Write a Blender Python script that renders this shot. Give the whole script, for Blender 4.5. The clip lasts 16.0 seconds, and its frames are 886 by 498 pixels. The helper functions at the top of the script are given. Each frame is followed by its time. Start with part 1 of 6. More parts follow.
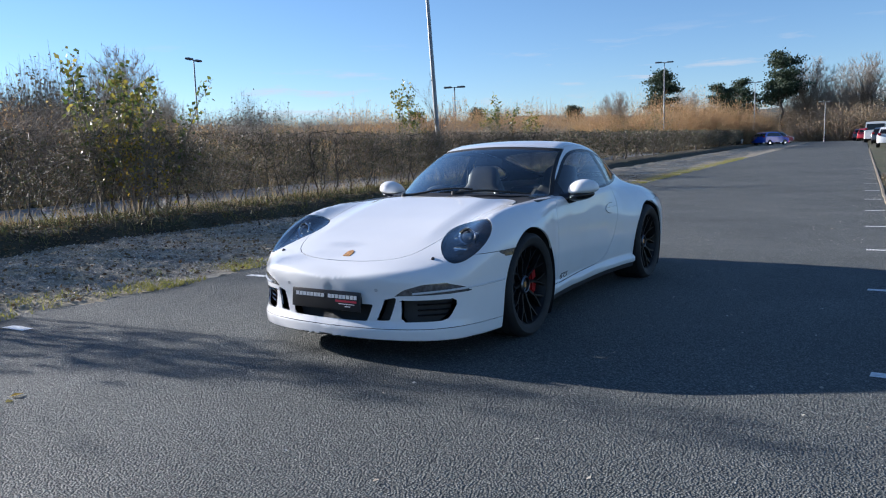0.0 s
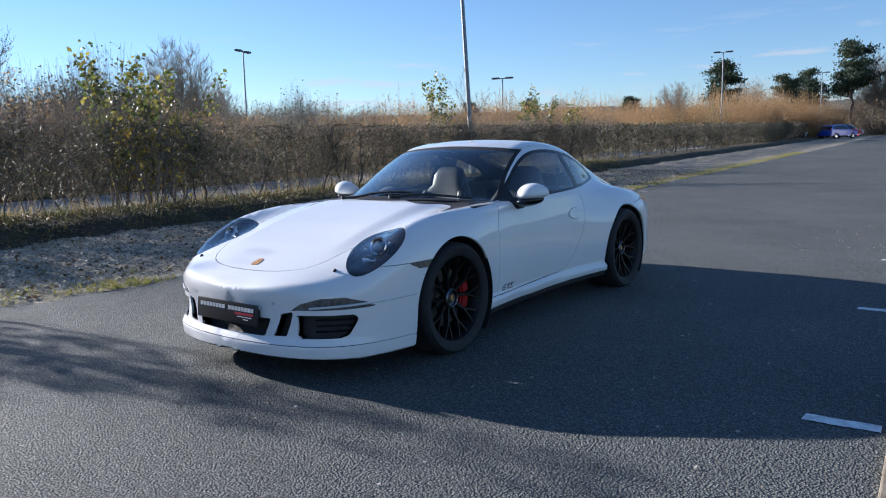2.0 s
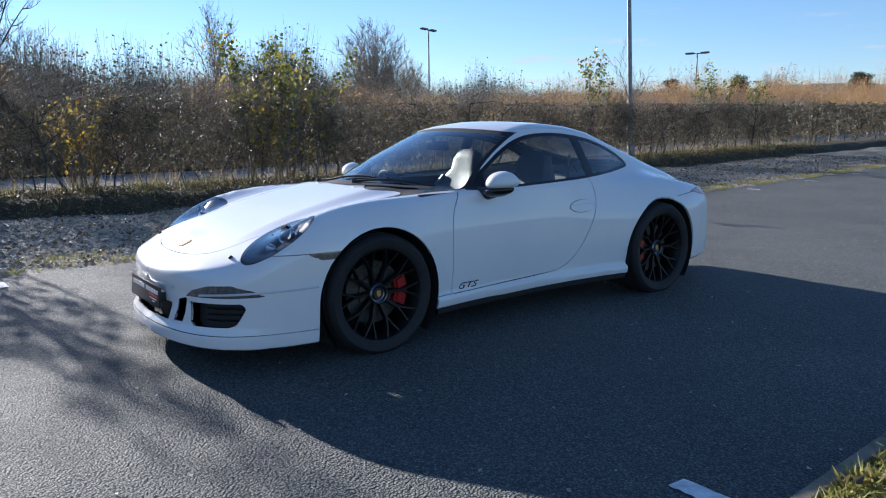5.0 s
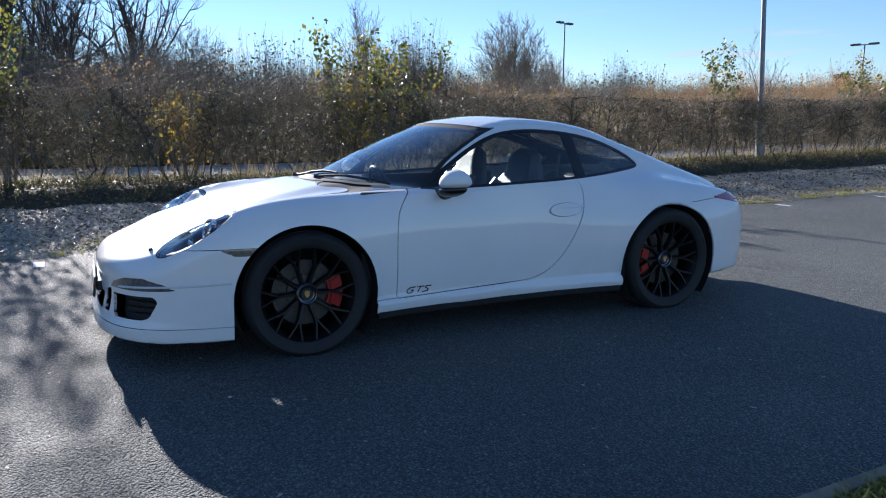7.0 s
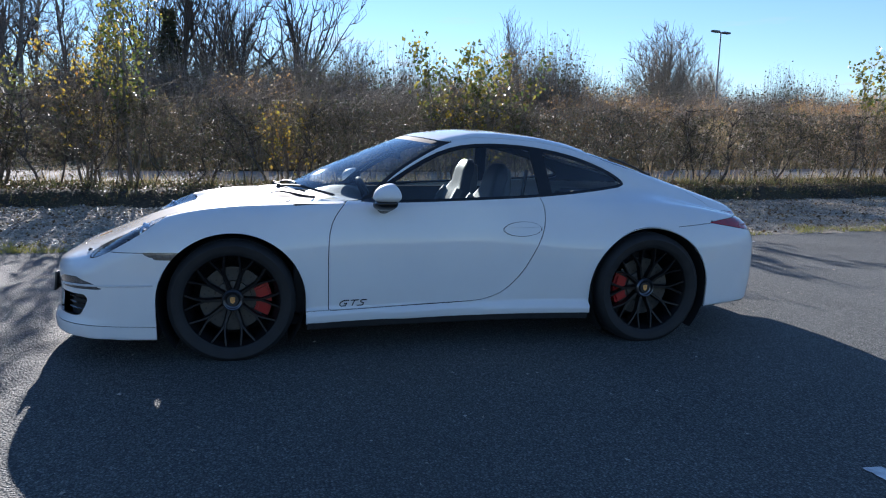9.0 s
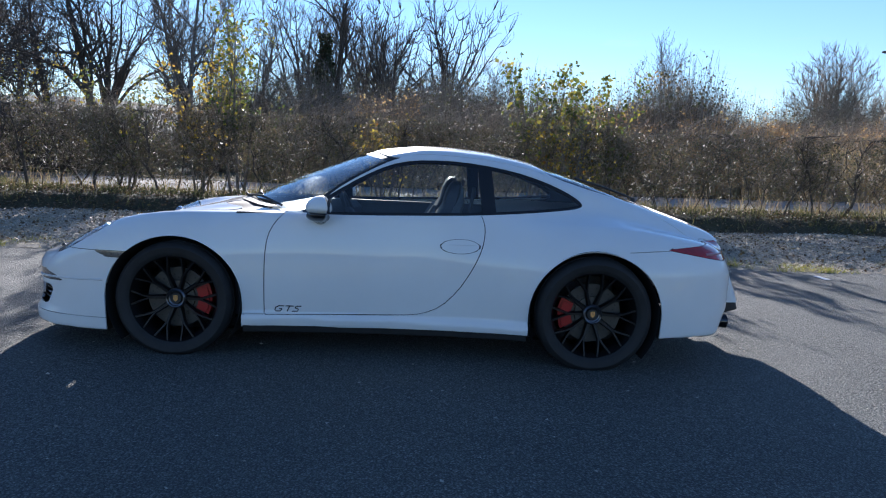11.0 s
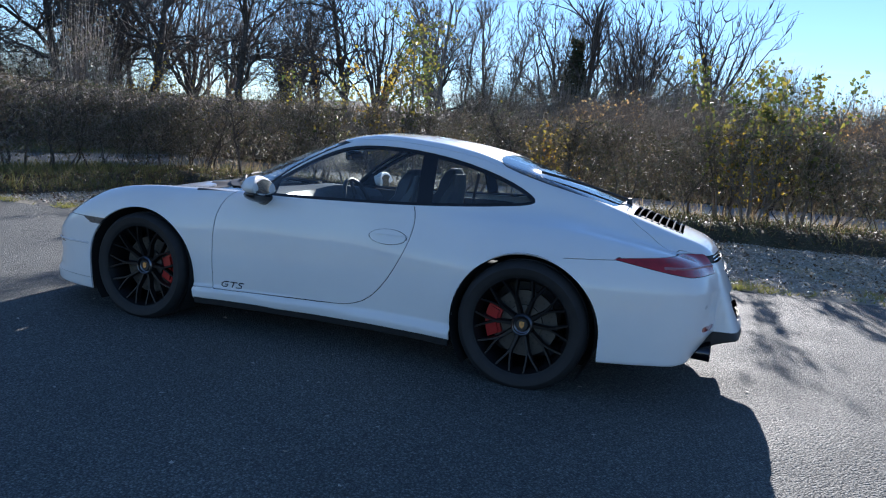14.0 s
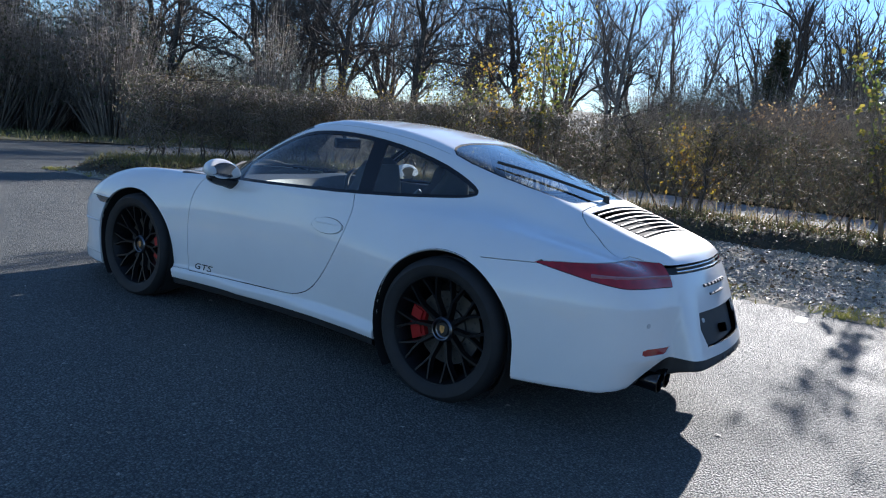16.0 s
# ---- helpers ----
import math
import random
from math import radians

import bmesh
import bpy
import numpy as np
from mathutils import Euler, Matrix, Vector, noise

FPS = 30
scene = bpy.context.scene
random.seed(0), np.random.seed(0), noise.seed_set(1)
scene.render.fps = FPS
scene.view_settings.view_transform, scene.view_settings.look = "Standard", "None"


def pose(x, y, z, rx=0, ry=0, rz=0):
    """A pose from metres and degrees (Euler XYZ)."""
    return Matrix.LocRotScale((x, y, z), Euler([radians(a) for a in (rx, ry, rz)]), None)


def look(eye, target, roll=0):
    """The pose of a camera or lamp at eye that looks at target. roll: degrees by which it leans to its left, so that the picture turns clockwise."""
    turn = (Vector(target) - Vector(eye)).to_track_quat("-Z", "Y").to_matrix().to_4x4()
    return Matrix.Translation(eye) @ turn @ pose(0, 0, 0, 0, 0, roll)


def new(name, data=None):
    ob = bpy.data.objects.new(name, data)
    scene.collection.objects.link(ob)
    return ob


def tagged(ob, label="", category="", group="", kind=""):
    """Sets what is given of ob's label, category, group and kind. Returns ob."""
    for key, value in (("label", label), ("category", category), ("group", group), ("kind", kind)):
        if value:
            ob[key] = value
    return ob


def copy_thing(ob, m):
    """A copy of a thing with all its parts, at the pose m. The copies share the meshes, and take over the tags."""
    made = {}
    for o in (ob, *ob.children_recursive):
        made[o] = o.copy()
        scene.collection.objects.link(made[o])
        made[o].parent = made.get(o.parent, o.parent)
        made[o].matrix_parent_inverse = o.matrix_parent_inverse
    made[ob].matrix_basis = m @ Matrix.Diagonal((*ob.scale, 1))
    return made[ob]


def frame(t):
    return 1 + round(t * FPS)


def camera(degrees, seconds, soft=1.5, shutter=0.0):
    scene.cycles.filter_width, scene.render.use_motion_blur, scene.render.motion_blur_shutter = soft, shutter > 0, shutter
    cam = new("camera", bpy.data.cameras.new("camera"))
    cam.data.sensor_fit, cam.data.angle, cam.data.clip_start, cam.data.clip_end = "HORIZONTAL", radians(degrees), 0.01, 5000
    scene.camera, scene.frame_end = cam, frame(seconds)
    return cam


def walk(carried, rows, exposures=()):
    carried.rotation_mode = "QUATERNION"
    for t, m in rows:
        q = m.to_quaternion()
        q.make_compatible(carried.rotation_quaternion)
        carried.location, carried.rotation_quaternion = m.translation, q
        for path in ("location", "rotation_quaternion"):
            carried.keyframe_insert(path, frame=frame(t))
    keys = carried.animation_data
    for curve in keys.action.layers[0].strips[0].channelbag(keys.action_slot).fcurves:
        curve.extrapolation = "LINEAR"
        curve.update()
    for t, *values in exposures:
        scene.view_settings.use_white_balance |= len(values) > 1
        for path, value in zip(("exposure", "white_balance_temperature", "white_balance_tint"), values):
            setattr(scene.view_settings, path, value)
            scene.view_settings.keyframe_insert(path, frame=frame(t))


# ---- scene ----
cam = camera(62.9, 16.0, soft=1.1)

PATH = [
    (0, (-5.389, -2.831, 1.162), (-3.715, -1.767, 0.913), -1.7),
    (0.5, (-5.221, -2.936, 1.164), (-3.56, -1.853, 0.906), -1.6),
    (1, (-5.032, -3.055, 1.18), (-3.388, -1.947, 0.916), -1.6),
    (1.5, (-4.828, -3.179, 1.198), (-3.209, -2.036, 0.929), -1.5),
    (2, (-4.644, -3.317, 1.212), (-3.06, -2.126, 0.942), -1.3),
    (2.5, (-4.475, -3.493, 1.207), (-2.936, -2.244, 0.936), -1.1),
    (3, (-4.276, -3.664, 1.207), (-2.8, -2.344, 0.927), -1.0),
    (3.5, (-4.049, -3.774, 1.195), (-2.637, -2.388, 0.905), -0.7),
    (4, (-3.811, -3.89, 1.201), (-2.466, -2.441, 0.899), -0.5),
    (6.5, (-2.507, -4.389, 1.233), (-1.548, -2.666, 0.899), -0.0),
    (7, (-2.224, -4.475, 1.217), (-1.357, -2.704, 0.883), 0.3),
    (7.5, (-1.941, -4.545, 1.226), (-1.17, -2.729, 0.895), 0.5),
    (8, (-1.643, -4.644, 1.238), (-0.971, -2.789, 0.909), 0.8),
    (8.5, (-1.342, -4.72, 1.235), (-0.769, -2.83, 0.913), 1.0),
    (9, (-1.04, -4.783, 1.247), (-0.568, -2.864, 0.936), 1.3),
    (11.5, (0.486, -5.002, 1.259), (0.443, -3.02, 0.994), 3.0),
    (12, (0.782, -4.955, 1.235), (0.629, -2.979, 0.968), 3.3),
    (12.5, (1.097, -4.88, 1.236), (0.825, -2.917, 0.966), 3.7),
    (13, (1.428, -4.783, 1.236), (1.032, -2.842, 0.959), 3.9),
    (13.5, (1.716, -4.633, 1.231), (1.203, -2.721, 0.948), 4.2),
    (14, (1.99, -4.443, 1.25), (1.351, -2.57, 0.959), 4.5),
    (14.5, (2.28, -4.24, 1.254), (1.503, -2.421, 0.956), 4.8),
    (15, (2.532, -4.003, 1.248), (1.641, -2.238, 0.942), 5.1),
    (15.5, (2.782, -3.767, 1.262), (1.786, -2.061, 0.949), 5.2),
    (16, (3.025, -3.565, 1.253), (1.922, -1.928, 0.934), 5.5),
]
walk(cam, [(t, look(eye, target, roll)) for t, eye, target, roll in PATH], exposures=[(0, 1.5, 5500, 14), (5, 1.56, 5500, 15), (9, 1.6, 5500, 16), (12, 1.72, 5500, 16), (16, 1.7, 5500, 14)])


# ---- light ----
SUN_AZ, SUN_EL = -6.0, 18.5      # degrees clockwise from +y, above the ground
sun_dir = Vector((math.sin(radians(SUN_AZ)) * math.cos(radians(SUN_EL)), math.cos(radians(SUN_AZ)) * math.cos(radians(SUN_EL)), math.sin(radians(SUN_EL))))
world = bpy.data.worlds.new("sky")
scene.world = world
world.use_nodes = True
wn = world.node_tree.nodes
sky = wn.new("ShaderNodeTexSky")
sky.sky_type = "NISHITA"
sky.sun_disc = False
sky.sun_elevation, sky.sun_rotation = radians(SUN_EL), radians(SUN_AZ)
sky.altitude, sky.air_density, sky.dust_density, sky.ozone_density = 60, 1.0, 0.0, 3.1
wl = world.node_tree.links
# thin bars of cloud low over the horizon
where = wn.new("ShaderNodeTexCoord")
stretch = wn.new("ShaderNodeMapping")
stretch.inputs["Scale"].default_value = (3.0, 3.0, 26.0)
cloud = wn.new("ShaderNodeTexNoise")
cloud.inputs["Scale"].default_value, cloud.inputs["Detail"].default_value, cloud.inputs["Roughness"].default_value = 2.2, 7, 0.6
wl.new(where.outputs["Generated"], stretch.inputs["Vector"])
wl.new(stretch.outputs["Vector"], cloud.inputs["Vector"])
height = wn.new("ShaderNodeSeparateXYZ")
wl.new(where.outputs["Generated"], height.inputs["Vector"])
band, puff, amount, blend = wn.new("ShaderNodeValToRGB"), wn.new("ShaderNodeValToRGB"), wn.new("ShaderNodeMath"), wn.new("ShaderNodeMix")
for r, stops in ((band, ((0.0, 0.0), (0.02, 0.9), (0.10, 0.8), (0.17, 0.0))), (puff, ((0.57, 0.0), (0.72, 1.0)))):
    while len(r.color_ramp.elements) < len(stops):
        r.color_ramp.elements.new(0.5)
    for e, (at, v) in zip(r.color_ramp.elements, stops):
        e.position, e.color = at, (v, v, v, 1)
wl.new(height.outputs["Z"], band.inputs["Fac"])
wl.new(cloud.outputs["Fac"], puff.inputs["Fac"])
amount.operation = "MULTIPLY"
wl.new(band.outputs["Color"], amount.inputs[0])
wl.new(puff.outputs["Color"], amount.inputs[1])
blend.data_type = "RGBA"
wl.new(amount.outputs[0], blend.inputs[0])
wl.new(sky.outputs["Color"], blend.inputs[6])
blend.inputs[7].default_value = (5.2, 5.0, 4.7, 1)
wl.new(blend.outputs[2], wn["Background"].inputs["Color"])
wn["Background"].inputs["Strength"].default_value = 0.05
sun = new("sun", bpy.data.lights.new("sun", "SUN"))
sun.data.energy, sun.data.angle, sun.data.color = 3.6, radians(0.53), (1.0, 0.88, 0.71)
sun.matrix_world = look(sun_dir * 60, (0, 0, 0))


# ---- materials ----
def node_mat(name, base, rough=0.5, metal=0.0, **kw):
    m = bpy.data.materials.new(name)
    m.use_nodes = True
    b = m.node_tree.nodes["Principled BSDF"]
    b.inputs["Base Color"].default_value = (*base, 1)
    b.inputs["Roughness"].default_value = rough
    b.inputs["Metallic"].default_value = metal
    for k, v in kw.items():
        b.inputs[k.replace("_", " ")].default_value = v
    return m, m.node_tree, b


def noise_of(nt, scale, detail=4, rough=0.55, coords="Object", stretch=None):
    tc = nt.nodes.new("ShaderNodeTexCoord")
    out = tc.outputs[coords]
    if stretch:
        mp = nt.nodes.new("ShaderNodeMapping")
        mp.inputs["Scale"].default_value = stretch
        nt.links.new(out, mp.inputs["Vector"])
        out = mp.outputs["Vector"]
    n = nt.nodes.new("ShaderNodeTexNoise")
    n.inputs["Scale"].default_value, n.inputs["Detail"].default_value, n.inputs["Roughness"].default_value = scale, detail, rough
    nt.links.new(out, n.inputs["Vector"])
    return n.outputs["Fac"]


def ramp(nt, fac, *stops):
    r = nt.nodes.new("ShaderNodeValToRGB")
    el = r.color_ramp.elements
    while len(el) < len(stops):
        el.new(0.5)
    for e, (p, c) in zip(el, stops):
        e.position, e.color = p, (*c, 1) if len(c) == 3 else c
    nt.links.new(fac, r.inputs["Fac"])
    return r.outputs["Color"]


def mixed(nt, fac, a, b, mode="MIX"):
    m = nt.nodes.new("ShaderNodeMix")
    m.data_type, m.blend_type = "RGBA", mode
    for sock, v in ((m.inputs[0], fac), (m.inputs[6], a), (m.inputs[7], b)):
        if isinstance(v, (int, float)):
            sock.default_value = v
        elif isinstance(v, tuple):
            sock.default_value = (*v, 1)
        else:
            nt.links.new(v, sock)
    return m.outputs[2]


def bumped(nt, b, height, strength, distance):
    n = nt.nodes.new("ShaderNodeBump")
    n.inputs["Strength"].default_value, n.inputs["Distance"].default_value = strength, distance
    nt.links.new(height, n.inputs["Height"])
    nt.links.new(n.outputs["Normal"], b.inputs["Normal"])


def simple(name, base, rough, metal=0.0, vary=0.0, scale=8.0, bump=0.0, **kw):
    m, nt, b = node_mat(name, base, rough, metal, **kw)
    if vary:
        f = noise_of(nt, scale, 5)
        lo, hi = tuple(c * (1 - vary) for c in base), tuple(min(1, c * (1 + vary)) for c in base)
        nt.links.new(ramp(nt, f, (0.3, lo), (0.7, hi)), b.inputs["Base Color"])
        if bump:
            bumped(nt, b, noise_of(nt, scale * 12, 3), bump, 0.002)
    return m


PAINT, nt, b = node_mat("white_paint", (0.74, 0.74, 0.73), 0.5, Specular_IOR_Level=0.15, Coat_Weight=1.0, Coat_Roughness=0.025)
f = noise_of(nt, 2.2, 5)
nt.links.new(ramp(nt, f, (0.35, (0.75, 0.75, 0.75)), (0.65, (0.79, 0.79, 0.785))), b.inputs["Base Color"])
nt.links.new(ramp(nt, noise_of(nt, 1.6, 6), (0.4, (0.02, 0.02, 0.02)), (0.75, (0.09, 0.09, 0.09))), b.inputs["Coat Roughness"])
SEAM = simple("dark_seam", (0.012, 0.012, 0.014), 0.7)
BLACK_PLASTIC = simple("black_plastic", (0.018, 0.018, 0.019), 0.55, vary=0.25, scale=20)
GLOSS_BLACK = simple("gloss_black", (0.01, 0.01, 0.011), 0.12)
TRIM = simple("black_window_trim", (0.012, 0.012, 0.013), 0.22)
RUBBER = simple("tyre_rubber", (0.013, 0.013, 0.014), 0.72, vary=0.3, scale=14, bump=0.2)
RIM = simple("black_rim", (0.006, 0.006, 0.007), 0.42, vary=0.2, scale=9, Specular_IOR_Level=0.3)
HUB_RING = simple("anodised_ring", (0.16, 0.16, 0.17), 0.3, 1.0)
LINER = simple("wheel_liner", (0.01, 0.01, 0.01), 0.9)
DISC = simple("brake_steel", (0.08, 0.076, 0.07), 0.5, 0.6, vary=0.15, scale=30)
CALIPER = simple("red_enamel", (0.32, 0.012, 0.012), 0.3, vary=0.1)
CHROME = simple("chrome", (0.75, 0.75, 0.76), 0.12, 1.0)
DARK_CHROME = simple("black_chrome", (0.06, 0.06, 0.065), 0.18, 1.0)
GOLD = simple("gilt_enamel", (0.60, 0.30, 0.09), 0.35, 0.2, vary=0.5, scale=60)
BADGE = simple("dark_badge", (0.015, 0.015, 0.017), 0.35)
SENSOR = simple("sensor_grey", (0.5, 0.5, 0.5), 0.45)
SLAT = simple("satin_slat", (0.03, 0.03, 0.033), 0.55)
PLATE = simple("plate_black", (0.02, 0.02, 0.022), 0.3, vary=0.2)
PLATE_WHITE = simple("plate_white", (0.7, 0.7, 0.7), 0.4)
PLATE_RED = simple("plate_red", (0.45, 0.03, 0.06), 0.4)
LAMP_BOWL = simple("lamp_bowl", (0.03, 0.032, 0.036), 0.22, 0.4, vary=0.3, scale=40)
PROJECTOR = simple("projector_lens", (0.05, 0.055, 0.065), 0.03, Coat_Weight=1.0)
LIGHT_BAR = simple("light_bar", (0.62, 0.63, 0.65), 0.25)
RED_LENS = simple("red_lens", (0.30, 0.008, 0.012), 0.12, vary=0.25, scale=30, Coat_Weight=1.0)
BAND_LENS = simple("grey_red_lens", (0.36, 0.16, 0.17), 0.2)
CLEAR_LENS = simple("smoked_clear_lens", (0.10, 0.105, 0.115), 0.15, 0.3, vary=0.6, scale=45, Coat_Weight=1.0)
CABIN = simple("cabin_black", (0.016, 0.016, 0.018), 0.6, vary=0.2, scale=30)
DASH = simple("dash_leather", (0.07, 0.07, 0.074), 0.5, vary=0.2, scale=40, bump=0.2)
LEATHER = simple("black_leather", (0.022, 0.021, 0.022), 0.42, vary=0.25, scale=30, bump=0.2)
SHELL_GREY = simple("pale_grey_leather", (0.075, 0.074, 0.072), 0.4, vary=0.1, scale=20)
CARPET = simple("carpet", (0.015, 0.015, 0.016), 0.95, vary=0.3, scale=80)
LINING = simple("headlining", (0.02, 0.02, 0.021), 0.9, vary=0.1)


def glass(name, tint, gloss=0.9):
    m = bpy.data.materials.new(name)
    m.use_nodes = True
    nt = m.node_tree
    nt.nodes.clear()
    out, mix = nt.nodes.new("ShaderNodeOutputMaterial"), nt.nodes.new("ShaderNodeMixShader")
    tr, gl, fr = nt.nodes.new("ShaderNodeBsdfTransparent"), nt.nodes.new("ShaderNodeBsdfGlossy"), nt.nodes.new("ShaderNodeLayerWeight")
    power, gain = nt.nodes.new("ShaderNodeMath"), nt.nodes.new("ShaderNodeMath")
    fr.inputs["Blend"].default_value = 0.5
    power.operation, gain.operation = "POWER", "MULTIPLY_ADD"
    power.inputs[1].default_value = 3.2
    gain.inputs[1].default_value, gain.inputs[2].default_value = 0.9, 0.075
    gain.use_clamp = True
    nt.links.new(fr.outputs["Facing"], power.inputs[0])
    nt.links.new(power.outputs[0], gain.inputs[0])
    tr.inputs["Color"].default_value = (*tint, 1)
    gl.inputs["Roughness"].default_value = 0.015
    gl.inputs["Color"].default_value = (gloss, gloss, gloss, 1)
    nt.links.new(gain.outputs[0], mix.inputs[0])
    nt.links.new(tr.outputs[0], mix.inputs[1])
    nt.links.new(gl.outputs[0], mix.inputs[2])
    nt.links.new(mix.outputs[0], out.inputs["Surface"])
    return m


GLASS = glass("tinted_glass", (0.84, 0.89, 0.88))
LAMP_GLASS = glass("lamp_glass", (0.9, 0.92, 0.94))


# ---- mesh tools ----
def link(name, mesh, mats, parent=None, label=""):
    ob = new(name, mesh)
    for m in (mats if isinstance(mats, (list, tuple)) else [mats]):
        mesh.materials.append(m)
    if parent is not None:
        ob.parent = parent
    return tagged(ob, label=label)


def part(name, bm, material, parent=None, label="", smooth=True):
    """Links a bmesh as one mesh object under a thing or a part."""
    mesh = bpy.data.meshes.new(name)
    bmesh.ops.recalc_face_normals(bm, faces=bm.faces)
    bm.to_mesh(mesh)
    bm.free()
    if smooth:
        mesh.polygons.foreach_set("use_smooth", [True] * len(mesh.polygons))
        mesh.set_sharp_from_angle(angle=radians(38))
    return link(name, mesh, material, parent, label)


def raw(name, verts, faces, material, parent=None, label="", smooth=False):
    """Links plain arrays (verts n x 3, faces m x 3 or m x 4) as one mesh object."""
    mesh = bpy.data.meshes.new(name)
    v, f = np.asarray(verts, float), np.asarray(faces, int)
    mesh.vertices.add(len(v))
    mesh.vertices.foreach_set("co", v.ravel())
    k = f.shape[1]
    mesh.loops.add(f.size)
    mesh.loops.foreach_set("vertex_index", f.ravel())
    mesh.polygons.add(len(f))
    mesh.polygons.foreach_set("loop_start", np.arange(0, f.size, k))
    mesh.polygons.foreach_set("loop_total", np.full(len(f), k))
    if smooth:
        mesh.polygons.foreach_set("use_smooth", [True] * len(f))
    mesh.update(calc_edges=True)
    mesh.validate()
    return link(name, mesh, material, parent, label)


def thing(name, label, category, group="", kind="", at=(0, 0, 0), rz=0):
    ob = new(name)
    ob.empty_display_size = 0.1
    ob.matrix_world = pose(*at, 0, 0, rz)
    return tagged(ob, label, category, group, kind)


def put_box(bm, x0, x1, y0, y1, z0, z1, bevel=0.0, m=None):
    made = bmesh.ops.create_cube(bm, size=1.0)["verts"]
    t = Matrix.Translation(((x0 + x1) / 2, (y0 + y1) / 2, (z0 + z1) / 2)) @ Matrix.Diagonal((x1 - x0, y1 - y0, z1 - z0, 1))
    bmesh.ops.transform(bm, matrix=(m @ t) if m else t, verts=made)
    if bevel:
        edges = list({e for v in made for e in v.link_edges})
        bmesh.ops.bevel(bm, geom=edges, offset=bevel, segments=2, affect="EDGES", profile=0.5)
    return bm


def put_rod(bm, a, b, r0, r1=None, n=8):
    a, b = Vector(a), Vector(b)
    d = b - a
    m = Matrix.Translation((a + b) / 2) @ d.to_track_quat("Z", "Y").to_matrix().to_4x4()
    bmesh.ops.create_cone(bm, cap_ends=True, segments=n, radius1=r0, radius2=r0 if r1 is None else r1, depth=d.length, matrix=m)
    return bm


def lathe(profile, n, m=None, closed=False):
    """Spins (radius, height) pairs round the local z axis."""
    bm = bmesh.new()
    rings = []
    for r, h in profile:
        rings.append([bm.verts.new((r * math.cos(2 * math.pi * i / n), r * math.sin(2 * math.pi * i / n), h)) for i in range(n)])
    pairs = list(zip(rings, rings[1:])) + ([(rings[-1], rings[0])] if closed else [])
    for p, q in pairs:
        for i in range(n):
            bm.faces.new((p[i], p[(i + 1) % n], q[(i + 1) % n], q[i]))
    if m:
        bmesh.ops.transform(bm, matrix=m, verts=bm.verts)
    return bm


def curve_of(knots, soft=0.03):
    """A smooth curve through (x, value) pairs."""
    k = np.array(knots, float)
    xs = np.arange(k[0, 0] - 0.5, k[-1, 0] + 0.5, 0.005)
    ys = np.interp(xs, k[:, 0], k[:, 1])
    lo, hi = xs < k[0, 0], xs > k[-1, 0]
    ys[lo] += (xs[lo] - k[0, 0]) * (k[1, 1] - k[0, 1]) / (k[1, 0] - k[0, 0])
    ys[hi] += (xs[hi] - k[-1, 0]) * (k[-1, 1] - k[-2, 1]) / (k[-1, 0] - k[-2, 0])
    if soft:
        r = int(3 * soft / 0.005)
        g = np.exp(-0.5 * (np.arange(-r, r + 1) * 0.005 / soft) ** 2)
        ys = np.convolve(np.pad(ys, r, mode="reflect", reflect_type="odd"), g / g.sum(), "valid")
    return lambda x: np.interp(x, xs, ys)


def smax(a, b, k):
    h = np.clip(0.5 + 0.5 * (a - b) / k, 0, 1)
    return a * h + b * (1 - h) + k * h * (1 - h)


def smin(a, b, k):
    return -smax(-a, -b, k)


def step(a, b, x):
    t = np.clip((x - a) / (b - a), 0, 1)
    return t * t * (3 - 2 * t)


def outline(pts, rounding=0.0, smooth=0):
    """Signed distance (negative inside) to a closed outline in a plane, corners cut round by subdivision."""
    p = np.array(pts, float)
    for _ in range(smooth):
        nxt = np.roll(p, -1, 0)
        p = np.stack([0.75 * p + 0.25 * nxt, 0.25 * p + 0.75 * nxt], 1).reshape(-1, 2)
    q = np.roll(p, -1, 0)

    def f(u, v):
        d = np.full(u.shape, 1e9)
        inside = np.zeros(u.shape, bool)
        for (ax, ay), (bx, by) in zip(p, q):
            ex, ey = bx - ax, by - ay
            t = np.clip(((u - ax) * ex + (v - ay) * ey) / (ex * ex + ey * ey + 1e-12), 0, 1)
            d = np.minimum(d, (u - ax - t * ex) ** 2 + (v - ay - t * ey) ** 2)
            if ay != by:
                hit = ((ay > v) != (by > v)) & (u < (bx - ax) * (v - ay) / (by - ay) + ax)
                inside ^= hit
        return np.where(inside, -1, 1) * np.sqrt(d) - rounding
    return f


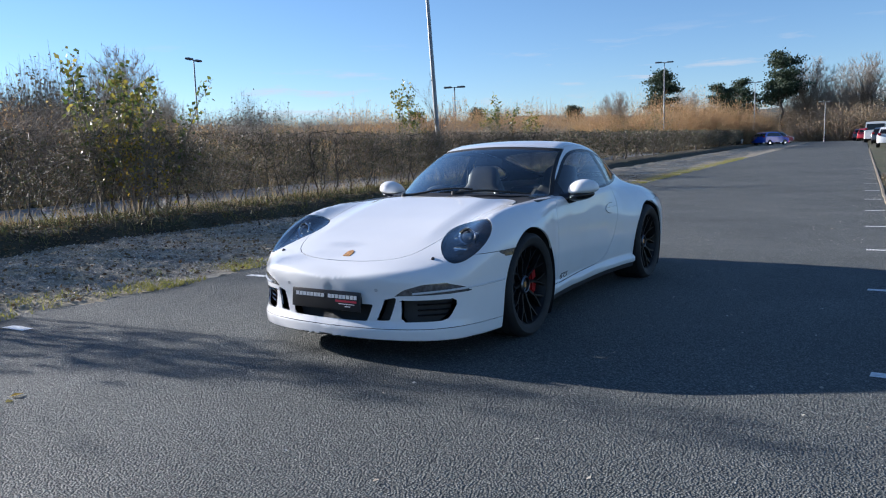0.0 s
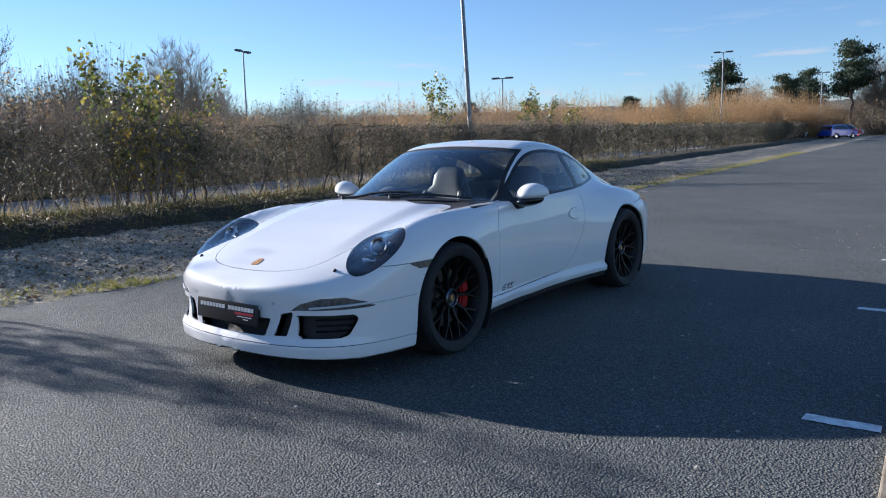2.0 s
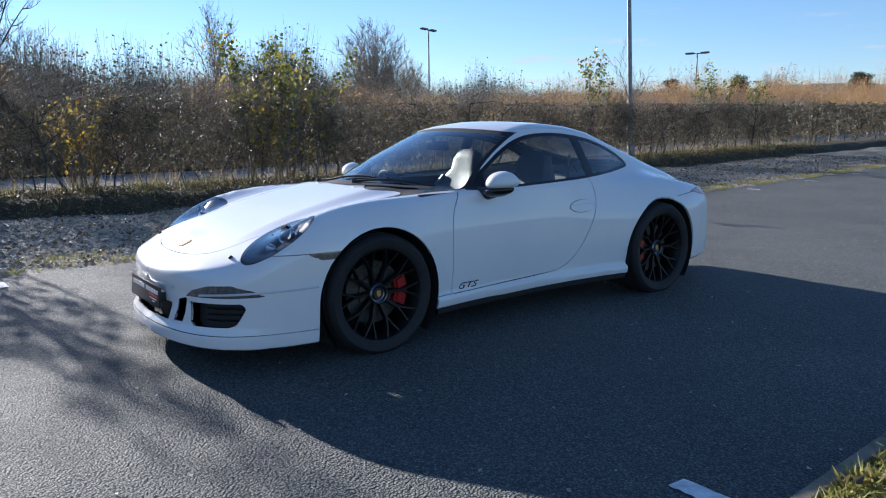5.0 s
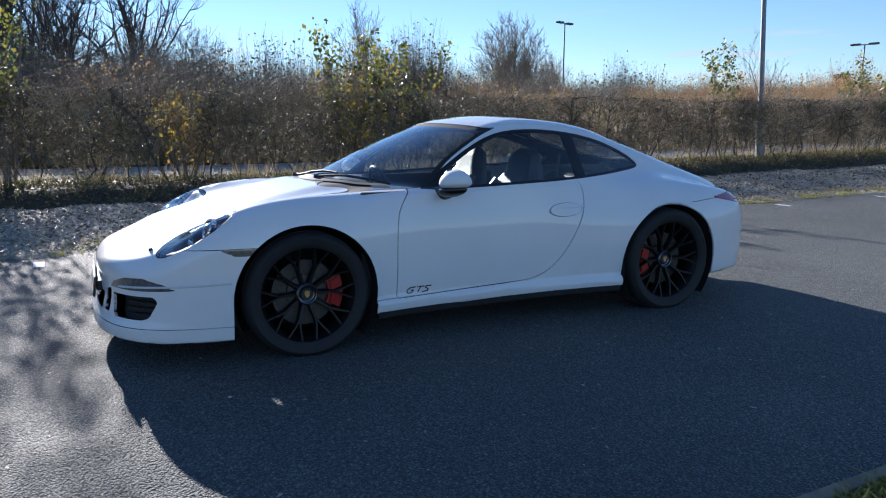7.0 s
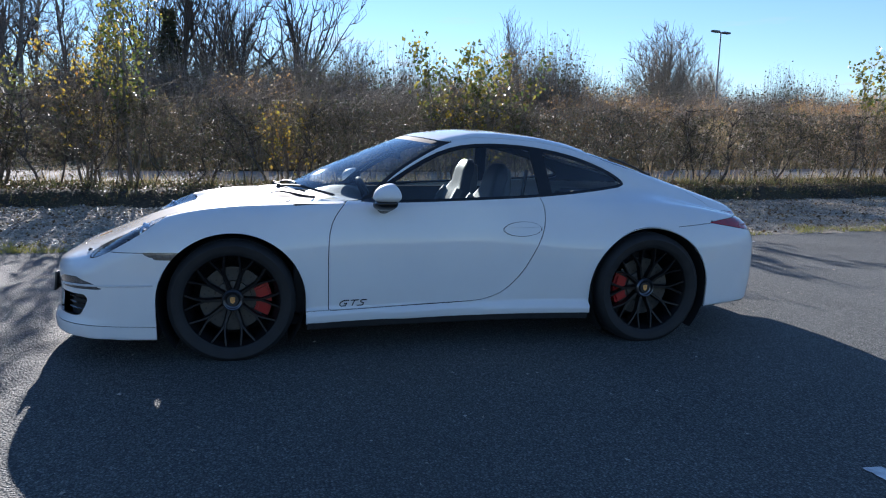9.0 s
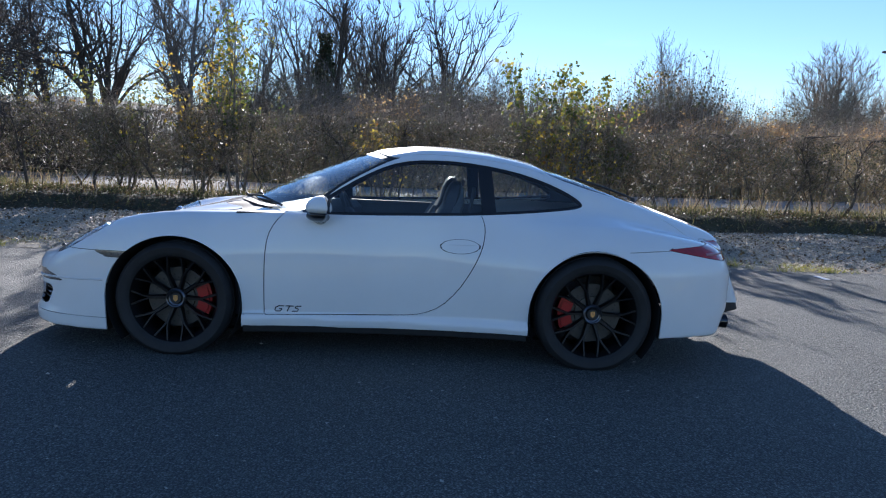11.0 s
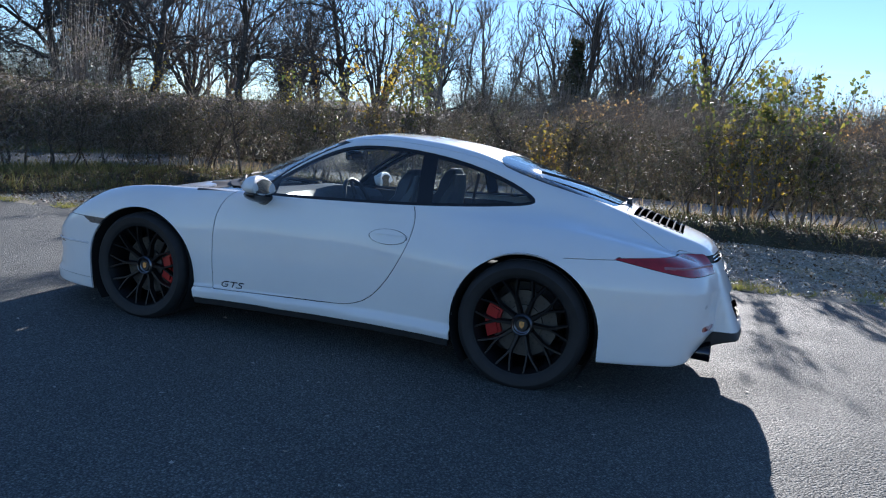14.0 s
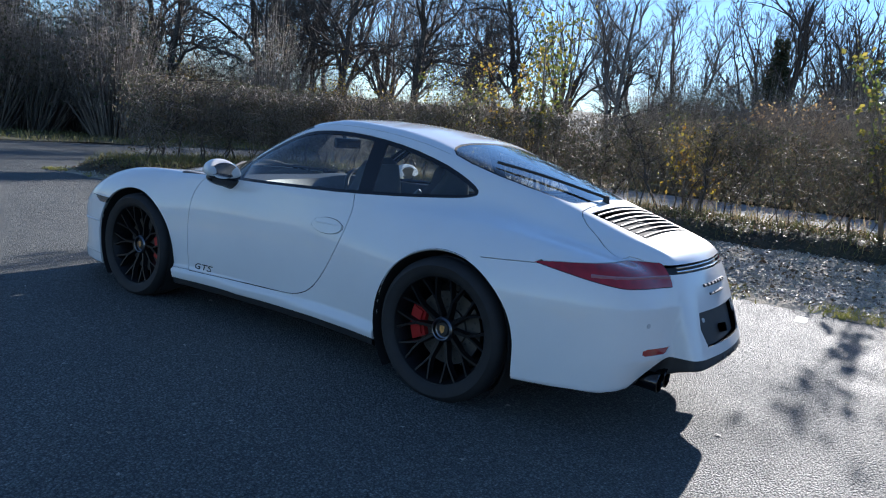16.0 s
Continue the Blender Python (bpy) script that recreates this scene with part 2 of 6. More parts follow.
# ---- the white sports car ----
# Nose towards -x, its left flank towards -y, wheels on z = 0, mid-wheelbase at the origin.
FRONT_AXLE, REAR_AXLE = -1.225, 1.22
nose_top = curve_of([(-2.24, 0.46), (-2.19, 0.522), (-2.1, 0.565), (-2.0, 0.602), (-1.8, 0.68), (-1.5, 0.776), (-1.25, 0.838), (-1.02, 0.888), (-0.7, 0.90),
                     (0.6, 0.90), (1.2, 0.86), (2.0, 0.74), (2.2, 0.69), (2.29, 0.58)], 0.035)
crest_top = curve_of([(-2.24, 0.40), (-2.15, 0.462), (-2.05, 0.515), (-1.95, 0.575), (-1.85, 0.64), (-1.75, 0.705), (-1.65, 0.758), (-1.55, 0.797), (-1.4, 0.83),
                      (-1.2, 0.85), (-0.9, 0.858), (-0.5, 0.862), (0.0, 0.872), (0.4, 0.886), (0.8, 0.91), (1.1, 0.92), (1.35, 0.907), (1.6, 0.874), (1.85, 0.834),
                      (2.03, 0.802), (2.12, 0.778), (2.18, 0.71), (2.25, 0.5)], 0.05)
cabin_top = curve_of([(-2.4, -0.8), (-2.0, 0.2), (-1.5, 0.66), (-1.0, 0.888), (-0.6, 1.068), (-0.24, 1.212), (-0.08, 1.258), (0.15, 1.287), (0.35, 1.287), (0.6, 1.266), (0.85, 1.222), (1.1, 1.152),
                      (1.35, 1.073), (1.6, 0.985), (1.85, 0.90), (2.03, 0.846), (2.11, 0.822), (2.165, 0.765), (2.23, 0.6)], 0.04)
width_sq = curve_of([(-2.222, 0.0), (-2.2, 0.11), (-2.15, 0.27), (-2.08, 0.42), (-2.0, 0.53), (-1.88, 0.638), (-1.75, 0.705), (-1.6, 0.748), (-1.4, 0.772), (-1.225, 0.775),
                     (-1.0, 0.745), (-0.75, 0.675), (-0.4, 0.644), (0.0, 0.637), (0.35, 0.65), (0.65, 0.70), (0.9, 0.775), (1.225, 0.828), (1.45, 0.82), (1.7, 0.75),
                     (1.9, 0.655), (2.01, 0.565), (2.085, 0.44), (2.14, 0.29), (2.173, 0.13), (2.186, 0.0)], 0.03)
belt_y = curve_of([(-1.2, 0.70), (-0.6, 0.705), (-0.2, 0.735), (0.2, 0.748), (0.5, 0.738), (0.8, 0.688), (1.0, 0.632), (1.2, 0.572), (1.5, 0.495), (1.8, 0.435), (2.1, 0.40), (2.3, 0.38)], 0.08)
floor_z = curve_of([(-2.25, 0.15), (-1.95, 0.135), (-1.55, 0.135), (-1.2, 0.17), (-0.85, 0.187), (0.8, 0.2), (1.3, 0.205), (1.75, 0.222), (1.98, 0.226), (2.06, 0.236), (2.13, 0.262), (2.2, 0.295), (2.3, 0.32)], 0.025)
upper_in = curve_of([(-2.2, 0.6), (-1.5, 1.25), (-1.1, 1.0), (-0.6, 0.55), (0.3, 0.55), (0.9, 1.4), (1.3, 1.7), (1.8, 1.7), (2.3, 0.8)], 0.1)


def body_f(p):
    """The body as one smooth closed form: below zero inside."""
    x, y, z = p[:, 0], np.abs(p[:, 1]), p[:, 2]
    front, back = step(-1.7, -2.0, x), step(1.8, 2.1, x)
    push = 0.03 * step(0.26, 0.2, z) - 0.05 * np.maximum(z - 0.44, 0) - 0.012 * step(0.24, 0.34, z) * step(0.5, 0.4, z)
    pull = 0.25 * np.maximum(z - 0.60, 0) + 0.42 * np.maximum(0.375 - z, 0) * step(0.8, 0.55, y)
    sq = width_sq(x + push * front + pull * back)
    w = np.sign(sq) * np.sqrt(np.abs(sq))
    mid = step(-0.98, -0.8, x) * step(0.98, 0.82, x)
    w = w - upper_in(x) * np.maximum(z - 0.57, 0) ** 2 - (0.22 + 0.25 * mid) * np.maximum(0.5 - z, 0) ** 2 + 0.038 * mid * step(0.285, 0.245, z)
    # crest of the wings beside the lower bonnet
    yc = 0.705 + 0.03 * step(-1, 0, x)
    t = np.clip(y / yc, 0, 1)
    top = nose_top(x) * (1 - t ** 4) + crest_top(x) * t ** 4 - 0.022 * np.sin(np.pi * np.clip((y - 0.38) / 0.36, 0, 1)) ** 2 * step(-1.95, -1.6, x) * step(-0.7, -1.0, x)
    top = top - 1.3 * np.maximum(y - yc, 0) ** 2
    k = 0.11 * step(-0.7, -1.0, x) + 0.05 * step(-1.0, -0.7, x) + 0.13 * step(0.5, 1.1, x)
    lower = smax(y - w, z - top, k)
    bow = 0.92 - 0.42 * np.clip((z - 0.9) / 0.32, 0, 1)
    xe = x - bow * y * y * step(0.35, -0.1, x) + 0.22 * y * y * step(0.7, 1.0, x)
    roof = cabin_top(xe) - 0.10 * y * y
    h = z - 0.9
    side = belt_y(x) - 0.44 * np.maximum(h, -0.05) - 0.38 * np.maximum(h, 0) ** 2
    cab = smax(y - side, z - roof, 0.085)
    ku = 0.02 + 0.02 * step(-0.6, 0.4, x) + 0.15 * step(0.75, 1.4, x) - 0.09 * step(1.75, 2.15, x)
    return smax(smin(lower, cab, ku), floor_z(x) - z, 0.02)


def normals_of(p):
    e = 0.003
    g = np.stack([body_f(p + d) - body_f(p - d) for d in np.eye(3) * e], 1)
    return g / (np.linalg.norm(g, axis=1, keepdims=True) + 1e-9)


def cast(o, d, reach=1.7):
    """The outermost place where rays from inside leave the body."""
    ts = np.linspace(0.02, reach, 90)
    inside = np.stack([body_f(o + d * t) < 0 for t in ts], 1)
    last = inside.shape[1] - 1 - np.argmax(inside[:, ::-1], 1)
    lo, hi = ts[last], ts[np.minimum(last + 1, len(ts) - 1)]
    for _ in range(22):
        m = (lo + hi) / 2
        inn = body_f(o + d * m[:, None]) < 0
        lo, hi = np.where(inn, m, lo), np.where(inn, hi, m)
    return o + d * ((lo + hi) / 2)[:, None]


def body_half(rings=215, fan=56, turns=140):
    """A fine skin of the left half of the body, as triangles."""
    xs = np.linspace(-1.45, 1.55, rings)
    phi = np.linspace(0, math.pi / 2, fan + 1)[1:]
    spine = [(x, 0.0) for x in xs]
    rows = [(xs[0], a) for a in phi[::-1]] + spine + [(xs[-1], -a) for a in phi]
    th = np.linspace(-math.pi / 2, math.pi / 2, turns)
    o, d = [], []
    for x, a in rows:
        c, s = math.cos(a), math.sin(a)
        o.append(np.tile((x, 0, 0.372 + 0.095 * (x + 1.45) / 3.0), (turns, 1)))
        d.append(np.stack([np.full(turns, -s), -c * np.cos(th), c * np.sin(th)], 1))
    v = cast(np.concatenate(o), np.concatenate(d))
    v[np.abs(v[:, 1]) < 1e-5, 1] = 0
    i = np.arange(len(rows) * turns).reshape(len(rows), turns)
    a, b, c, e = i[:-1, :-1].ravel(), i[1:, :-1].ravel(), i[1:, 1:].ravel(), i[:-1, 1:].ravel()
    t = np.concatenate([np.stack([a, b, c], 1), np.stack([a, c, e], 1)])
    area = np.linalg.norm(np.cross(v[t[:, 1]] - v[t[:, 0]], v[t[:, 2]] - v[t[:, 0]]), axis=1)
    t = t[area > 1e-9]
    n = np.cross(v[t[:, 1]] - v[t[:, 0]], v[t[:, 2]] - v[t[:, 0]])
    flip = (n * normals_of(v[t].mean(1))).sum(1) < 0
    t[flip] = t[flip][:, ::-1]
    return v, t


class Skin:
    """Triangles with a name each; cut() splits them cleanly along a field's zero line and renames what lies inside."""

    def __init__(self, v, t, name):
        self.v, self.t, self.tag = v, t, np.array([name] * len(t), dtype="U24")

    def cut(self, field, name=None, among=None, where=None):
        f = field(self.v)
        f = np.where(np.abs(f) < 1e-6, 1e-6, f)
        s = f[self.t] > 0
        n = s.sum(1)
        pick = (n == 1) | (n == 2)
        if among is not None:
            pick &= np.isin(self.tag, among)
        if where is not None:
            pick &= where(self.v[self.t].mean(1))
        tri, sm = self.t[pick], s[pick]
        if len(tri):
            lone = np.where(sm.sum(1) == 1, np.argmax(sm, 1), np.argmin(sm, 1))
            r = np.arange(len(tri))
            a, b, c = tri[r, lone], tri[r, (lone + 1) % 3], tri[r, (lone + 2) % 3]
            pairs = np.concatenate([np.stack([np.minimum(a, b), np.maximum(a, b)], 1), np.stack([np.minimum(a, c), np.maximum(a, c)], 1)])
            uniq, inv = np.unique(pairs, axis=0, return_inverse=True)
            inv = inv.ravel()
            w = f[uniq[:, 0]] / (f[uniq[:, 0]] - f[uniq[:, 1]])
            mid = self.v[uniq[:, 0]] * (1 - w[:, None]) + self.v[uniq[:, 1]] * w[:, None]
            ids = len(self.v) + np.arange(len(uniq))
            self.v = np.concatenate([self.v, mid])
            ab, ac = ids[inv[:len(tri)]], ids[inv[len(tri):]]
            tags = self.tag[pick]
            self.t = np.concatenate([self.t[~pick], np.stack([a, ab, ac], 1), np.stack([ab, b, c], 1), np.stack([ab, c, ac], 1)])
            self.tag = np.concatenate([self.tag[~pick], tags, tags, tags])
        if name:
            mid = self.v[self.t].mean(1)
            hit = field(mid) < 0
            if among is not None:
                hit &= np.isin(self.tag, among)
            if where is not None:
                hit &= where(mid)
            self.tag[hit] = name

    def seam(self, field, w, among, where=None):
        for o in (w, -w):
            self.cut(lambda p: field(p) - o, None, among, where)
        mid = self.v[self.t].mean(1)
        hit = (np.abs(field(mid)) < w) & np.isin(self.tag, among)
        if where is not None:
            hit &= where(mid)
        self.tag[hit] = "shut_line"

    def piece(self, name):
        t = self.t[self.tag == name]
        used, inv = np.unique(t, return_inverse=True)
        return self.v[used], inv.reshape(-1, 3)


def both(v, t):
    """A half and its mirror image, welded on the middle plane."""
    mid = np.abs(v[:, 1]) < 1e-4
    ids = np.where(mid, np.arange(len(v)), 0)
    ids[~mid] = len(v) + np.arange((~mid).sum())
    m = v[~mid] * (1, -1, 1)
    return np.concatenate([v, m]), np.concatenate([t, ids[t][:, ::-1]])


def mirrored(v, t):
    return v * (1, -1, 1), t[:, ::-1]


def rim_edges(t):
    e = np.concatenate([t[:, [0, 1]], t[:, [1, 2]], t[:, [2, 0]]])
    k = np.sort(e, 1)
    _, inv, cnt = np.unique(k, axis=0, return_inverse=True, return_counts=True)
    return e[cnt[inv.ravel()] == 1]


def panel(name, v, t, material, parent, label="", lip=0.012, sink=0.0, lip_dir=None, keep_mid=True):
    """A panel of the skin with its own smooth normals and an inward lip round its edge."""
    nrm = normals_of(v)
    p = v - nrm * sink
    e = rim_edges(t)
    if keep_mid and len(e):
        on = (np.abs(v[e[:, 0], 1]) < 1e-4) & (np.abs(v[e[:, 1], 1]) < 1e-4)
        e = e[~on]
    verts, norms, tris = [p], [nrm], [t]
    if lip and len(e):
        a, b = e[:, 0], e[:, 1]
        back = -nrm if lip_dir is None else np.tile(lip_dir, (len(v), 1))
        q = np.concatenate([p[a], p[b], p[b] + back[b] * lip, p[a] + back[a] * lip])
        m, o = len(e), len(p)
        fn = np.cross(p[b] - p[a], -back[a])
        fn = -fn / (np.linalg.norm(fn, axis=1, keepdims=True) + 1e-9)
        i = np.arange(m) + o
        verts.append(q)
        norms.append(np.tile(-fn, (4, 1)))
        tris += [np.stack([i + m, i, i + 3 * m], 1), np.stack([i + m, i + 3 * m, i + 2 * m], 1)]
    p, n, f = np.concatenate(verts), np.concatenate(norms), np.concatenate(tris)
    ob = raw(name, p, f, material, parent, label, smooth=True)
    me = ob.data
    if len(me.vertices) == len(n) and len(me.polygons) == len(f):
        me.normals_split_custom_set_from_vertices(n.tolist())
    return ob



skin = Skin(*body_half(), "shell")
SIDE = lambda c: (np.abs(c[:, 1]) > 0.45)
# wheel openings
arch_f = lambda p: np.where(p[:, 2] > 0.335, np.hypot((p[:, 0] - FRONT_AXLE) / 1.03, p[:, 2] - 0.335) - 0.377, np.abs(p[:, 0] - FRONT_AXLE) / 1.03 - 0.377)
wide_r = lambda x: np.where(x > REAR_AXLE, 1.055, 1.02)
arch_r = lambda p: np.where(p[:, 2] > 0.345, np.hypot((p[:, 0] - REAR_AXLE) / wide_r(p[:, 0]), p[:, 2] - 0.345) - 0.377, np.abs(p[:, 0] - REAR_AXLE) / wide_r(p[:, 0]) - 0.377)
skin.cut(lambda p: np.where(np.abs(p[:, 1]) > 0.45, arch_f(p), 1), "hole", where=SIDE)
skin.cut(lambda p: np.where(np.abs(p[:, 1]) > 0.45, arch_r(p), 1), "hole", where=SIDE)
# underside
skin.cut(lambda p: p[:, 2] - floor_z(p[:, 0]) - 0.006, "under", among=["shell"])
# glass: windscreen, side windows, rear window
screen = lambda p: np.maximum.reduce([np.abs(p[:, 1]) - (0.66 - 0.40 * (p[:, 2] - 0.885)), (0.915 - 0.05 * p[:, 1] ** 2 / 0.44) - p[:, 2], p[:, 2] - (1.222 - 0.10 * p[:, 1] ** 2)])
FORE = lambda c: c[:, 0] < 0.15
skin.cut(lambda p: screen(p) - 0.018, "screen_band", among=["shell"], where=FORE)
skin.cut(screen, "windscreen", among=["screen_band"], where=FORE)
light_line = outline([(-0.53, 0.858), (-0.15, 0.866), (0.2, 0.88), (0.5, 0.892), (0.85, 0.915), (1.05, 0.935), (1.13, 0.945), (1.175, 0.962), (1.165, 0.992), (1.07, 1.048), (0.93, 1.105),
                      (0.74, 1.158), (0.52, 1.193), (0.32, 1.206), (0.12, 1.198), (-0.02, 1.166), (-0.18, 1.09), (-0.34, 0.99), (-0.5, 0.885)], 0, 1)
dlo = lambda p: light_line(p[:, 0], p[:, 2])
skin.cut(dlo, "side_trim", among=["shell"], where=SIDE)
skin.cut(lambda p: dlo(p) + 0.017, "side_glass", among=["side_trim"])
pillar = lambda p: np.abs(p[:, 0] - (0.59 - 0.12 * (p[:, 2] - 0.9))) - 0.042
skin.cut(pillar, "side_trim", among=["side_glass"])
skin.cut(lambda p: p[:, 0] - 0.56, "door_glass", among=["side_glass"])
# black corner of the mirror foot
skin.cut(lambda p: p[:, 0] + 0.36, "side_trim", among=["door_glass"])
backlight = outline([(0.90, 0.0), (0.90, 0.30), (0.93, 0.43), (0.99, 0.475), (1.3, 0.435), (1.55, 0.36), (1.59, 0.30), (1.60, 0.0), (1.60, -0.3), (0.9, -0.3)], 0, 1)
back_w = lambda p: backlight(p[:, 0], np.abs(p[:, 1]))
HIGH = lambda c: c[:, 2] > 0.86
skin.cut(lambda p: back_w(p) - 0.012, "back_band", among=["shell"], where=HIGH)
skin.cut(back_w, "rear_window", among=["back_band"], where=HIGH)
# headlamps: an oval on the slope of each wing
LAMP_C, LAMP_A = np.array((-1.742, -0.668, 0.688)), np.array((0.80, 0.06, 0.60))
LAMP_A = LAMP_A / np.linalg.norm(LAMP_A)
LAMP_N = np.array((-0.52, -0.42, 0.74)) - LAMP_A * np.dot((-0.52, -0.42, 0.74), LAMP_A)
LAMP_N = LAMP_N / np.linalg.norm(LAMP_N)
LAMP_B = np.cross(LAMP_N, LAMP_A)


def lamp_oval(p):
    d = p - LAMP_C
    u, v, w = d @ LAMP_A, d @ LAMP_B, d @ LAMP_N
    r = np.sqrt((u / 0.228) ** 2 + (v / (0.130 + 0.10 * u)) ** 2)
    return np.where(np.abs(w) < 0.16, (r - 1) * 0.125, 1.0)


skin.cut(lambda p: lamp_oval(p) - 0.004, "lamp_gap", among=["shell"])
skin.cut(lamp_oval, "lamp_lens", among=["lamp_gap"])
# bonnet, front bumper, wings
bonnet = outline([(-2.085, 0.0), (-2.075, 0.2), (-2.03, 0.36), (-1.94, 0.46), (-1.78, 0.515), (-1.5, 0.555), (-1.2, 0.60), (-0.9, 0.655), (-0.62, 0.70),
                  (-0.55, 0.60), (-0.7, 0.45), (-0.9, 0.3), (-0.95, 0.0), (-0.95, -0.2), (-2.085, -0.2)], 0, 1)
bon = lambda p: bonnet(p[:, 0], np.abs(p[:, 1]))
skin.seam(bon, 0.0026, ["shell"], where=lambda c: (c[:, 2] > 0.5) & (c[:, 0] < -0.6))
skin.cut(bon, "bonnet", among=["shell"], where=lambda c: (c[:, 2] > 0.5) & (c[:, 0] < -0.4))
nose_seam = lambda p: p[:, 2] - 0.612
AHEAD = lambda c: c[:, 0] < -1.4
skin.seam(nose_seam, 0.002, ["shell"], where=lambda c: (c[:, 0] < -1.4) & (c[:, 0] > -1.86) & (np.abs(c[:, 1]) > 0.6))
skin.cut(lambda p: p[:, 2] - 0.612, "front_bumper", among=["shell"], where=AHEAD)
lip_seam = lambda p: p[:, 2] - 0.215
skin.seam(lip_seam, 0.002, ["front_bumper"])
skin.cut(lambda p: p[:, 2] - 0.215, "front_lip", among=["front_bumper"])
# doors
door_line = outline([(-0.712, 0.266), (-0.708, 0.266), (-0.69, 0.2665), (-0.3, 0.274), (0.1, 0.286), (0.21, 0.298), (0.32, 0.345), (0.42, 0.45), (0.5, 0.585), (0.55, 0.70), (0.565, 0.79), (0.56, 0.85), (0.535, 0.905),
                     (0.3, 0.94), (-0.45, 0.94), (-0.60, 0.875), (-0.66, 0.81), (-0.70, 0.73), (-0.712, 0.6), (-0.712, 0.45), (-0.712, 0.29), (-0.712, 0.27)], 0, 1)
door_f = lambda p: door_line(p[:, 0], p[:, 2])
skin.seam(door_f, 0.0026, ["shell"], where=lambda c: SIDE(c) & (c[:, 2] < 0.95) & (dlo(c) > 0.002))
skin.cut(door_f, "door", among=["shell"], where=lambda c: SIDE(c) & (c[:, 2] < 0.95))
grip = lambda p: np.sqrt(((p[:, 0] - 0.42) / 0.115) ** 2 + ((p[:, 2] - 0.712 - 0.02 * (p[:, 0] - 0.42)) / 0.042) ** 2) * 0.05 - 0.05
skin.seam(grip, 0.0016, ["door"])
skin.cut(grip, "handle", among=["door"])
# sills
skin.seam(lambda p: p[:, 2] - (0.268 + 0.012 * (p[:, 0] + 0.7)), 0.002, ["shell"], where=lambda c: (c[:, 0] < -0.6) & (c[:, 0] > -0.9) & SIDE(c))
# tail lamps, rear bumper, engine lid
AFT = lambda c: c[:, 0] > 1.6
tail_f = lambda p: np.maximum.reduce([p[:, 2] - (0.749 + 0.085 * np.clip(p[:, 0] - 1.66, 0, 0.3)), (0.744 - 0.17 * np.clip(p[:, 0] - 1.66, 0, 0.36)) - p[:, 2], 0.43 - np.abs(p[:, 1]), 1.66 - p[:, 0]])
skin.cut(lambda p: tail_f(p) - 0.003, "tail_gap", among=["shell"], where=AFT)
skin.cut(tail_f, "tail_lens", among=["tail_gap"], where=AFT)
slot = lambda p: np.maximum(np.abs(p[:, 2] - 0.75) - 0.019, np.abs(p[:, 1]) - 0.43)
skin.cut(slot, "lid_slot", among=["shell", "tail_gap"], where=lambda c: c[:, 0] > 2.0)
rear_seam = lambda p: p[:, 2] - (0.744 - 0.06 * np.clip(1.7 - p[:, 0], 0, 0.3))
skin.seam(rear_seam, 0.002, ["shell"], where=lambda c: (c[:, 0] > 1.4) & (np.abs(c[:, 1]) > 0.7))
skin.cut(rear_seam, "rear_bumper", among=["shell"], where=lambda c: c[:, 0] > 1.4)
lid = outline([(1.64, 0.0), (1.64, 0.36), (1.68, 0.44), (1.8, 0.50), (1.92, 0.545), (1.95, 0.47), (2.12, 0.47), (2.3, 0.46), (2.3, -0.1), (1.64, -0.1)], 0, 1)
lid_f = lambda p: lid(p[:, 0], np.abs(p[:, 1]))
UP = lambda c: (c[:, 2] > 0.70) & (c[:, 0] > 1.5)
skin.seam(lid_f, 0.0024, ["shell"], where=lambda c: UP(c) & (c[:, 0] < 2.1))
skin.cut(lid_f, "engine_lid", among=["shell"], where=UP)
grille = lambda p: np.maximum(np.abs(p[:, 0] - 1.815) - 0.135, np.abs(p[:, 1]) - (0.335 - 0.12 * (p[:, 0] - 1.815)))
skin.cut(grille, "lid_grille", among=["engine_lid"])
# front openings
air_out = outline([(0.485, 0.368), (0.725, 0.372), (0.735, 0.355), (0.705, 0.275), (0.685, 0.262), (0.505, 0.258), (0.488, 0.275)], 0.006)
air_in = outline([(0.388, 0.372), (0.448, 0.385), (0.412, 0.266), (0.345, 0.262)], 0.006)
air_mid = outline([(-0.3, 0.34), (0.302, 0.34), (0.272, 0.256), (-0.3, 0.256)], 0.006)
strip_lamp = outline([(0.452, 0.402), (0.50, 0.432), (0.60, 0.462), (0.70, 0.468), (0.765, 0.44), (0.79, 0.414), (0.70, 0.408)], 0.003)
FACE = lambda c: c[:, 0] < -1.75
for f2, nm in ((air_out, "intake_outer"), (air_in, "intake_slit"), (air_mid, "intake_middle"), (strip_lamp, "day_lamp")):
    skin.cut(lambda p, f2=f2: f2(np.abs(p[:, 1]), p[:, 2]), nm, among=["front_bumper"], where=FACE)
side_mark = outline([(-1.665, 0.608), (-1.46, 0.612), (-1.46, 0.575), (-1.6, 0.578)], 0.002)
skin.cut(lambda p: side_mark(p[:, 0], p[:, 2]), "side_marker", among=["front_bumper", "shut_line", "shell"], where=SIDE)
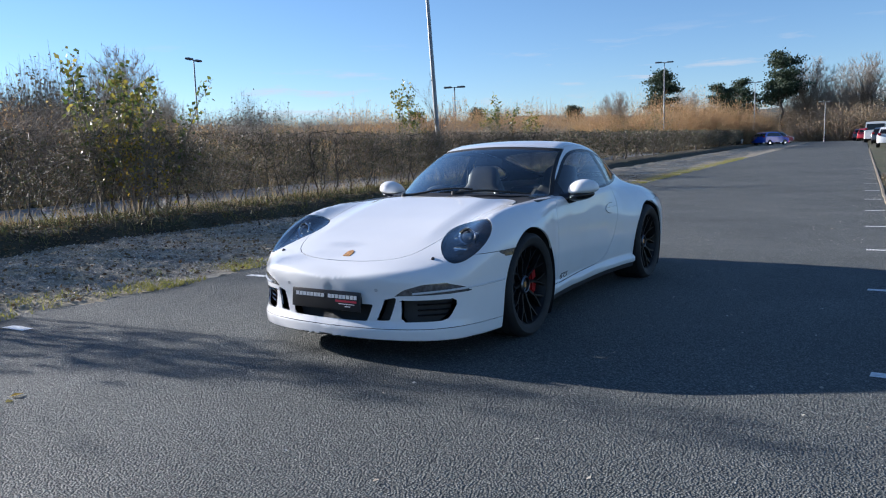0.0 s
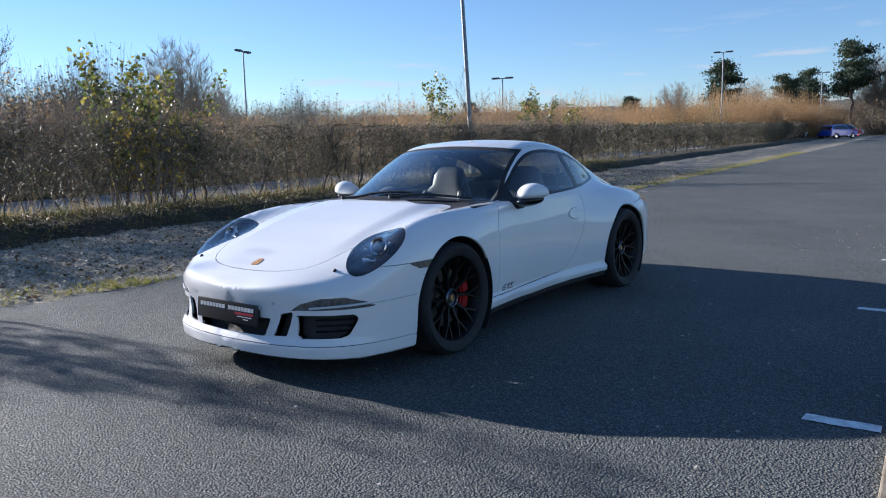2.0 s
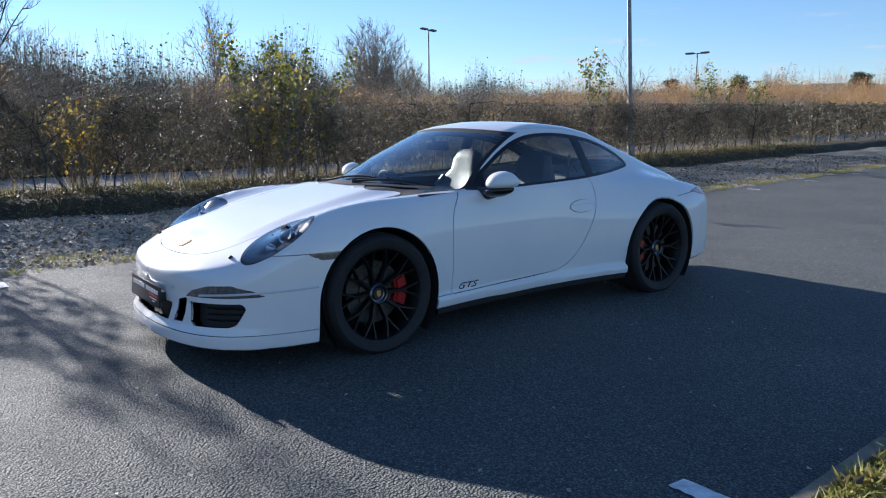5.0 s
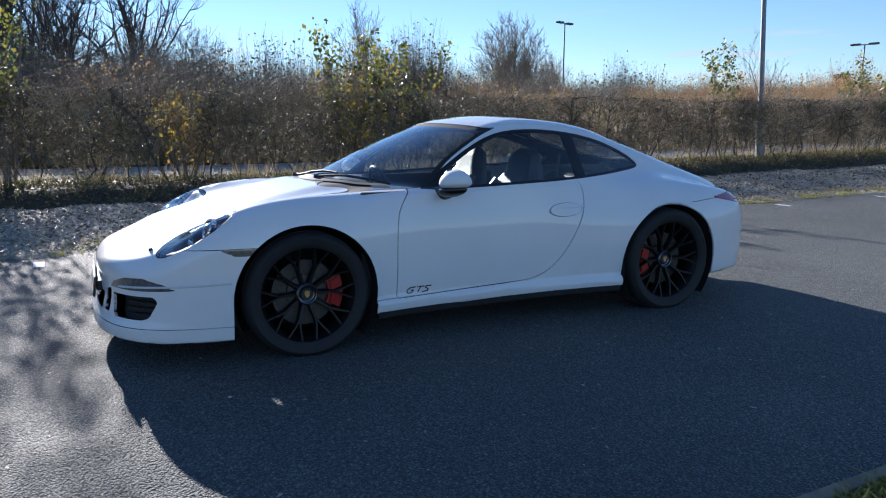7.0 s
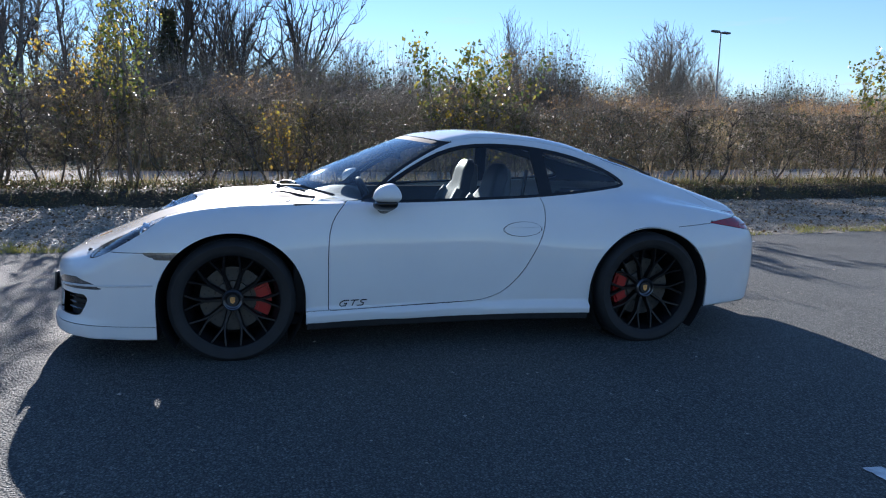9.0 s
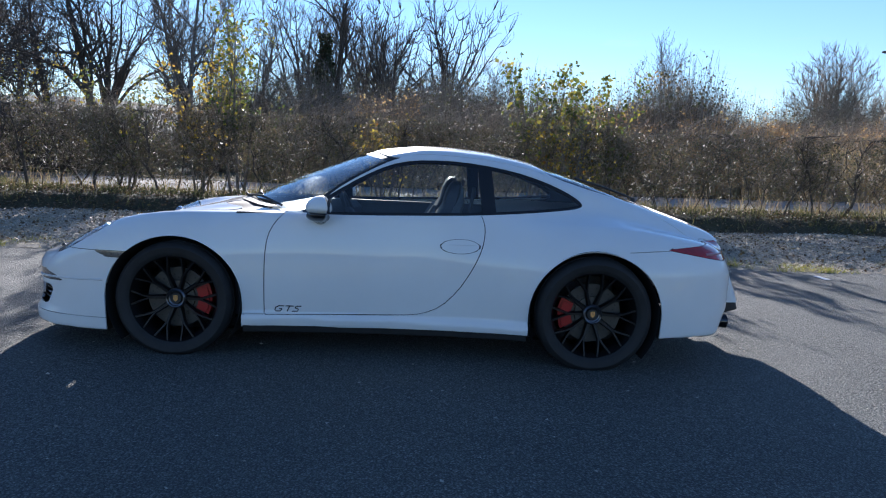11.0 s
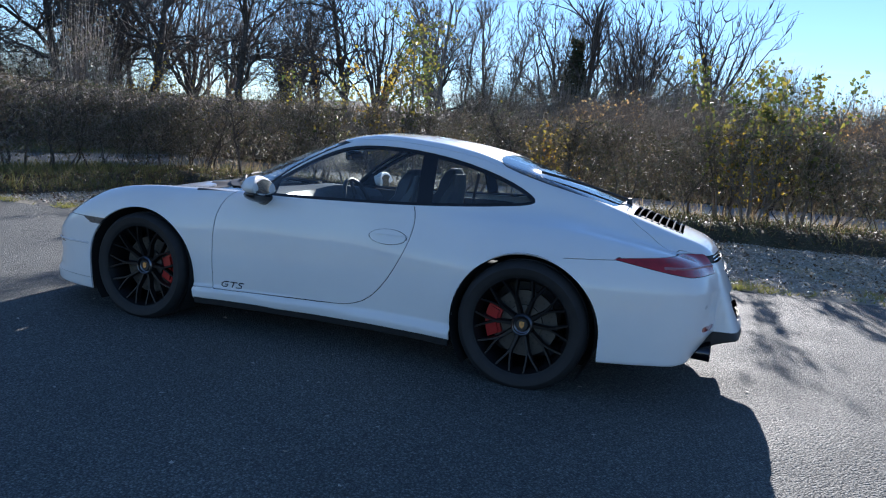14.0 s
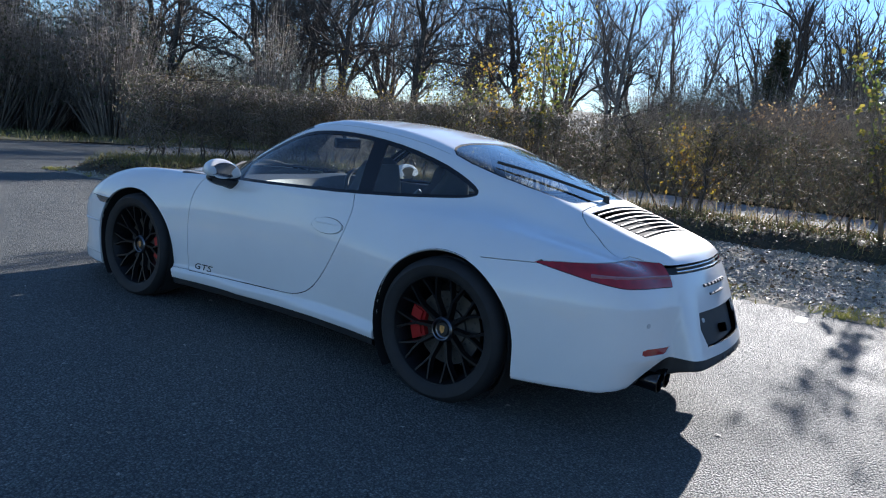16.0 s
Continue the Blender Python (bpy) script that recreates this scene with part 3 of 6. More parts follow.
# rear openings
valance = lambda p: p[:, 2] - (0.372 - 0.19 * step(0.42, 0.74, np.abs(p[:, 1])))
skin.cut(valance, "diffuser", among=["rear_bumper", "under"], where=lambda c: c[:, 0] > 1.95)
plate_bay = outline([(-0.3, 0.56), (0.285, 0.56), (0.305, 0.495), (0.27, 0.42), (-0.3, 0.42)], 0.004)
skin.cut(lambda p: plate_bay(np.abs(p[:, 1]), p[:, 2]), "plate_recess", among=["rear_bumper"], where=lambda c: c[:, 0] > 2.0)
reflector = outline([(0.44, 0.418), (0.61, 0.425), (0.625, 0.41), (0.605, 0.397), (0.46, 0.392)], 0.002)
skin.cut(lambda p: reflector(np.abs(p[:, 1]), p[:, 2]), "reflector", among=["rear_bumper"], where=lambda c: c[:, 0] > 1.9)
# fuel and roof seams
skin.seam(lambda p: np.abs(p[:, 1]) - (0.535 - 0.11 * (p[:, 0] - 0.3) ** 2), 0.0018, ["shell"], where=lambda c: (c[:, 2] > 1.12) & (c[:, 0] > -0.1) & (c[:, 0] < 0.95))

car = thing("sports_car", "white two-door sports coupe with black wheels, parked on asphalt", "car")


def add(tag, name, material, label="", two=False, **kw):
    v, t = skin.piece(tag)
    if not len(t):
        return None
    if two:
        a = panel(name, v, t, material, car, label, **kw)
        panel(name, *mirrored(v, t), material, car, label, **kw)
        return a
    return panel(name, *both(v, t), material, car, label, **kw)


add("shell", "body_shell", PAINT)
add("bonnet", "bonnet", PAINT)
add("front_bumper", "front_bumper", PAINT)
add("front_lip", "front_lip", PAINT)
add("rear_bumper", "rear_bumper", PAINT)
add("engine_lid", "engine_lid", PAINT)
add("under", "underbody", BLACK_PLASTIC, lip=0)


def runs(v, t):
    """The connected runs of a triangle set."""
    mark = np.arange(len(v))
    for _ in range(4000):
        low = mark[t].min(1)
        nxt = mark.copy()
        np.minimum.at(nxt, t.ravel(), np.repeat(low, 3))
        nxt = nxt[nxt]
        if (nxt == mark).all():
            break
        mark = nxt
    for m in np.unique(mark[t[:, 0]]):
        pick = t[mark[t[:, 0]] == m]
        if len(pick) >= 12:
            used, inv = np.unique(pick, return_inverse=True)
            yield v[used], inv.reshape(-1, 3)


for v, t in runs(*both(*skin.piece("shut_line"))):
    panel("shut_line", v, t, SEAM, car, sink=0.007, lip=0)
add("lamp_gap", "lamp_seal", SEAM, two=True, sink=0.004, lip=0)
add("tail_gap", "tail_seal", SEAM, two=True, sink=0.004, lip=0)
add("screen_band", "windscreen_seal", SEAM, sink=0.004, lip=0.01)
add("back_band", "rear_window_seal", SEAM, sink=0.003, lip=0.01)
add("side_trim", "window_trim", TRIM, two=True, sink=0.003)
add("windscreen", "windscreen", GLASS, "clear windscreen with a dark upper edge", sink=0.004, lip=0)
add("rear_window", "rear_window", GLASS, sink=0.004, lip=0)
add("side_glass", "quarter_window", GLASS, two=True, sink=0.005, lip=0)
add("door_glass", "door_window", GLASS, two=True, sink=0.005, lip=0)
add("door", "door", PAINT, two=True)
add("handle", "door_handle", PAINT, two=True, sink=-0.006)
add("diffuser", "rear_diffuser", BLACK_PLASTIC, sink=0.01)
add("plate_recess", "plate_recess", BLACK_PLASTIC, sink=0.03, lip=-0.03)
add("reflector", "rear_reflector", RED_LENS, two=True, sink=0.004, lip=0.006)
add("tail_lens", "tail_lamp", RED_LENS, "red wraparound tail lamp", two=True, sink=-0.001)
add("lid_slot", "lid_slot", BLACK_PLASTIC, sink=0.03, lip=-0.03)
add("lid_grille", "grille_bed", LINER, sink=0.05, lip=-0.05)
add("side_marker", "side_marker", CLEAR_LENS, two=True, sink=-0.001)
add("day_lamp", "daytime_lamp", CLEAR_LENS, "long clear daytime running lamp", two=True, sink=0.002)
for tag_name, obj_name in (("intake_outer", "air_intake"), ("intake_slit", "air_slit")):
    add(tag_name, obj_name, BLACK_PLASTIC, two=True, sink=0.055, lip=-0.055)
add("intake_middle", "air_intake", BLACK_PLASTIC, sink=0.055, lip=-0.055)


def at_skin(o, d):
    """Where a ray from inside the car leaves its body, and the way out there."""
    p = cast(np.array([o], float), np.array([d], float) / np.linalg.norm(d))
    return Vector(p[0]), Vector(normals_of(p)[0])


# headlamp bowls with projector and lower reflector
for s in (1, -1):
    v, t = skin.piece("lamp_lens")
    if s < 0:
        v, t = mirrored(v, t)
    lens = panel("headlamp", v, t, LAMP_GLASS, car, "oval headlamp under clear glass", lip=0.0)
    c = LAMP_C * (1, s, 1)
    n = LAMP_N * (1, s, 1)
    r = np.linalg.norm((v - c) - ((v - c) @ n)[:, None] * n, axis=1)
    deep = 0.014 + 0.055 * np.clip(1 - (r / 0.19) ** 2, 0, 1)
    raw("lamp_bowl", v - n * deep[:, None], t, LAMP_BOWL, lens, smooth=True)
    a, b = LAMP_A * (1, s, 1), LAMP_B * (1, s, 1)
    turn = Matrix((tuple(a), tuple(np.cross(n, a)), tuple(n))).transposed().to_4x4()
    fwd = np.array((-0.93, -0.12 * s, 0.34))
    fwd = fwd / np.linalg.norm(fwd)
    tf = Vector(fwd).to_track_quat("Z", "Y").to_matrix().to_4x4()
    mid = c + a * 0.05 + n * -0.032
    m = Matrix.Translation(mid) @ tf
    part("lamp_ring", lathe([(0.046, -0.02), (0.054, 0.008), (0.050, 0.016), (0.042, 0.010), (0.039, -0.02)], 32, m), CHROME, lens)
    part("projector", lathe([(0.0005, 0.026), (0.015, 0.024), (0.028, 0.016), (0.037, 0.002), (0.038, -0.012)], 24, m), PROJECTOR, lens)
    m = Matrix.Translation(c - a * 0.06 + n * -0.028) @ tf @ Matrix.Diagonal((1.5, 0.8, 1, 1))
    part("lamp_reflector", lathe([(0.03, 0.006), (0.026, 0.0), (0.018, -0.008), (0.0005, -0.012)], 20, m), CHROME, lens)
    for da, db in ((0.0, 0.052), (0.10, 0.02), (-0.02, -0.06), (0.09, -0.05)):
        m = Matrix.Translation(c + a * da + b * db * s + n * -0.025) @ tf
        part("lamp_led", lathe([(0.011, 0.004), (0.008, 0.0), (0.0005, -0.003)], 12, m), CHROME, lens)
    # washer cap just ahead of the lamp
    p, q = at_skin((-1.45, 0, 0.48), (-0.9 + 0.42, -0.665 * s + 0.12 * s, 0.105))
    bm = bmesh.new()
    bmesh.ops.create_uvsphere(bm, u_segments=10, v_segments=6, radius=0.012, matrix=Matrix.Translation(p))
    part("washer_jet", bm, BLACK_PLASTIC, car)

# the bowed light bar in the daytime lamps and slats in the intakes
for s in (1, -1):
    for k, (z0, y0, y1) in enumerate(((0.412, 0.46, 0.76),)):
        pts = [at_skin((-1.45, 0, z0 + 0.03 * f), (-2.02 + 1.45 + 0.42 * f ** 2, -(y0 + (y1 - y0) * f) * s, 0)) for f in np.linspace(0, 1, 9)]
        bm = bmesh.new()
        for (p, n), (p2, n2) in zip(pts, pts[1:]):
            put_rod(bm, p + n * 0.001, p2 + n2 * 0.001, 0.006, n=6)
        part("light_bar", bm, LIGHT_BAR, car)
    for z0 in (0.287, 0.315, 0.343):
        pts = [at_skin((-1.45, 0, z0), (-0.6 + 0.35 * f ** 2, -(0.51 + 0.18 * f) * s, 0)) for f in np.linspace(0, 1, 6)]
        bm = bmesh.new()
        for (p, n), (p2, n2) in zip(pts, pts[1:]):
            put_rod(bm, p - n * 0.03, p2 - n2 * 0.03, 0.005, n=5)
        part("intake_slat", bm, GLOSS_BLACK, car)

# engine lid slats and the slats of the slot under its edge
for i in range(7):
    x = 1.706 + 0.0375 * i
    bm = bmesh.new()
    half = 0.325 - 0.12 * (x - 1.815)
    last = None
    for f in np.linspace(-1, 1, 13):
        p, n = at_skin((x, half * f * 0.95, 0.5), (0, half * f * 0.05, 1))
        p, tang = p + n * 0.002, Vector((0.92, 0, -0.38))
        ring = [bm.verts.new(p + tang * u + n * w) for u, w in ((-0.004, -0.006), (-0.002, 0.001), (0.004, -0.001), (0.002, -0.012))]
        if last:
            for j in range(4):
                bm.faces.new((last[j], last[(j + 1) % 4], ring[(j + 1) % 4], ring[j]))
        else:
            bm.faces.new(ring)
        last = ring
    bm.faces.new(last[::-1])
    part("grille_slat", bm, SLAT, car)
for z0 in (0.742, 0.758):
    pts = [at_skin((1.55, 0, z0), (0.65, 0.41 * f, 0)) for f in np.linspace(-1, 1, 15)]
    bm = bmesh.new()
    for (p, n), (p2, n2) in zip(pts, pts[1:]):
        put_rod(bm, p - n * 0.008, p2 - n2 * 0.008, 0.004, n=6)
    part("slot_slat", bm, CHROME, car)
# clear band in each tail lamp
for s in (1, -1):
    pts = [at_skin((1.55, 0, 0.722), (0.30 + 0.30 * f, -(0.68 - 0.22 * f) * s, 0)) for f in np.linspace(0, 1, 9)]
    bm = bmesh.new()
    for (p, n), (p2, n2) in zip(pts, pts[1:]):
        put_rod(bm, p - n * 0.003, p2 - n2 * 0.003, 0.009, n=6)
    part("tail_lamp_band", bm, BAND_LENS, car)

# number plates with a dealer's board: light bars stand for the lettering
def plate(name, x, z, w, h, tilt, facing):
    m = pose(x, 0, z, 0, tilt, 0)
    bm = put_box(bmesh.new(), -0.006, 0.006, -w / 2, w / 2, -h / 2, h / 2, 0.003, m)
    board = part(name, bm, PLATE, car, "black dealer's plate with white bars")
    x0, x1 = (-0.008, -0.005) if facing < 0 else (0.005, 0.008)
    for y0, y1, z0, z1, mat in ((0.235, 0.01, 0.012, 0.034, PLATE_WHITE), (-0.015, -0.235, 0.012, 0.034, PLATE_WHITE), (-0.08, -0.235, -0.008, 0.004, PLATE_RED), (-0.10, -0.22, -0.02, -0.016, PLATE_WHITE), (-0.15, -0.19, -0.034, -0.029, PLATE_WHITE)):
        k = 1 if facing < 0 else -1
        a, b = sorted((y0 * k, y1 * k))
        n = 8 if abs(y1 - y0) > 0.2 and mat is PLATE_WHITE else 1
        bm = bmesh.new()
        for i in range(n):
            u0, u1 = a + (b - a) * i / n, a + (b - a) * (i + 1) / n
            put_box(bm, x0, x1, u0, u1 - (0.006 if n > 1 else 0), z0, z1, 0, m)
        part("plate_bar", bm, mat, board, smooth=False)


plate("front_plate", -2.232, 0.362, 0.52, 0.112, 6, -1)
plate("rear_plate", 2.197, 0.493, 0.52, 0.112, 0, 1)
bm = put_box(bmesh.new(), -2.225, -2.15, -0.24, 0.24, 0.335, 0.39, 0.01)
part("plate_holder", bm, BLACK_PLASTIC, car)
# bonnet crest: a plain enamel shield
p, n = at_skin((-1.45, 0, 0.48), (-0.545, 0, 0.12))
m = Matrix.Translation(p) @ n.to_track_quat("Z", "Y").to_matrix().to_4x4()
bm = bmesh.new()
ring = [(0.024, -0.03), (0.026, 0.0), (0.022, 0.02), (0.012, 0.034), (0, 0.04), (-0.012, 0.034), (-0.022, 0.02), (-0.026, 0.0), (-0.024, -0.03), (0, -0.033)]
top = [bm.verts.new(m @ Vector((a, b, 0.004))) for a, b in ring]
low = [bm.verts.new(m @ Vector((a * 1.1, b * 1.1, -0.004))) for a, b in ring]
bm.faces.new(top)
for i in range(len(ring)):
    bm.faces.new((top[i], top[(i + 1) % 10], low[(i + 1) % 10], low[i]))
part("bonnet_badge", bm, GOLD, car, "small gilt shield badge")


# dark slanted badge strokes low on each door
def strokes(name, marks, m, mat, lift=0.0015, r=0.0032):
    bm = bmesh.new()
    for line in marks:
        for a, b in zip(line, line[1:]):
            put_rod(bm, m(*a), m(*b), r, n=5)
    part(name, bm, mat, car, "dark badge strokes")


def on_door(s):
    def f(u, v):
        p, n = at_skin((-0.652 + 0.84 * u + 0.25 * v, 0, 0.285 + 0.86 * v), (0, -s, 0))
        return p + n * 0.001
    return f


for s in (1, -1):
    strokes("door_badge", [[(0.055, 0.038), (0.02, 0.038), (0.0, 0.025), (0.0, 0.008), (0.012, 0.0), (0.04, 0.0), (0.046, 0.018), (0.028, 0.018)]], on_door(s), BADGE)
    strokes("door_badge", [[(0.066, 0.038), (0.122, 0.038)], [(0.094, 0.038), (0.086, 0.0)]], on_door(s), BADGE)
    strokes("door_badge", [[(0.175, 0.038), (0.14, 0.038), (0.134, 0.026), (0.16, 0.016), (0.158, 0.002), (0.118, 0.0)]], on_door(s), BADGE)


for s in (1, -1):
    bm = bmesh.new()
    pts = [at_skin((x, 0, 0.722 + 0.02 * (x - 0.42)), (0, -s, 0)) for x in np.linspace(0.335, 0.515, 7)]
    for (p, n), (p2, n2) in zip(pts, pts[1:]):
        put_rod(bm, p + n * 0.0055, p2 + n2 * 0.0055, 0.0035, n=6)
    part("handle_ridge", bm, PAINT, car)


# tail lettering as plain bars
def on_tail(u, v):
    p, n = at_skin((1.55, 0, v), (0.68, u, 0))
    return p + n * 0.002


for u in np.linspace(-0.18, 0.155, 7):
    strokes("tail_badge", [[(u, 0.668), (u + 0.025, 0.668)]], on_tail, BADGE, r=0.009)
strokes("tail_badge", [[(-0.12, 0.628), (-0.07, 0.628)]], on_tail, BADGE, r=0.007)
strokes("tail_badge", [[(-0.055, 0.628), (0.1, 0.628)]], on_tail, BADGE, r=0.007)
# parking sensors
for s in (1, -1):
    for o, d in (((-1.45, 0, 0.43), (-0.72, -0.33 * s, 0)), ((1.55, 0, 0.53), (0.55, -0.60 * s, 0)), ((1.55, 0, 0.53), (0.66, -0.25 * s, 0))):
        p, n = at_skin(o, d)
        m = Matrix.Translation(p) @ n.to_track_quat("Z", "Y").to_matrix().to_4x4()
        part("parking_sensor", lathe([(0.0005, 0.001), (0.0085, 0.001), (0.009, 0.0015), (0.0105, 0.0015), (0.0105, -0.003)], 16, m), SENSOR, car)
# dark skirts under the sills
for s in (1, -1):
    bm = bmesh.new()
    prev = None
    for x in np.linspace(-0.83, 0.83, 30):
        y = float(at_skin((x, 0, 0.26), (0, -1, 0))[0].y)
        z = float(floor_z(x))
        ring = [bm.verts.new((x, s * (y + o), h)) for o, h in ((0.006, z + 0.012), (0.014, z - 0.024), (0.035, z - 0.034), (0.07, z + 0.01))]
        if prev:
            for q in range(3):
                bm.faces.new((prev[q], prev[q + 1], ring[q + 1], ring[q]))
        prev = ring
    part("side_skirt", bm, BLACK_PLASTIC, car)
# exhaust tips
for s in (1, -1):
    for dy in (0.0, 0.1):
        m = pose(2.10, (0.40 + dy) * s, 0.268, 0, 90, 0)
        part("exhaust_tip", lathe([(0.034, -0.12), (0.042, 0.03), (0.045, 0.055), (0.041, 0.058), (0.037, 0.03), (0.034, -0.1), (0.0005, -0.1)], 24, m), DARK_CHROME, car)


# wheels
def spoke_mesh(R, n_spokes, face):
    """Forked spokes round the hub, in one casting. Local z points out of the car."""
    bm = bmesh.new()
    for i in range(n_spokes):
        a = 2 * math.pi * i / n_spokes
        path = [[(0.052, 0, -0.012), (0.10, 0, -0.006), (0.145, 0, 0.004)]]
        for sg in (1, -1):
            path.append([(0.14, 0, 0.003), (0.185, 0.014 * sg, 0.014), (R - 0.006, 0.040 * sg, 0.026)])
        for j, line in enumerate(path):
            last = None
            for k, (r, off, h) in enumerate(line):
                w = (0.016, 0.013, 0.012)[k] if j == 0 else (0.009, 0.0085, 0.0105)[k]
                d = 0.03
                c, s = math.cos(a), math.sin(a)
                ring = []
                for u, q in ((-w, -d), (-w * 0.55, 0), (w * 0.55, 0), (w, -d)):
                    y = off + u
                    ring.append(bm.verts.new((r * c - y * s, r * s + y * c, face + h + q)))
                if last:
                    for q in range(4):
                        bm.faces.new((last[q], last[(q + 1) % 4], ring[(q + 1) % 4], ring[q]))
                last = ring
            bm.faces.new(last)
    return bm


def wheel(x, z, width, r_out, s, y_face, caliper_side):
    """A tyre, its black forked rim, the drilled disc and red caliper. y_face: the tyre's outer wall."""
    m = pose(x, 0, z, 90, 0, 0) if s > 0 else pose(x, 0, z, -90, 0, 0)
    hub = new("wheel")
    hub.parent = car
    hub.matrix_world = m
    w, R = width / 2, 0.2585
    c = y_face - w
    k = r_out
    tread = [(R - 0.004, c - w * 0.86), (R + 0.012, c - w * 0.95), (R + 0.045, c - w), (k - 0.022, c - w * 0.93), (k - 0.006, c - w * 0.80)]
    tread += [(k - 0.002, c - w * 0.55), (k - 0.008, c - w * 0.53), (k - 0.008, c - w * 0.47), (k, c - w * 0.45), (k, c - w * 0.05), (k - 0.008, c - w * 0.04),
              (k - 0.008, c + w * 0.04), (k, c + w * 0.05), (k, c + w * 0.45), (k - 0.008, c + w * 0.47), (k - 0.008, c + w * 0.53), (k - 0.002, c + w * 0.55)]
    tread += [(k - 0.006, c + w * 0.80), (k - 0.022, c + w * 0.93), (R + 0.05, c + w), (R + 0.048, c + w * 1.0 + 0.001), (R + 0.044, c + w), (R + 0.02, c + w * 0.97), (R + 0.008, c + w * 0.93), (R - 0.004, c + w * 0.86)]
    part("tyre", lathe(tread, 72), RUBBER, hub)
    f = c + w * 0.86
    rim = part("rim", lathe([(R + 0.006, f + 0.006), (R + 0.007, f), (R - 0.006, f - 0.004), (R - 0.014, f - 0.02), (R - 0.03, f - 0.06), (R - 0.036, c - w * 0.8), (R + 0.004, c - w * 0.86)], 72), RIM, hub, "black forked-spoke rim")
    face = f - 0.038
    part("spokes", spoke_mesh(R - 0.006, 10, face), RIM, rim)
    part("hub_ring", lathe([(0.06, face - 0.03), (0.058, face - 0.002), (0.05, face + 0.006), (0.046, face + 0.004), (0.044, face - 0.012), (0.036, face - 0.016)], 32), HUB_RING, rim)
    part("centre_cap", lathe([(0.0005, face - 0.004), (0.03, face - 0.005), (0.036, face - 0.012), (0.037, face - 0.02)], 24), BLACK_PLASTIC, rim)
    bm = bmesh.new()
    ring = [(0.014, 0.016), (0.0, 0.02), (-0.014, 0.016), (-0.012, -0.008), (0.0, -0.02), (0.012, -0.008)]
    bm.faces.new([bm.verts.new((a, b, face - 0.002)) for a, b in ring])
    part("cap_badge", bm, GOLD, rim)
    d = face - 0.06
    disc = part("brake_disc", lathe([(0.09, d - 0.03), (0.175, d - 0.03), (0.176, d), (0.10, d), (0.098, d + 0.012), (0.055, d + 0.016), (0.0005, d + 0.016)], 48), DISC, hub)
    bm = bmesh.new()
    for i in range(36):
        a = 2 * math.pi * i / 36
        r = 0.115 + 0.018 * (i % 3)
        bmesh.ops.create_circle(bm, cap_ends=True, segments=8, radius=0.0055, matrix=Matrix.Translation((r * math.cos(a), r * math.sin(a), d + 0.0008)))
    tagged(part("disc_drilling", bm, BLACK_PLASTIC, disc), kind="stuff")
    bm = bmesh.new()
    a0 = 0 if caliper_side > 0 else math.pi
    segs = 9
    for r0, r1, h0, h1, wide in ((0.125, 0.205, d - 0.045, d + 0.03, 0.95), (0.14, 0.19, d + 0.03, d + 0.042, 0.8)):
        prev = None
        for i in range(segs + 1):
            a = a0 + (i / segs - 0.5) * wide
            ring = [bm.verts.new((r * math.cos(a), r * math.sin(a), h)) for r, h in ((r0, h0), (r1, h0), (r1, h1), (r0, h1))]
            if prev:
                for q in range(4):
                    bm.faces.new((prev[q], prev[(q + 1) % 4], ring[(q + 1) % 4], ring[q]))
            else:
                bm.faces.new(ring)
            prev = ring
        bm.faces.new(prev[::-1])
    part("caliper", bm, CALIPER, hub, "red brake caliper")
    # dark well above the wheel
    bm = bmesh.new()
    for h0, h1, r in ((y_face - 0.36, y_face - 0.015, 0.383),):
        rows = []
        for i in range(33):
            a = math.pi * (-0.22 + 1.44 * i / 32)
            rows.append([bm.verts.new((r * math.cos(a), (1 if s > 0 else -1) * r * math.sin(a), h)) for h in (h0, h1)])
        for p, q in zip(rows, rows[1:]):
            bm.faces.new((p[0], p[1], q[1], q[0]))
        bm.faces.new([p[0] for p in rows])
    part("wheel_liner", bm, LINER, hub)
    return hub


for s in (1, -1):
    wheel(FRONT_AXLE, 0.338, 0.245, 0.338, s, 0.862, 1)
    wheel(REAR_AXLE, 0.345, 0.305, 0.345, s, 0.893, -1)

# door mirrors
for s in (1, -1):
    bm = bmesh.new()
    bmesh.ops.create_uvsphere(bm, u_segments=32, v_segments=20, radius=1.0)
    for v in bm.verts:
        x, y, z = v.co
        depth = 0.10 if x < 0 else 0.028
        low = 0.45 if z < 0 else 1.0
        v.co = Vector((-0.375 + depth * x + 0.035 * y * y, -s * (0.862 + 0.118 * y), 0.902 + 0.078 * z * low + 0.010 * y))
    mirror = part("door_mirror", bm, PAINT, car, "white mirror housing on a black foot")
    bm = bmesh.new()
    bmesh.ops.create_uvsphere(bm, u_segments=28, v_segments=14, radius=1.0)
    for v in bm.verts:
        x, y, z = v.co
        v.co = Vector((-0.385 + (0.088 if x < 0 else 0.03) * x + 0.03 * y * y, -s * (0.842 + 0.108 * y), 0.858 + 0.036 * z + 0.016 * y))
    put_rod(bm, (-0.41, -s * 0.71, 0.835), (-0.39, -s * 0.81, 0.85), 0.05, 0.036, 14)
    part("mirror_foot", bm, GLOSS_BLACK, mirror)
    bm = bmesh.new()
    bmesh.ops.create_circle(bm, cap_ends=True, segments=28, radius=1.0, matrix=Matrix.Translation((-0.343, -s * 0.862, 0.915)) @ Matrix.Rotation(math.pi / 2, 4, "Y") @ Matrix.Diagonal((0.046, 0.09, 1, 1)))
    part("mirror_glass", bm, CHROME, mirror)

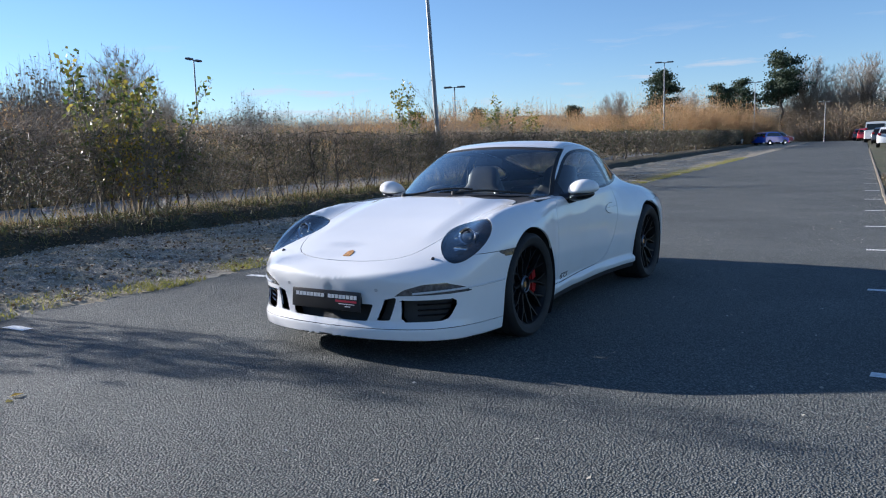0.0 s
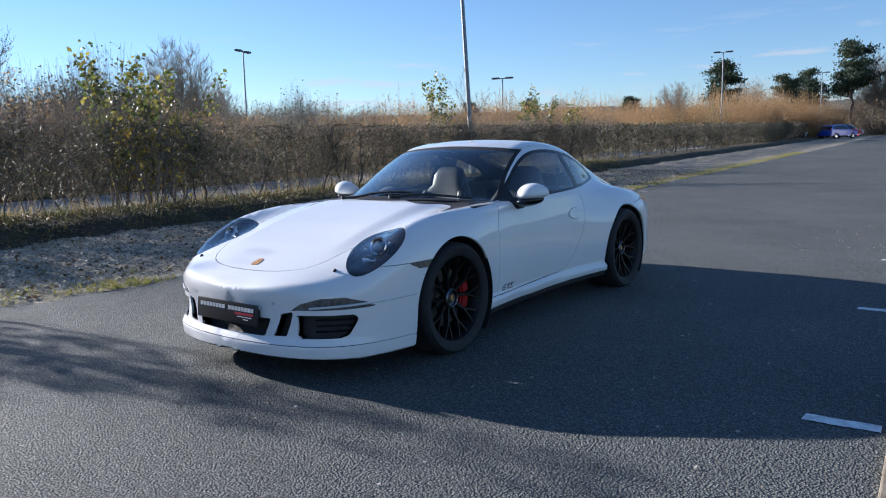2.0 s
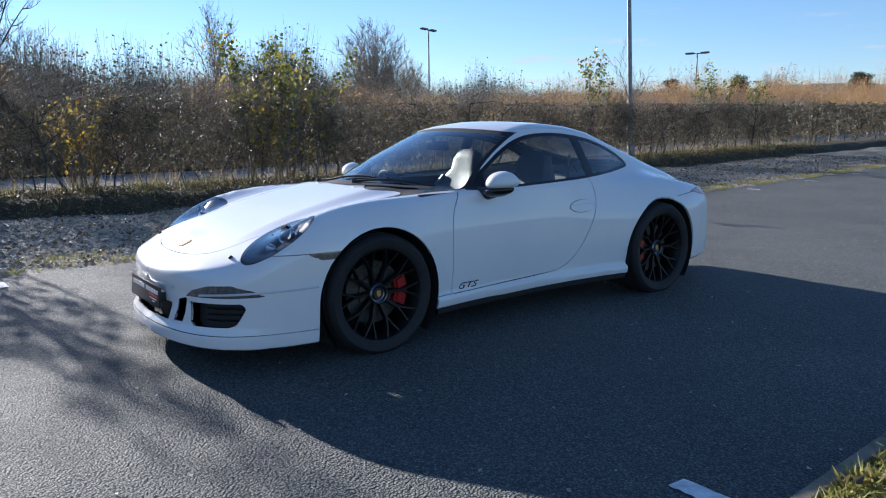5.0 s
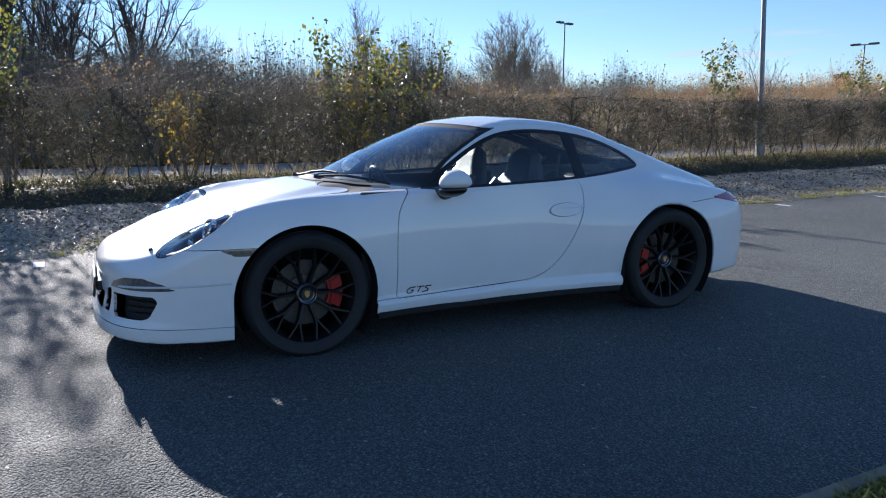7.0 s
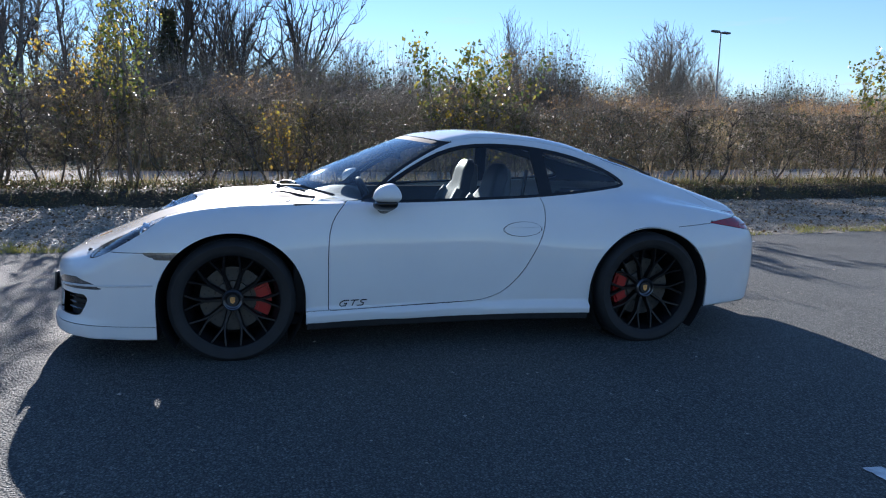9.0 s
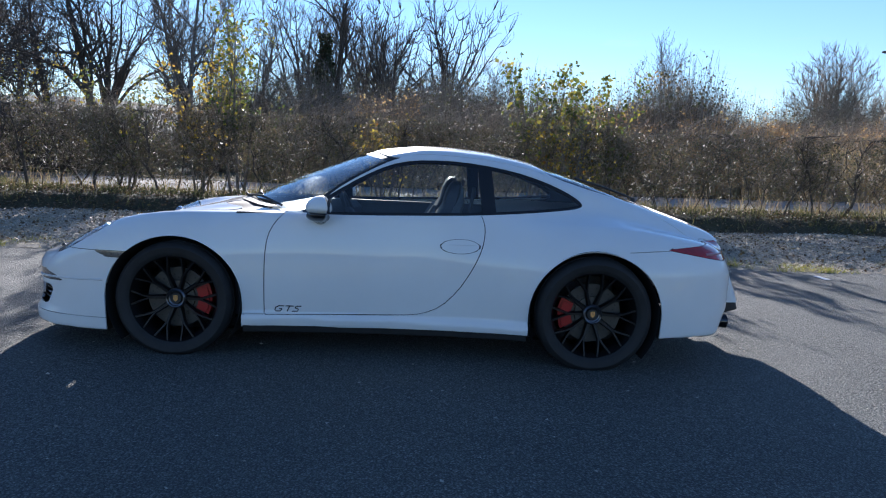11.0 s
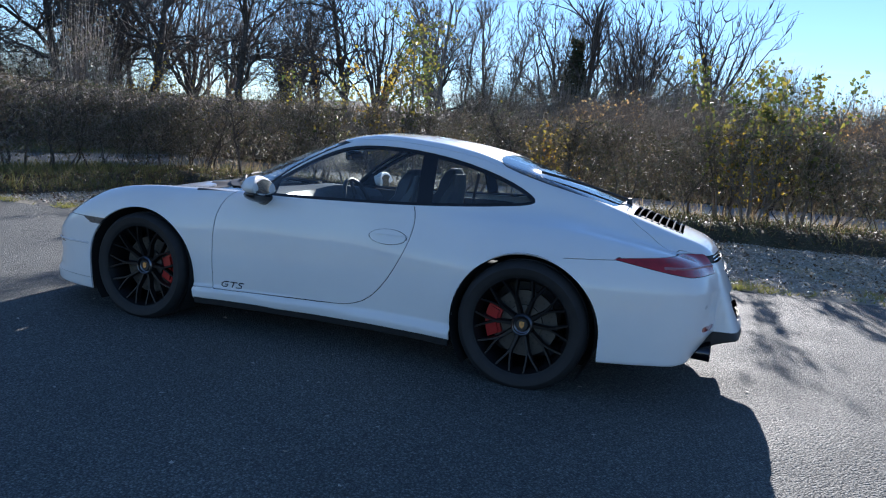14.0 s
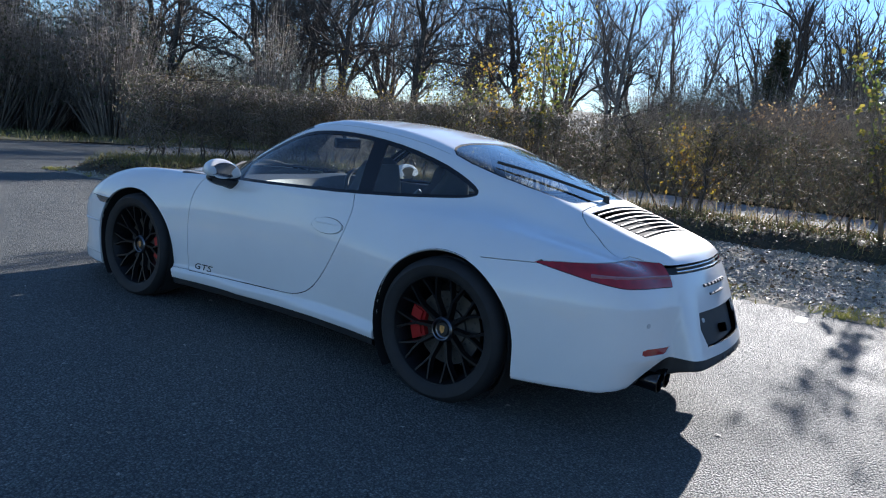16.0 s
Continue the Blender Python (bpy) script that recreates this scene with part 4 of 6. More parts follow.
# wipers
for y0, y1, x0, x1 in ((0.30, -0.22, -0.985, -0.86), (-0.12, -0.58, -0.96, -0.66)):
    bm = bmesh.new()
    pts = []
    for f in np.linspace(0, 1, 8):
        y = y0 + (y1 - y0) * f
        x = x0 + (x1 - x0) * f
        p, n = at_skin((x, y, 0.6), (0, 0, 1))
        pts.append(p + n * (0.012 if f < 0.5 else 0.008))
    for a, b in zip(pts, pts[1:]):
        put_rod(bm, a, b, 0.008, 0.007, 6)
    put_rod(bm, pts[0] - Vector((0, 0, 0.02)), pts[0] + Vector((0, 0, 0.012)), 0.018, 0.014, 10)
    part("wiper", bm, BLACK_PLASTIC, car)
bm = bmesh.new()
pts = []
for f in np.linspace(0, 1, 8):
    p, n = at_skin((1.62 - 0.47 * f, -0.05 - 0.32 * f, 0.7), (0, 0, 1))
    pts.append(p + n * (0.022 - 0.008 * f))
for a, b in zip(pts, pts[1:]):
    put_rod(bm, a, b, 0.008, 0.007, 6)
put_rod(bm, pts[0] - Vector((0, 0, 0.04)), pts[0] + Vector((0, 0, 0.01)), 0.02, 0.015, 10)
part("rear_wiper", bm, BLACK_PLASTIC, car)

# cowl strip under the windscreen
bm = bmesh.new()
prev = None
for f in np.linspace(-1, 1, 25):
    y = 0.60 * f
    x = -0.985 + 0.80 * y * y
    ring = []
    for dx, dz in ((-0.035, 0.004), (0.03, 0.006)):
        p, n = at_skin((x + dx, y, 0.6), (0, 0, 1))
        ring.append(bm.verts.new(p + n * dz))
    if prev:
        bm.faces.new((prev[0], prev[1], ring[1], ring[0]))
    prev = ring
part("cowl_strip", bm, BLACK_PLASTIC, car)

# cabin: tub, lining, dashboard, wheel, seats
bm = put_box(bmesh.new(), -1.0, 1.45, -0.70, 0.70, 0.16, 0.22, 0.02)
part("cabin_floor", bm, CARPET, car)
for s in (1, -1):
    bm = put_box(bmesh.new(), -0.9, 0.75, *sorted((s * 0.70, s * 0.745)), 0.24, 0.858, 0.015)
    card = part("door_card", bm, CABIN, car)
    bm = put_box(bmesh.new(), -0.35, 0.35, *sorted((s * 0.64, s * 0.705)), 0.56, 0.62, 0.02)
    part("arm_rest", bm, CABIN, card)
bm = put_box(bmesh.new(), -1.02, 0.95, -0.14, 0.14, 0.2, 0.5, 0.05)
part("centre_tunnel", bm, CABIN, car)
bm = put_box(bmesh.new(), 0.72, 1.4, -0.62, 0.62, 0.22, 0.62, 0.06)
put_box(bm, 1.12, 1.5, -0.52, 0.52, 0.6, 0.86, 0.06)
part("rear_bench", bm, CABIN, car)
v, t = skin.piece("shell")
top = (v[t].mean(1)[:, 2] > 0.93) & (v[t].mean(1)[:, 0] > -0.75) & (v[t].mean(1)[:, 0] < 1.62)
tv, inv = np.unique(t[top], return_inverse=True)
panel("headlining", *both(v[tv], inv.reshape(-1, 3)), LINING, car, sink=0.022, lip=0)
# dashboard
bm = bmesh.new()
prev = None
for f in np.linspace(-1, 1, 21):
    y = 0.69 * f
    hood = 0.035 * math.exp(-((y - 0.36) / 0.19) ** 2)
    x0 = -0.86 + 0.5 * y * y
    ring = [bm.verts.new((x0 + dx, y, z)) for dx, z in ((0.0, 0.80), (0.06, 0.852), (0.20, 0.862 + hood * 0.6), (0.30, 0.845 + hood), (0.34, 0.80 + hood * 0.5), (0.33, 0.66), (0.24, 0.5), (0.0, 0.45))]
    if prev:
        for q in range(7):
            bm.faces.new((prev[q], prev[q + 1], ring[q + 1], ring[q]))
    prev = ring
part("dashboard", bm, DASH, car)
# steering wheel on the right-hand side
m = Matrix.Translation((-0.33, 0.36, 0.76)) @ Matrix.Rotation(radians(66), 4, "Y")
n_ring = [(0.185 + 0.016 * math.cos(a), 0.016 * math.sin(a)) for a in np.linspace(0, 2 * math.pi, 9)[:-1]]
wheel_rim = part("steering_wheel", lathe(n_ring, 40, m, closed=True), CABIN, car)
bm = bmesh.new()
bmesh.ops.create_uvsphere(bm, u_segments=16, v_segments=10, radius=0.07, matrix=m @ Matrix.Diagonal((1, 1, 0.5, 1)))
for a in (0, math.pi, math.pi / 2 + math.pi):
    put_rod(bm, m @ Vector((0.04 * math.sin(a), 0.04 * math.cos(a), 0)), m @ Vector((0.18 * math.sin(a), 0.18 * math.cos(a), 0)), 0.018, 0.012, 8)
part("spokes", bm, CABIN, wheel_rim)
bm = put_rod(bmesh.new(), m @ Vector((0, 0, -0.05)), m @ Vector((0, 0, -0.35)), 0.035, 0.05, 10)
part("column", bm, CABIN, wheel_rim)


def cushion(rows, n=18):
    """A padded form from (centre, half width, half depth, wing) rows."""
    bm = bmesh.new()
    prev = None
    for (x, z), w, d, wing in rows:
        ring = []
        for i in range(n):
            a = 2 * math.pi * i / n
            u = math.copysign(abs(math.cos(a)) ** 0.6, math.cos(a))
            q = math.copysign(abs(math.sin(a)) ** 0.6, math.sin(a))
            ring.append(bm.verts.new((x + d * q - wing * u * u * (1 if q < 0.3 else 0.3), w * u, z)))
        if prev:
            for i in range(n):
                bm.faces.new((prev[i], prev[(i + 1) % n], ring[(i + 1) % n], ring[i]))
        else:
            bm.faces.new(ring)
        prev = ring
    bm.faces.new(prev[::-1])
    return bm


for s in (1, -1):
    seat = new("seat")
    seat.parent = car
    seat.matrix_world = pose(0, 0.37 * s, 0)
    tagged(seat, label="black leather sports seat with grey shell")
    bm = put_box(bmesh.new(), -0.28, 0.26, -0.25, 0.25, 0.24, 0.44, 0.06)
    part("seat_cushion", bm, LEATHER, seat)
    part("backrest", cushion([((0.22, 0.40), 0.20, 0.07, 0.02), ((0.25, 0.50), 0.255, 0.085, 0.06), ((0.28, 0.64), 0.26, 0.08, 0.075), ((0.32, 0.78), 0.245, 0.07, 0.06),
                              ((0.345, 0.86), 0.20, 0.06, 0.03), ((0.365, 0.92), 0.15, 0.05, 0.015), ((0.385, 1.0), 0.145, 0.05, 0.015), ((0.395, 1.05), 0.12, 0.04, 0.005), ((0.40, 1.075), 0.07, 0.025, 0)]), LEATHER, seat)
    part("seat_shell", cushion([((0.285, 0.42), 0.20, 0.05, 0), ((0.325, 0.6), 0.25, 0.05, 0.02), ((0.375, 0.8), 0.235, 0.045, 0.02), ((0.42, 0.95), 0.14, 0.035, 0), ((0.43, 1.04), 0.11, 0.02, 0)]), SHELL_GREY, seat)
    for d in (1, -1):
        bm = bmesh.new()
        pts = [(0.175, 0.52), (0.195, 0.64), (0.24, 0.78), (0.29, 0.86)]
        for a, b in zip(pts, pts[1:]):
            put_rod(bm, (a[0], d * 0.215, a[1]), (b[0], d * (0.215 if b[1] < 0.8 else 0.18), b[1]), 0.035, 0.032, 8)
        part("bolster", bm, SHELL_GREY, seat)
# inside mirror and belts
bm = put_box(bmesh.new(), -0.215, -0.19, -0.12, 0.12, 1.085, 1.15, 0.012)
put_rod(bm, (-0.21, 0, 1.13), (-0.26, 0, 1.19), 0.012, n=8)
part("inside_mirror", bm, GLOSS_BLACK, car)
for s in (1, -1):
    bm = bmesh.new()
    put_rod(bm, (0.5, 0.60 * s, 1.05), (0.42, 0.62 * s, 0.55), 0.012, n=5)
    part("seat_belt", bm, CABIN, car)


# ---- ground ----
def soft_plus(v, k):
    return np.logaddexp(0, np.asarray(v, float) / k) * k


def land(x, y):
    """Height of the land: flat under the car, climbing gently along the road and away to far hills."""
    x, y = np.asarray(x, float), np.asarray(y, float)
    z = 0.019 * soft_plus(x - 6, 4) - 0.019 * soft_plus(x - 110, 10)
    d = np.hypot(x, y)
    return z + 0.012 * soft_plus(d - 90, 15) * step(-40, 60, y)


def wave(x, y, s, seed=0.0):
    """Smooth unevenness in metres of about one, from a few crossed sines."""
    x, y = np.asarray(x, float) / s, np.asarray(y, float) / s
    return (np.sin(1.7 * x + 2.3 * y + seed) + np.sin(-2.9 * x + 1.3 * y + 1.7 * seed + 2) + np.sin(4.1 * x + 3.7 * y + 0.6 * seed + 1) * 0.6 + np.sin(7.3 * x - 6.1 * y + seed) * 0.35) / 2.95


def sheet(name, xs, ys, height, material, label="", category="", keep=None, kind="structure"):
    gx, gy = np.meshgrid(xs, ys, indexing="ij")
    v = np.stack([gx.ravel(), gy.ravel(), height(gx, gy).ravel()], 1)
    i = np.arange(len(v)).reshape(gx.shape)
    q = np.stack([i[:-1, :-1].ravel(), i[1:, :-1].ravel(), i[1:, 1:].ravel(), i[:-1, 1:].ravel()], 1)
    if keep is not None:
        c = v[q].mean(1)
        q = q[keep(c[:, 0], c[:, 1])]
    ob = raw(name, v, q, material, smooth=True)
    return tagged(ob, label, category, kind=kind)


def spaced(lo, hi, near_lo, near_hi, fine, n):
    mid = np.arange(near_lo, near_hi + 1e-6, fine)
    g = np.linspace(0, 1, n + 1)[1:] ** 2.2
    return np.unique(np.concatenate([near_lo - (near_lo - lo) * g, mid, near_hi + (hi - near_hi) * g]))


ASPHALT, nt, b = node_mat("asphalt", (0.05, 0.05, 0.052), 0.5, Specular_IOR_Level=0.3)
tc = nt.nodes.new("ShaderNodeTexCoord")
vor = nt.nodes.new("ShaderNodeTexVoronoi")
vor.inputs["Scale"].default_value = 98
nt.links.new(tc.outputs["Object"], vor.inputs["Vector"])
stone = ramp(nt, vor.outputs["Color"], (0.0, (0.06, 0.066, 0.065)), (0.4, (0.082, 0.088, 0.086)), (0.7, (0.108, 0.113, 0.109)), (1.0, (0.175, 0.178, 0.168)))
worn = ramp(nt, noise_of(nt, 0.35, 6, 0.6), (0.35, (1.42, 1.44, 1.42)), (0.65, (1.9, 1.9, 1.84)))
stone = mixed(nt, 1.0, stone, ramp(nt, vor.outputs["Distance"], (0.25, (1.1, 1.1, 1.1)), (0.62, (0.5, 0.5, 0.51))), "MULTIPLY")
speckle = ramp(nt, noise_of(nt, 210, 2, 0.6), (0.36, (0.74, 0.74, 0.75)), (0.5, (0.97, 0.97, 0.97)), (0.64, (1.42, 1.41, 1.38)))
stone = mixed(nt, 1.0, stone, speckle, "MULTIPLY")
nt.links.new(mixed(nt, 1.0, stone, worn, "MULTIPLY"), b.inputs["Base Color"])
nt.links.new(ramp(nt, noise_of(nt, 1.3, 5), (0.3, (0.66, 0.66, 0.66)), (0.7, (0.82, 0.82, 0.82))), b.inputs["Roughness"])
fall = nt.nodes.new("ShaderNodeMath")
fall.operation = "SUBTRACT"
fall.inputs[0].default_value = 1.0
nt.links.new(vor.outputs["Distance"], fall.inputs[1])
clump = nt.nodes.new("ShaderNodeMath")
clump.operation = "MULTIPLY_ADD"
clump.inputs[1].default_value = 0.9
nt.links.new(noise_of(nt, 55, 3, 0.6), clump.inputs[0])
nt.links.new(fall.outputs[0], clump.inputs[2])
bumped(nt, b, clump.outputs[0], 1.0, 0.016)
OLD_ASPHALT = simple("old_pale_asphalt", (0.26, 0.25, 0.23), 0.85, vary=0.35, scale=2.5, bump=0.6, Specular_IOR_Level=0.2)


def earth_mat(name, dark, light, tint, scale):
    m, nt, b = node_mat(name, dark, 0.92)
    f1, f2, f3 = noise_of(nt, scale, 8, 0.65), noise_of(nt, scale * 9, 6, 0.7), noise_of(nt, scale * 0.3, 4)
    c = mixed(nt, ramp(nt, f1, (0.38, (0, 0, 0)), (0.62, (1, 1, 1))), dark, light)
    c = mixed(nt, ramp(nt, f3, (0.45, (0, 0, 0)), (0.62, (0.8, 0.8, 0.8))), c, tint)
    c = mixed(nt, 1.0, c, ramp(nt, f2, (0.3, (0.55, 0.55, 0.55)), (0.7, (1.35, 1.3, 1.25))), "MULTIPLY")
    nt.links.new(c, b.inputs["Base Color"])
    bumped(nt, b, f2, 0.8, 0.03)
    return m


GRAVEL = earth_mat("gravel_and_leaf_mould", (0.21, 0.19, 0.155), (0.46, 0.41, 0.32), (0.36, 0.30, 0.18), 3.0)
TURF = earth_mat("rough_turf", (0.045, 0.055, 0.02), (0.10, 0.095, 0.045), (0.08, 0.065, 0.035), 1.4)
BANK_EARTH = earth_mat("leafy_bank_earth", (0.035, 0.03, 0.02), (0.085, 0.07, 0.04), (0.06, 0.06, 0.028), 2.2)
FIELD = earth_mat("far_fields", (0.045, 0.06, 0.045), (0.09, 0.10, 0.07), (0.055, 0.065, 0.055), 0.02)
PAINT_LINE = simple("worn_white_road_paint", (0.74, 0.74, 0.72), 0.7, vary=0.28, scale=22, bump=0.4)
KERB_STONE = simple("kerb_concrete", (0.23, 0.19, 0.14), 0.85, vary=0.3, scale=12, bump=0.5)

edge_y = lambda x: 3.04 + 0.05 * wave(x, 0 * x, 1.1) + 0.03 * wave(x, 0 * x, 0.25, 3)
BANK_END = -8.6
bank = lambda x, y: np.maximum(0.24 * step(7.3, 8.0, y + 0.18 * wave(x, y, 0.9)) * step(10.6, 9.9, y) * step(BANK_END - 0.8, BANK_END + 0.8, x),
                               0.24 * step(3.3, 3.9, y) * step(10.6, 9.9, y) * step(-9.35, -8.8, x) * step(-6.9, -7.6, x + 0.15 * wave(x, y, 0.9)))

g1 = spaced(-2600, 2600, -60, 130, 5, 26)
g2 = spaced(-2600, 2600, -30, 60, 5, 26)
hills = lambda x, y: land(x, y) - 0.12 + step(500, 1800, np.hypot(x, y)) * step(-0.3, 0.5, (x + y) / (np.hypot(x, y) + 1)) * (58 + 22 * wave(x, y, 420))
sheet("ground", g1, g2, hills, FIELD, "rough winter fields rising to far hills", "ground")
rx = np.concatenate([np.arange(-60, -16, 2.0), np.arange(-16, 24, 0.5), np.arange(24, 112, 2.0)])
sheet("road", rx, np.concatenate([np.arange(-3.06, 3.2, 0.313), [3.2]]), land, ASPHALT, "dark tarmac access road scattered with pale specks", "road")
sheet("side_road", np.arange(-16.0, -8.8, 0.5), np.arange(3.2, 19.4, 0.47), lambda x, y: land(x, y) - 0.002, ASPHALT, "tarmac side road turning off behind the hedge", "road")
sheet("far_car_park", np.arange(BANK_END - 0.8, 70, 1.0), np.arange(10.4, 19.2, 1.1), lambda x, y: land(x, y) + 0.01, OLD_ASPHALT, "pale old tarmac of the car park behind the hedge", "pavement")
vx = np.concatenate([np.arange(-9.0, 16, 0.06), np.arange(16, 104, 0.8)])
vy = np.concatenate([np.linspace(0, 1, 70)])
gx, gv = np.meshgrid(vx, vy, indexing="ij")
gy = edge_y(gx) + (7.7 - edge_y(gx)) * gv
gz = land(gx, gy) + 0.012 + 0.018 * wave(gx, gy, 0.35) + 0.012 * wave(gx, gy, 0.09, 2) + 0.025 * wave(gx, gy, 1.4, 5) * step(0, 0.2, gv) - 0.02 * step(0.04, 0, gv)
i = np.arange(gx.size).reshape(gx.shape)
tagged(raw("verge", np.stack([gx.ravel(), gy.ravel(), gz.ravel()], 1), np.stack([i[:-1, :-1].ravel(), i[1:, :-1].ravel(), i[1:, 1:].ravel(), i[:-1, 1:].ravel()], 1), GRAVEL, smooth=True),
       "dark gravel verge littered with leaves and moss", "verge", kind="structure")
sheet("hedge_bank", np.concatenate([np.arange(BANK_END - 0.8, 24, 0.12), np.arange(24, 86, 1.0)]), np.arange(7.2, 10.75, 0.1),
      lambda x, y: land(x, y) - 0.01 + bank(x, y) + 0.03 * wave(x, y, 0.3) * (bank(x, y) > 0.03), BANK_EARTH, "low bank of earth, ivy and leaves under the hedge", "bank")
sheet("hedge_bank", np.arange(-9.5, -6.6, 0.1), np.arange(3.1, 7.3, 0.1), lambda x, y: land(x, y) - 0.01 + bank(x, y) + 0.03 * wave(x, y, 0.3) * (bank(x, y) > 0.03), BANK_EARTH, "low bank of earth and leaves under the hedge", "bank")
sheet("west_verge", np.arange(-70, -15.8, 0.6), np.arange(3.2, 19.4, 0.45), lambda x, y: land(x, y) + 0.02 + 0.04 * wave(x, y, 1.5), TURF, "dark green grass beyond the side road", "verge")
sheet("right_verge", np.concatenate([np.arange(-10, 4, 0.07), np.arange(4, 100, 0.8)]), np.linspace(-9.0, -3.114, 85),
      lambda x, y: land(x, y) + 0.015 + 0.02 * wave(x, y, 0.4) + 0.012 * wave(x, y, 0.08, 1), TURF, "mossy grass verge with rubble and leaves", "verge")
sheet("near_field", np.arange(-60, 110, 4.0), np.arange(-50, -5.9, 4.0), lambda x, y: land(x, y) - 0.05, TURF, "rough grass", "ground")
sheet("scrub_land", np.arange(-70, 120, 3.0), np.arange(19.0, 110, 3.0), lambda x, y: land(x, y) - 0.03 + 0.15 * wave(x, y, 9), TURF, "rough grass under scrub", "ground")


# ---- sticks and leaves ----
def sticks(a, b, r0, r1, n=3):
    """Tapered rods as arrays: ends a and b (n x 3), radii."""
    a, b = np.asarray(a, float), np.asarray(b, float)
    d = b - a
    d = d / (np.linalg.norm(d, axis=1, keepdims=True) + 1e-9)
    u = np.cross(d, np.where(np.abs(d[:, 2:3]) < 0.9, (0, 0, 1.0), (1.0, 0, 0)))
    u = u / (np.linalg.norm(u, axis=1, keepdims=True) + 1e-9)
    w = np.cross(d, u)
    m = len(a)
    r0, r1 = np.broadcast_to(r0, m)[:, None], np.broadcast_to(r1, m)[:, None]
    vs = []
    for p, r in ((a, r0), (b, r1)):
        for k in range(n):
            t = 2 * math.pi * k / n
            vs.append(p + r * (u * math.cos(t) + w * math.sin(t)))
    v = np.stack(vs, 1).reshape(-1, 3)
    base = np.arange(m)[:, None] * (2 * n)
    f = np.concatenate([base + np.array([k, (k + 1) % n, n + (k + 1) % n, n + k]) for k in range(n)])
    return v, f


def leaves(c, size, rng, droop=0.3, flat=1.0):
    """Folded leaf blades at the places c: each a pair of quads along a midrib."""
    c = np.asarray(c, float)
    m = len(c)
    s = np.broadcast_to(size, m)[:, None] * rng.uniform(0.6, 1.3, (m, 1))
    d = rng.normal(size=(m, 3))
    d[:, 2] = d[:, 2] * flat - droop
    d = d / np.linalg.norm(d, axis=1, keepdims=True)
    u = np.cross(d, rng.normal(size=(m, 3)) * (flat, flat, 1))
    u = u / (np.linalg.norm(u, axis=1, keepdims=True) + 1e-9)
    n = np.cross(d, u)
    tip, mid = c + d * s, c + d * s * 0.45
    l, r = mid + u * s * 0.34 + n * s * 0.12, mid - u * s * 0.34 + n * s * 0.12
    v = np.stack([c, l, tip, r], 1).reshape(-1, 3)
    base = np.arange(m)[:, None] * 4
    f = np.concatenate([base + np.array([0, 1, 2]), base + np.array([0, 2, 3])])
    return v, f


def grow(rng, base, height, trunk_r, levels, spread, upright, kids, lean=(0, 0), first=0.25, bend=0.18, shrink=0.62):
    """A branching skeleton: ends, radii, and the tips of the last shoots."""
    A, B, R0, R1, tips = [], [], [], [], []

    def branch(p, d, length, r, level):
        n = 5 if level < 2 else 3
        pts = [p]
        for k in range(n):
            d = d + rng.normal(size=3) * bend * (1 if level else 0.4)
            d[2] += upright * (0.12 if level else 0.02)
            d = d / np.linalg.norm(d)
            q = pts[-1] + d * length / n
            t0, t1 = k / n, (k + 1) / n
            A.append(pts[-1]); B.append(q)
            R0.append(r * (1 - 0.6 * t0)); R1.append(r * (1 - 0.6 * t1))
            pts.append(q)
            if level < levels and (t1 > first or level):
                for _ in range(kids[min(level, len(kids) - 1)]):
                    side = rng.normal(size=3)
                    side -= d * side.dot(d)
                    side /= np.linalg.norm(side) + 1e-9
                    nd = d * (1 - spread) + side * spread + np.array((0, 0, 0.15 * upright))
                    branch(q, nd / np.linalg.norm(nd), length * shrink * rng.uniform(0.7, 1.15) * (1.1 - 0.45 * t1), r * (1 - 0.6 * t1) * 0.6, level + 1)
        if level == levels:
            tips.append(pts[-1]); tips.append(pts[-2])

    branch(np.array(base, float), np.array((lean[0], lean[1], 1.0)) / np.linalg.norm((lean[0], lean[1], 1.0)), height, trunk_r, 0)
    return np.array(A), np.array(B), np.array(R0), np.array(R1), np.array(tips)


def island_mat(name, colours, rough=0.7, glow=0.35, trans=None):
    """Leaves and twigs: each island takes its own colour; some light passes through."""
    m = bpy.data.materials.new(name)
    m.use_nodes = True
    nt = m.node_tree
    b = nt.nodes["Principled BSDF"]
    b.inputs["Roughness"].default_value = rough
    g = nt.nodes.new("ShaderNodeNewGeometry")
    c = ramp(nt, g.outputs["Random Per Island"], *[(k / max(1, len(colours) - 1), col) for k, col in enumerate(colours)])
    nt.links.new(c, b.inputs["Base Color"])
    if glow:
        t, mix, out = nt.nodes.new("ShaderNodeBsdfTranslucent"), nt.nodes.new("ShaderNodeMixShader"), nt.nodes["Material Output"]
        nt.links.new(c, t.inputs["Color"])
        mix.inputs[0].default_value = glow
        nt.links.new(b.outputs[0], mix.inputs[1])
        nt.links.new(t.outputs[0], mix.inputs[2])
        nt.links.new(mix.outputs[0], out.inputs["Surface"])
    return m


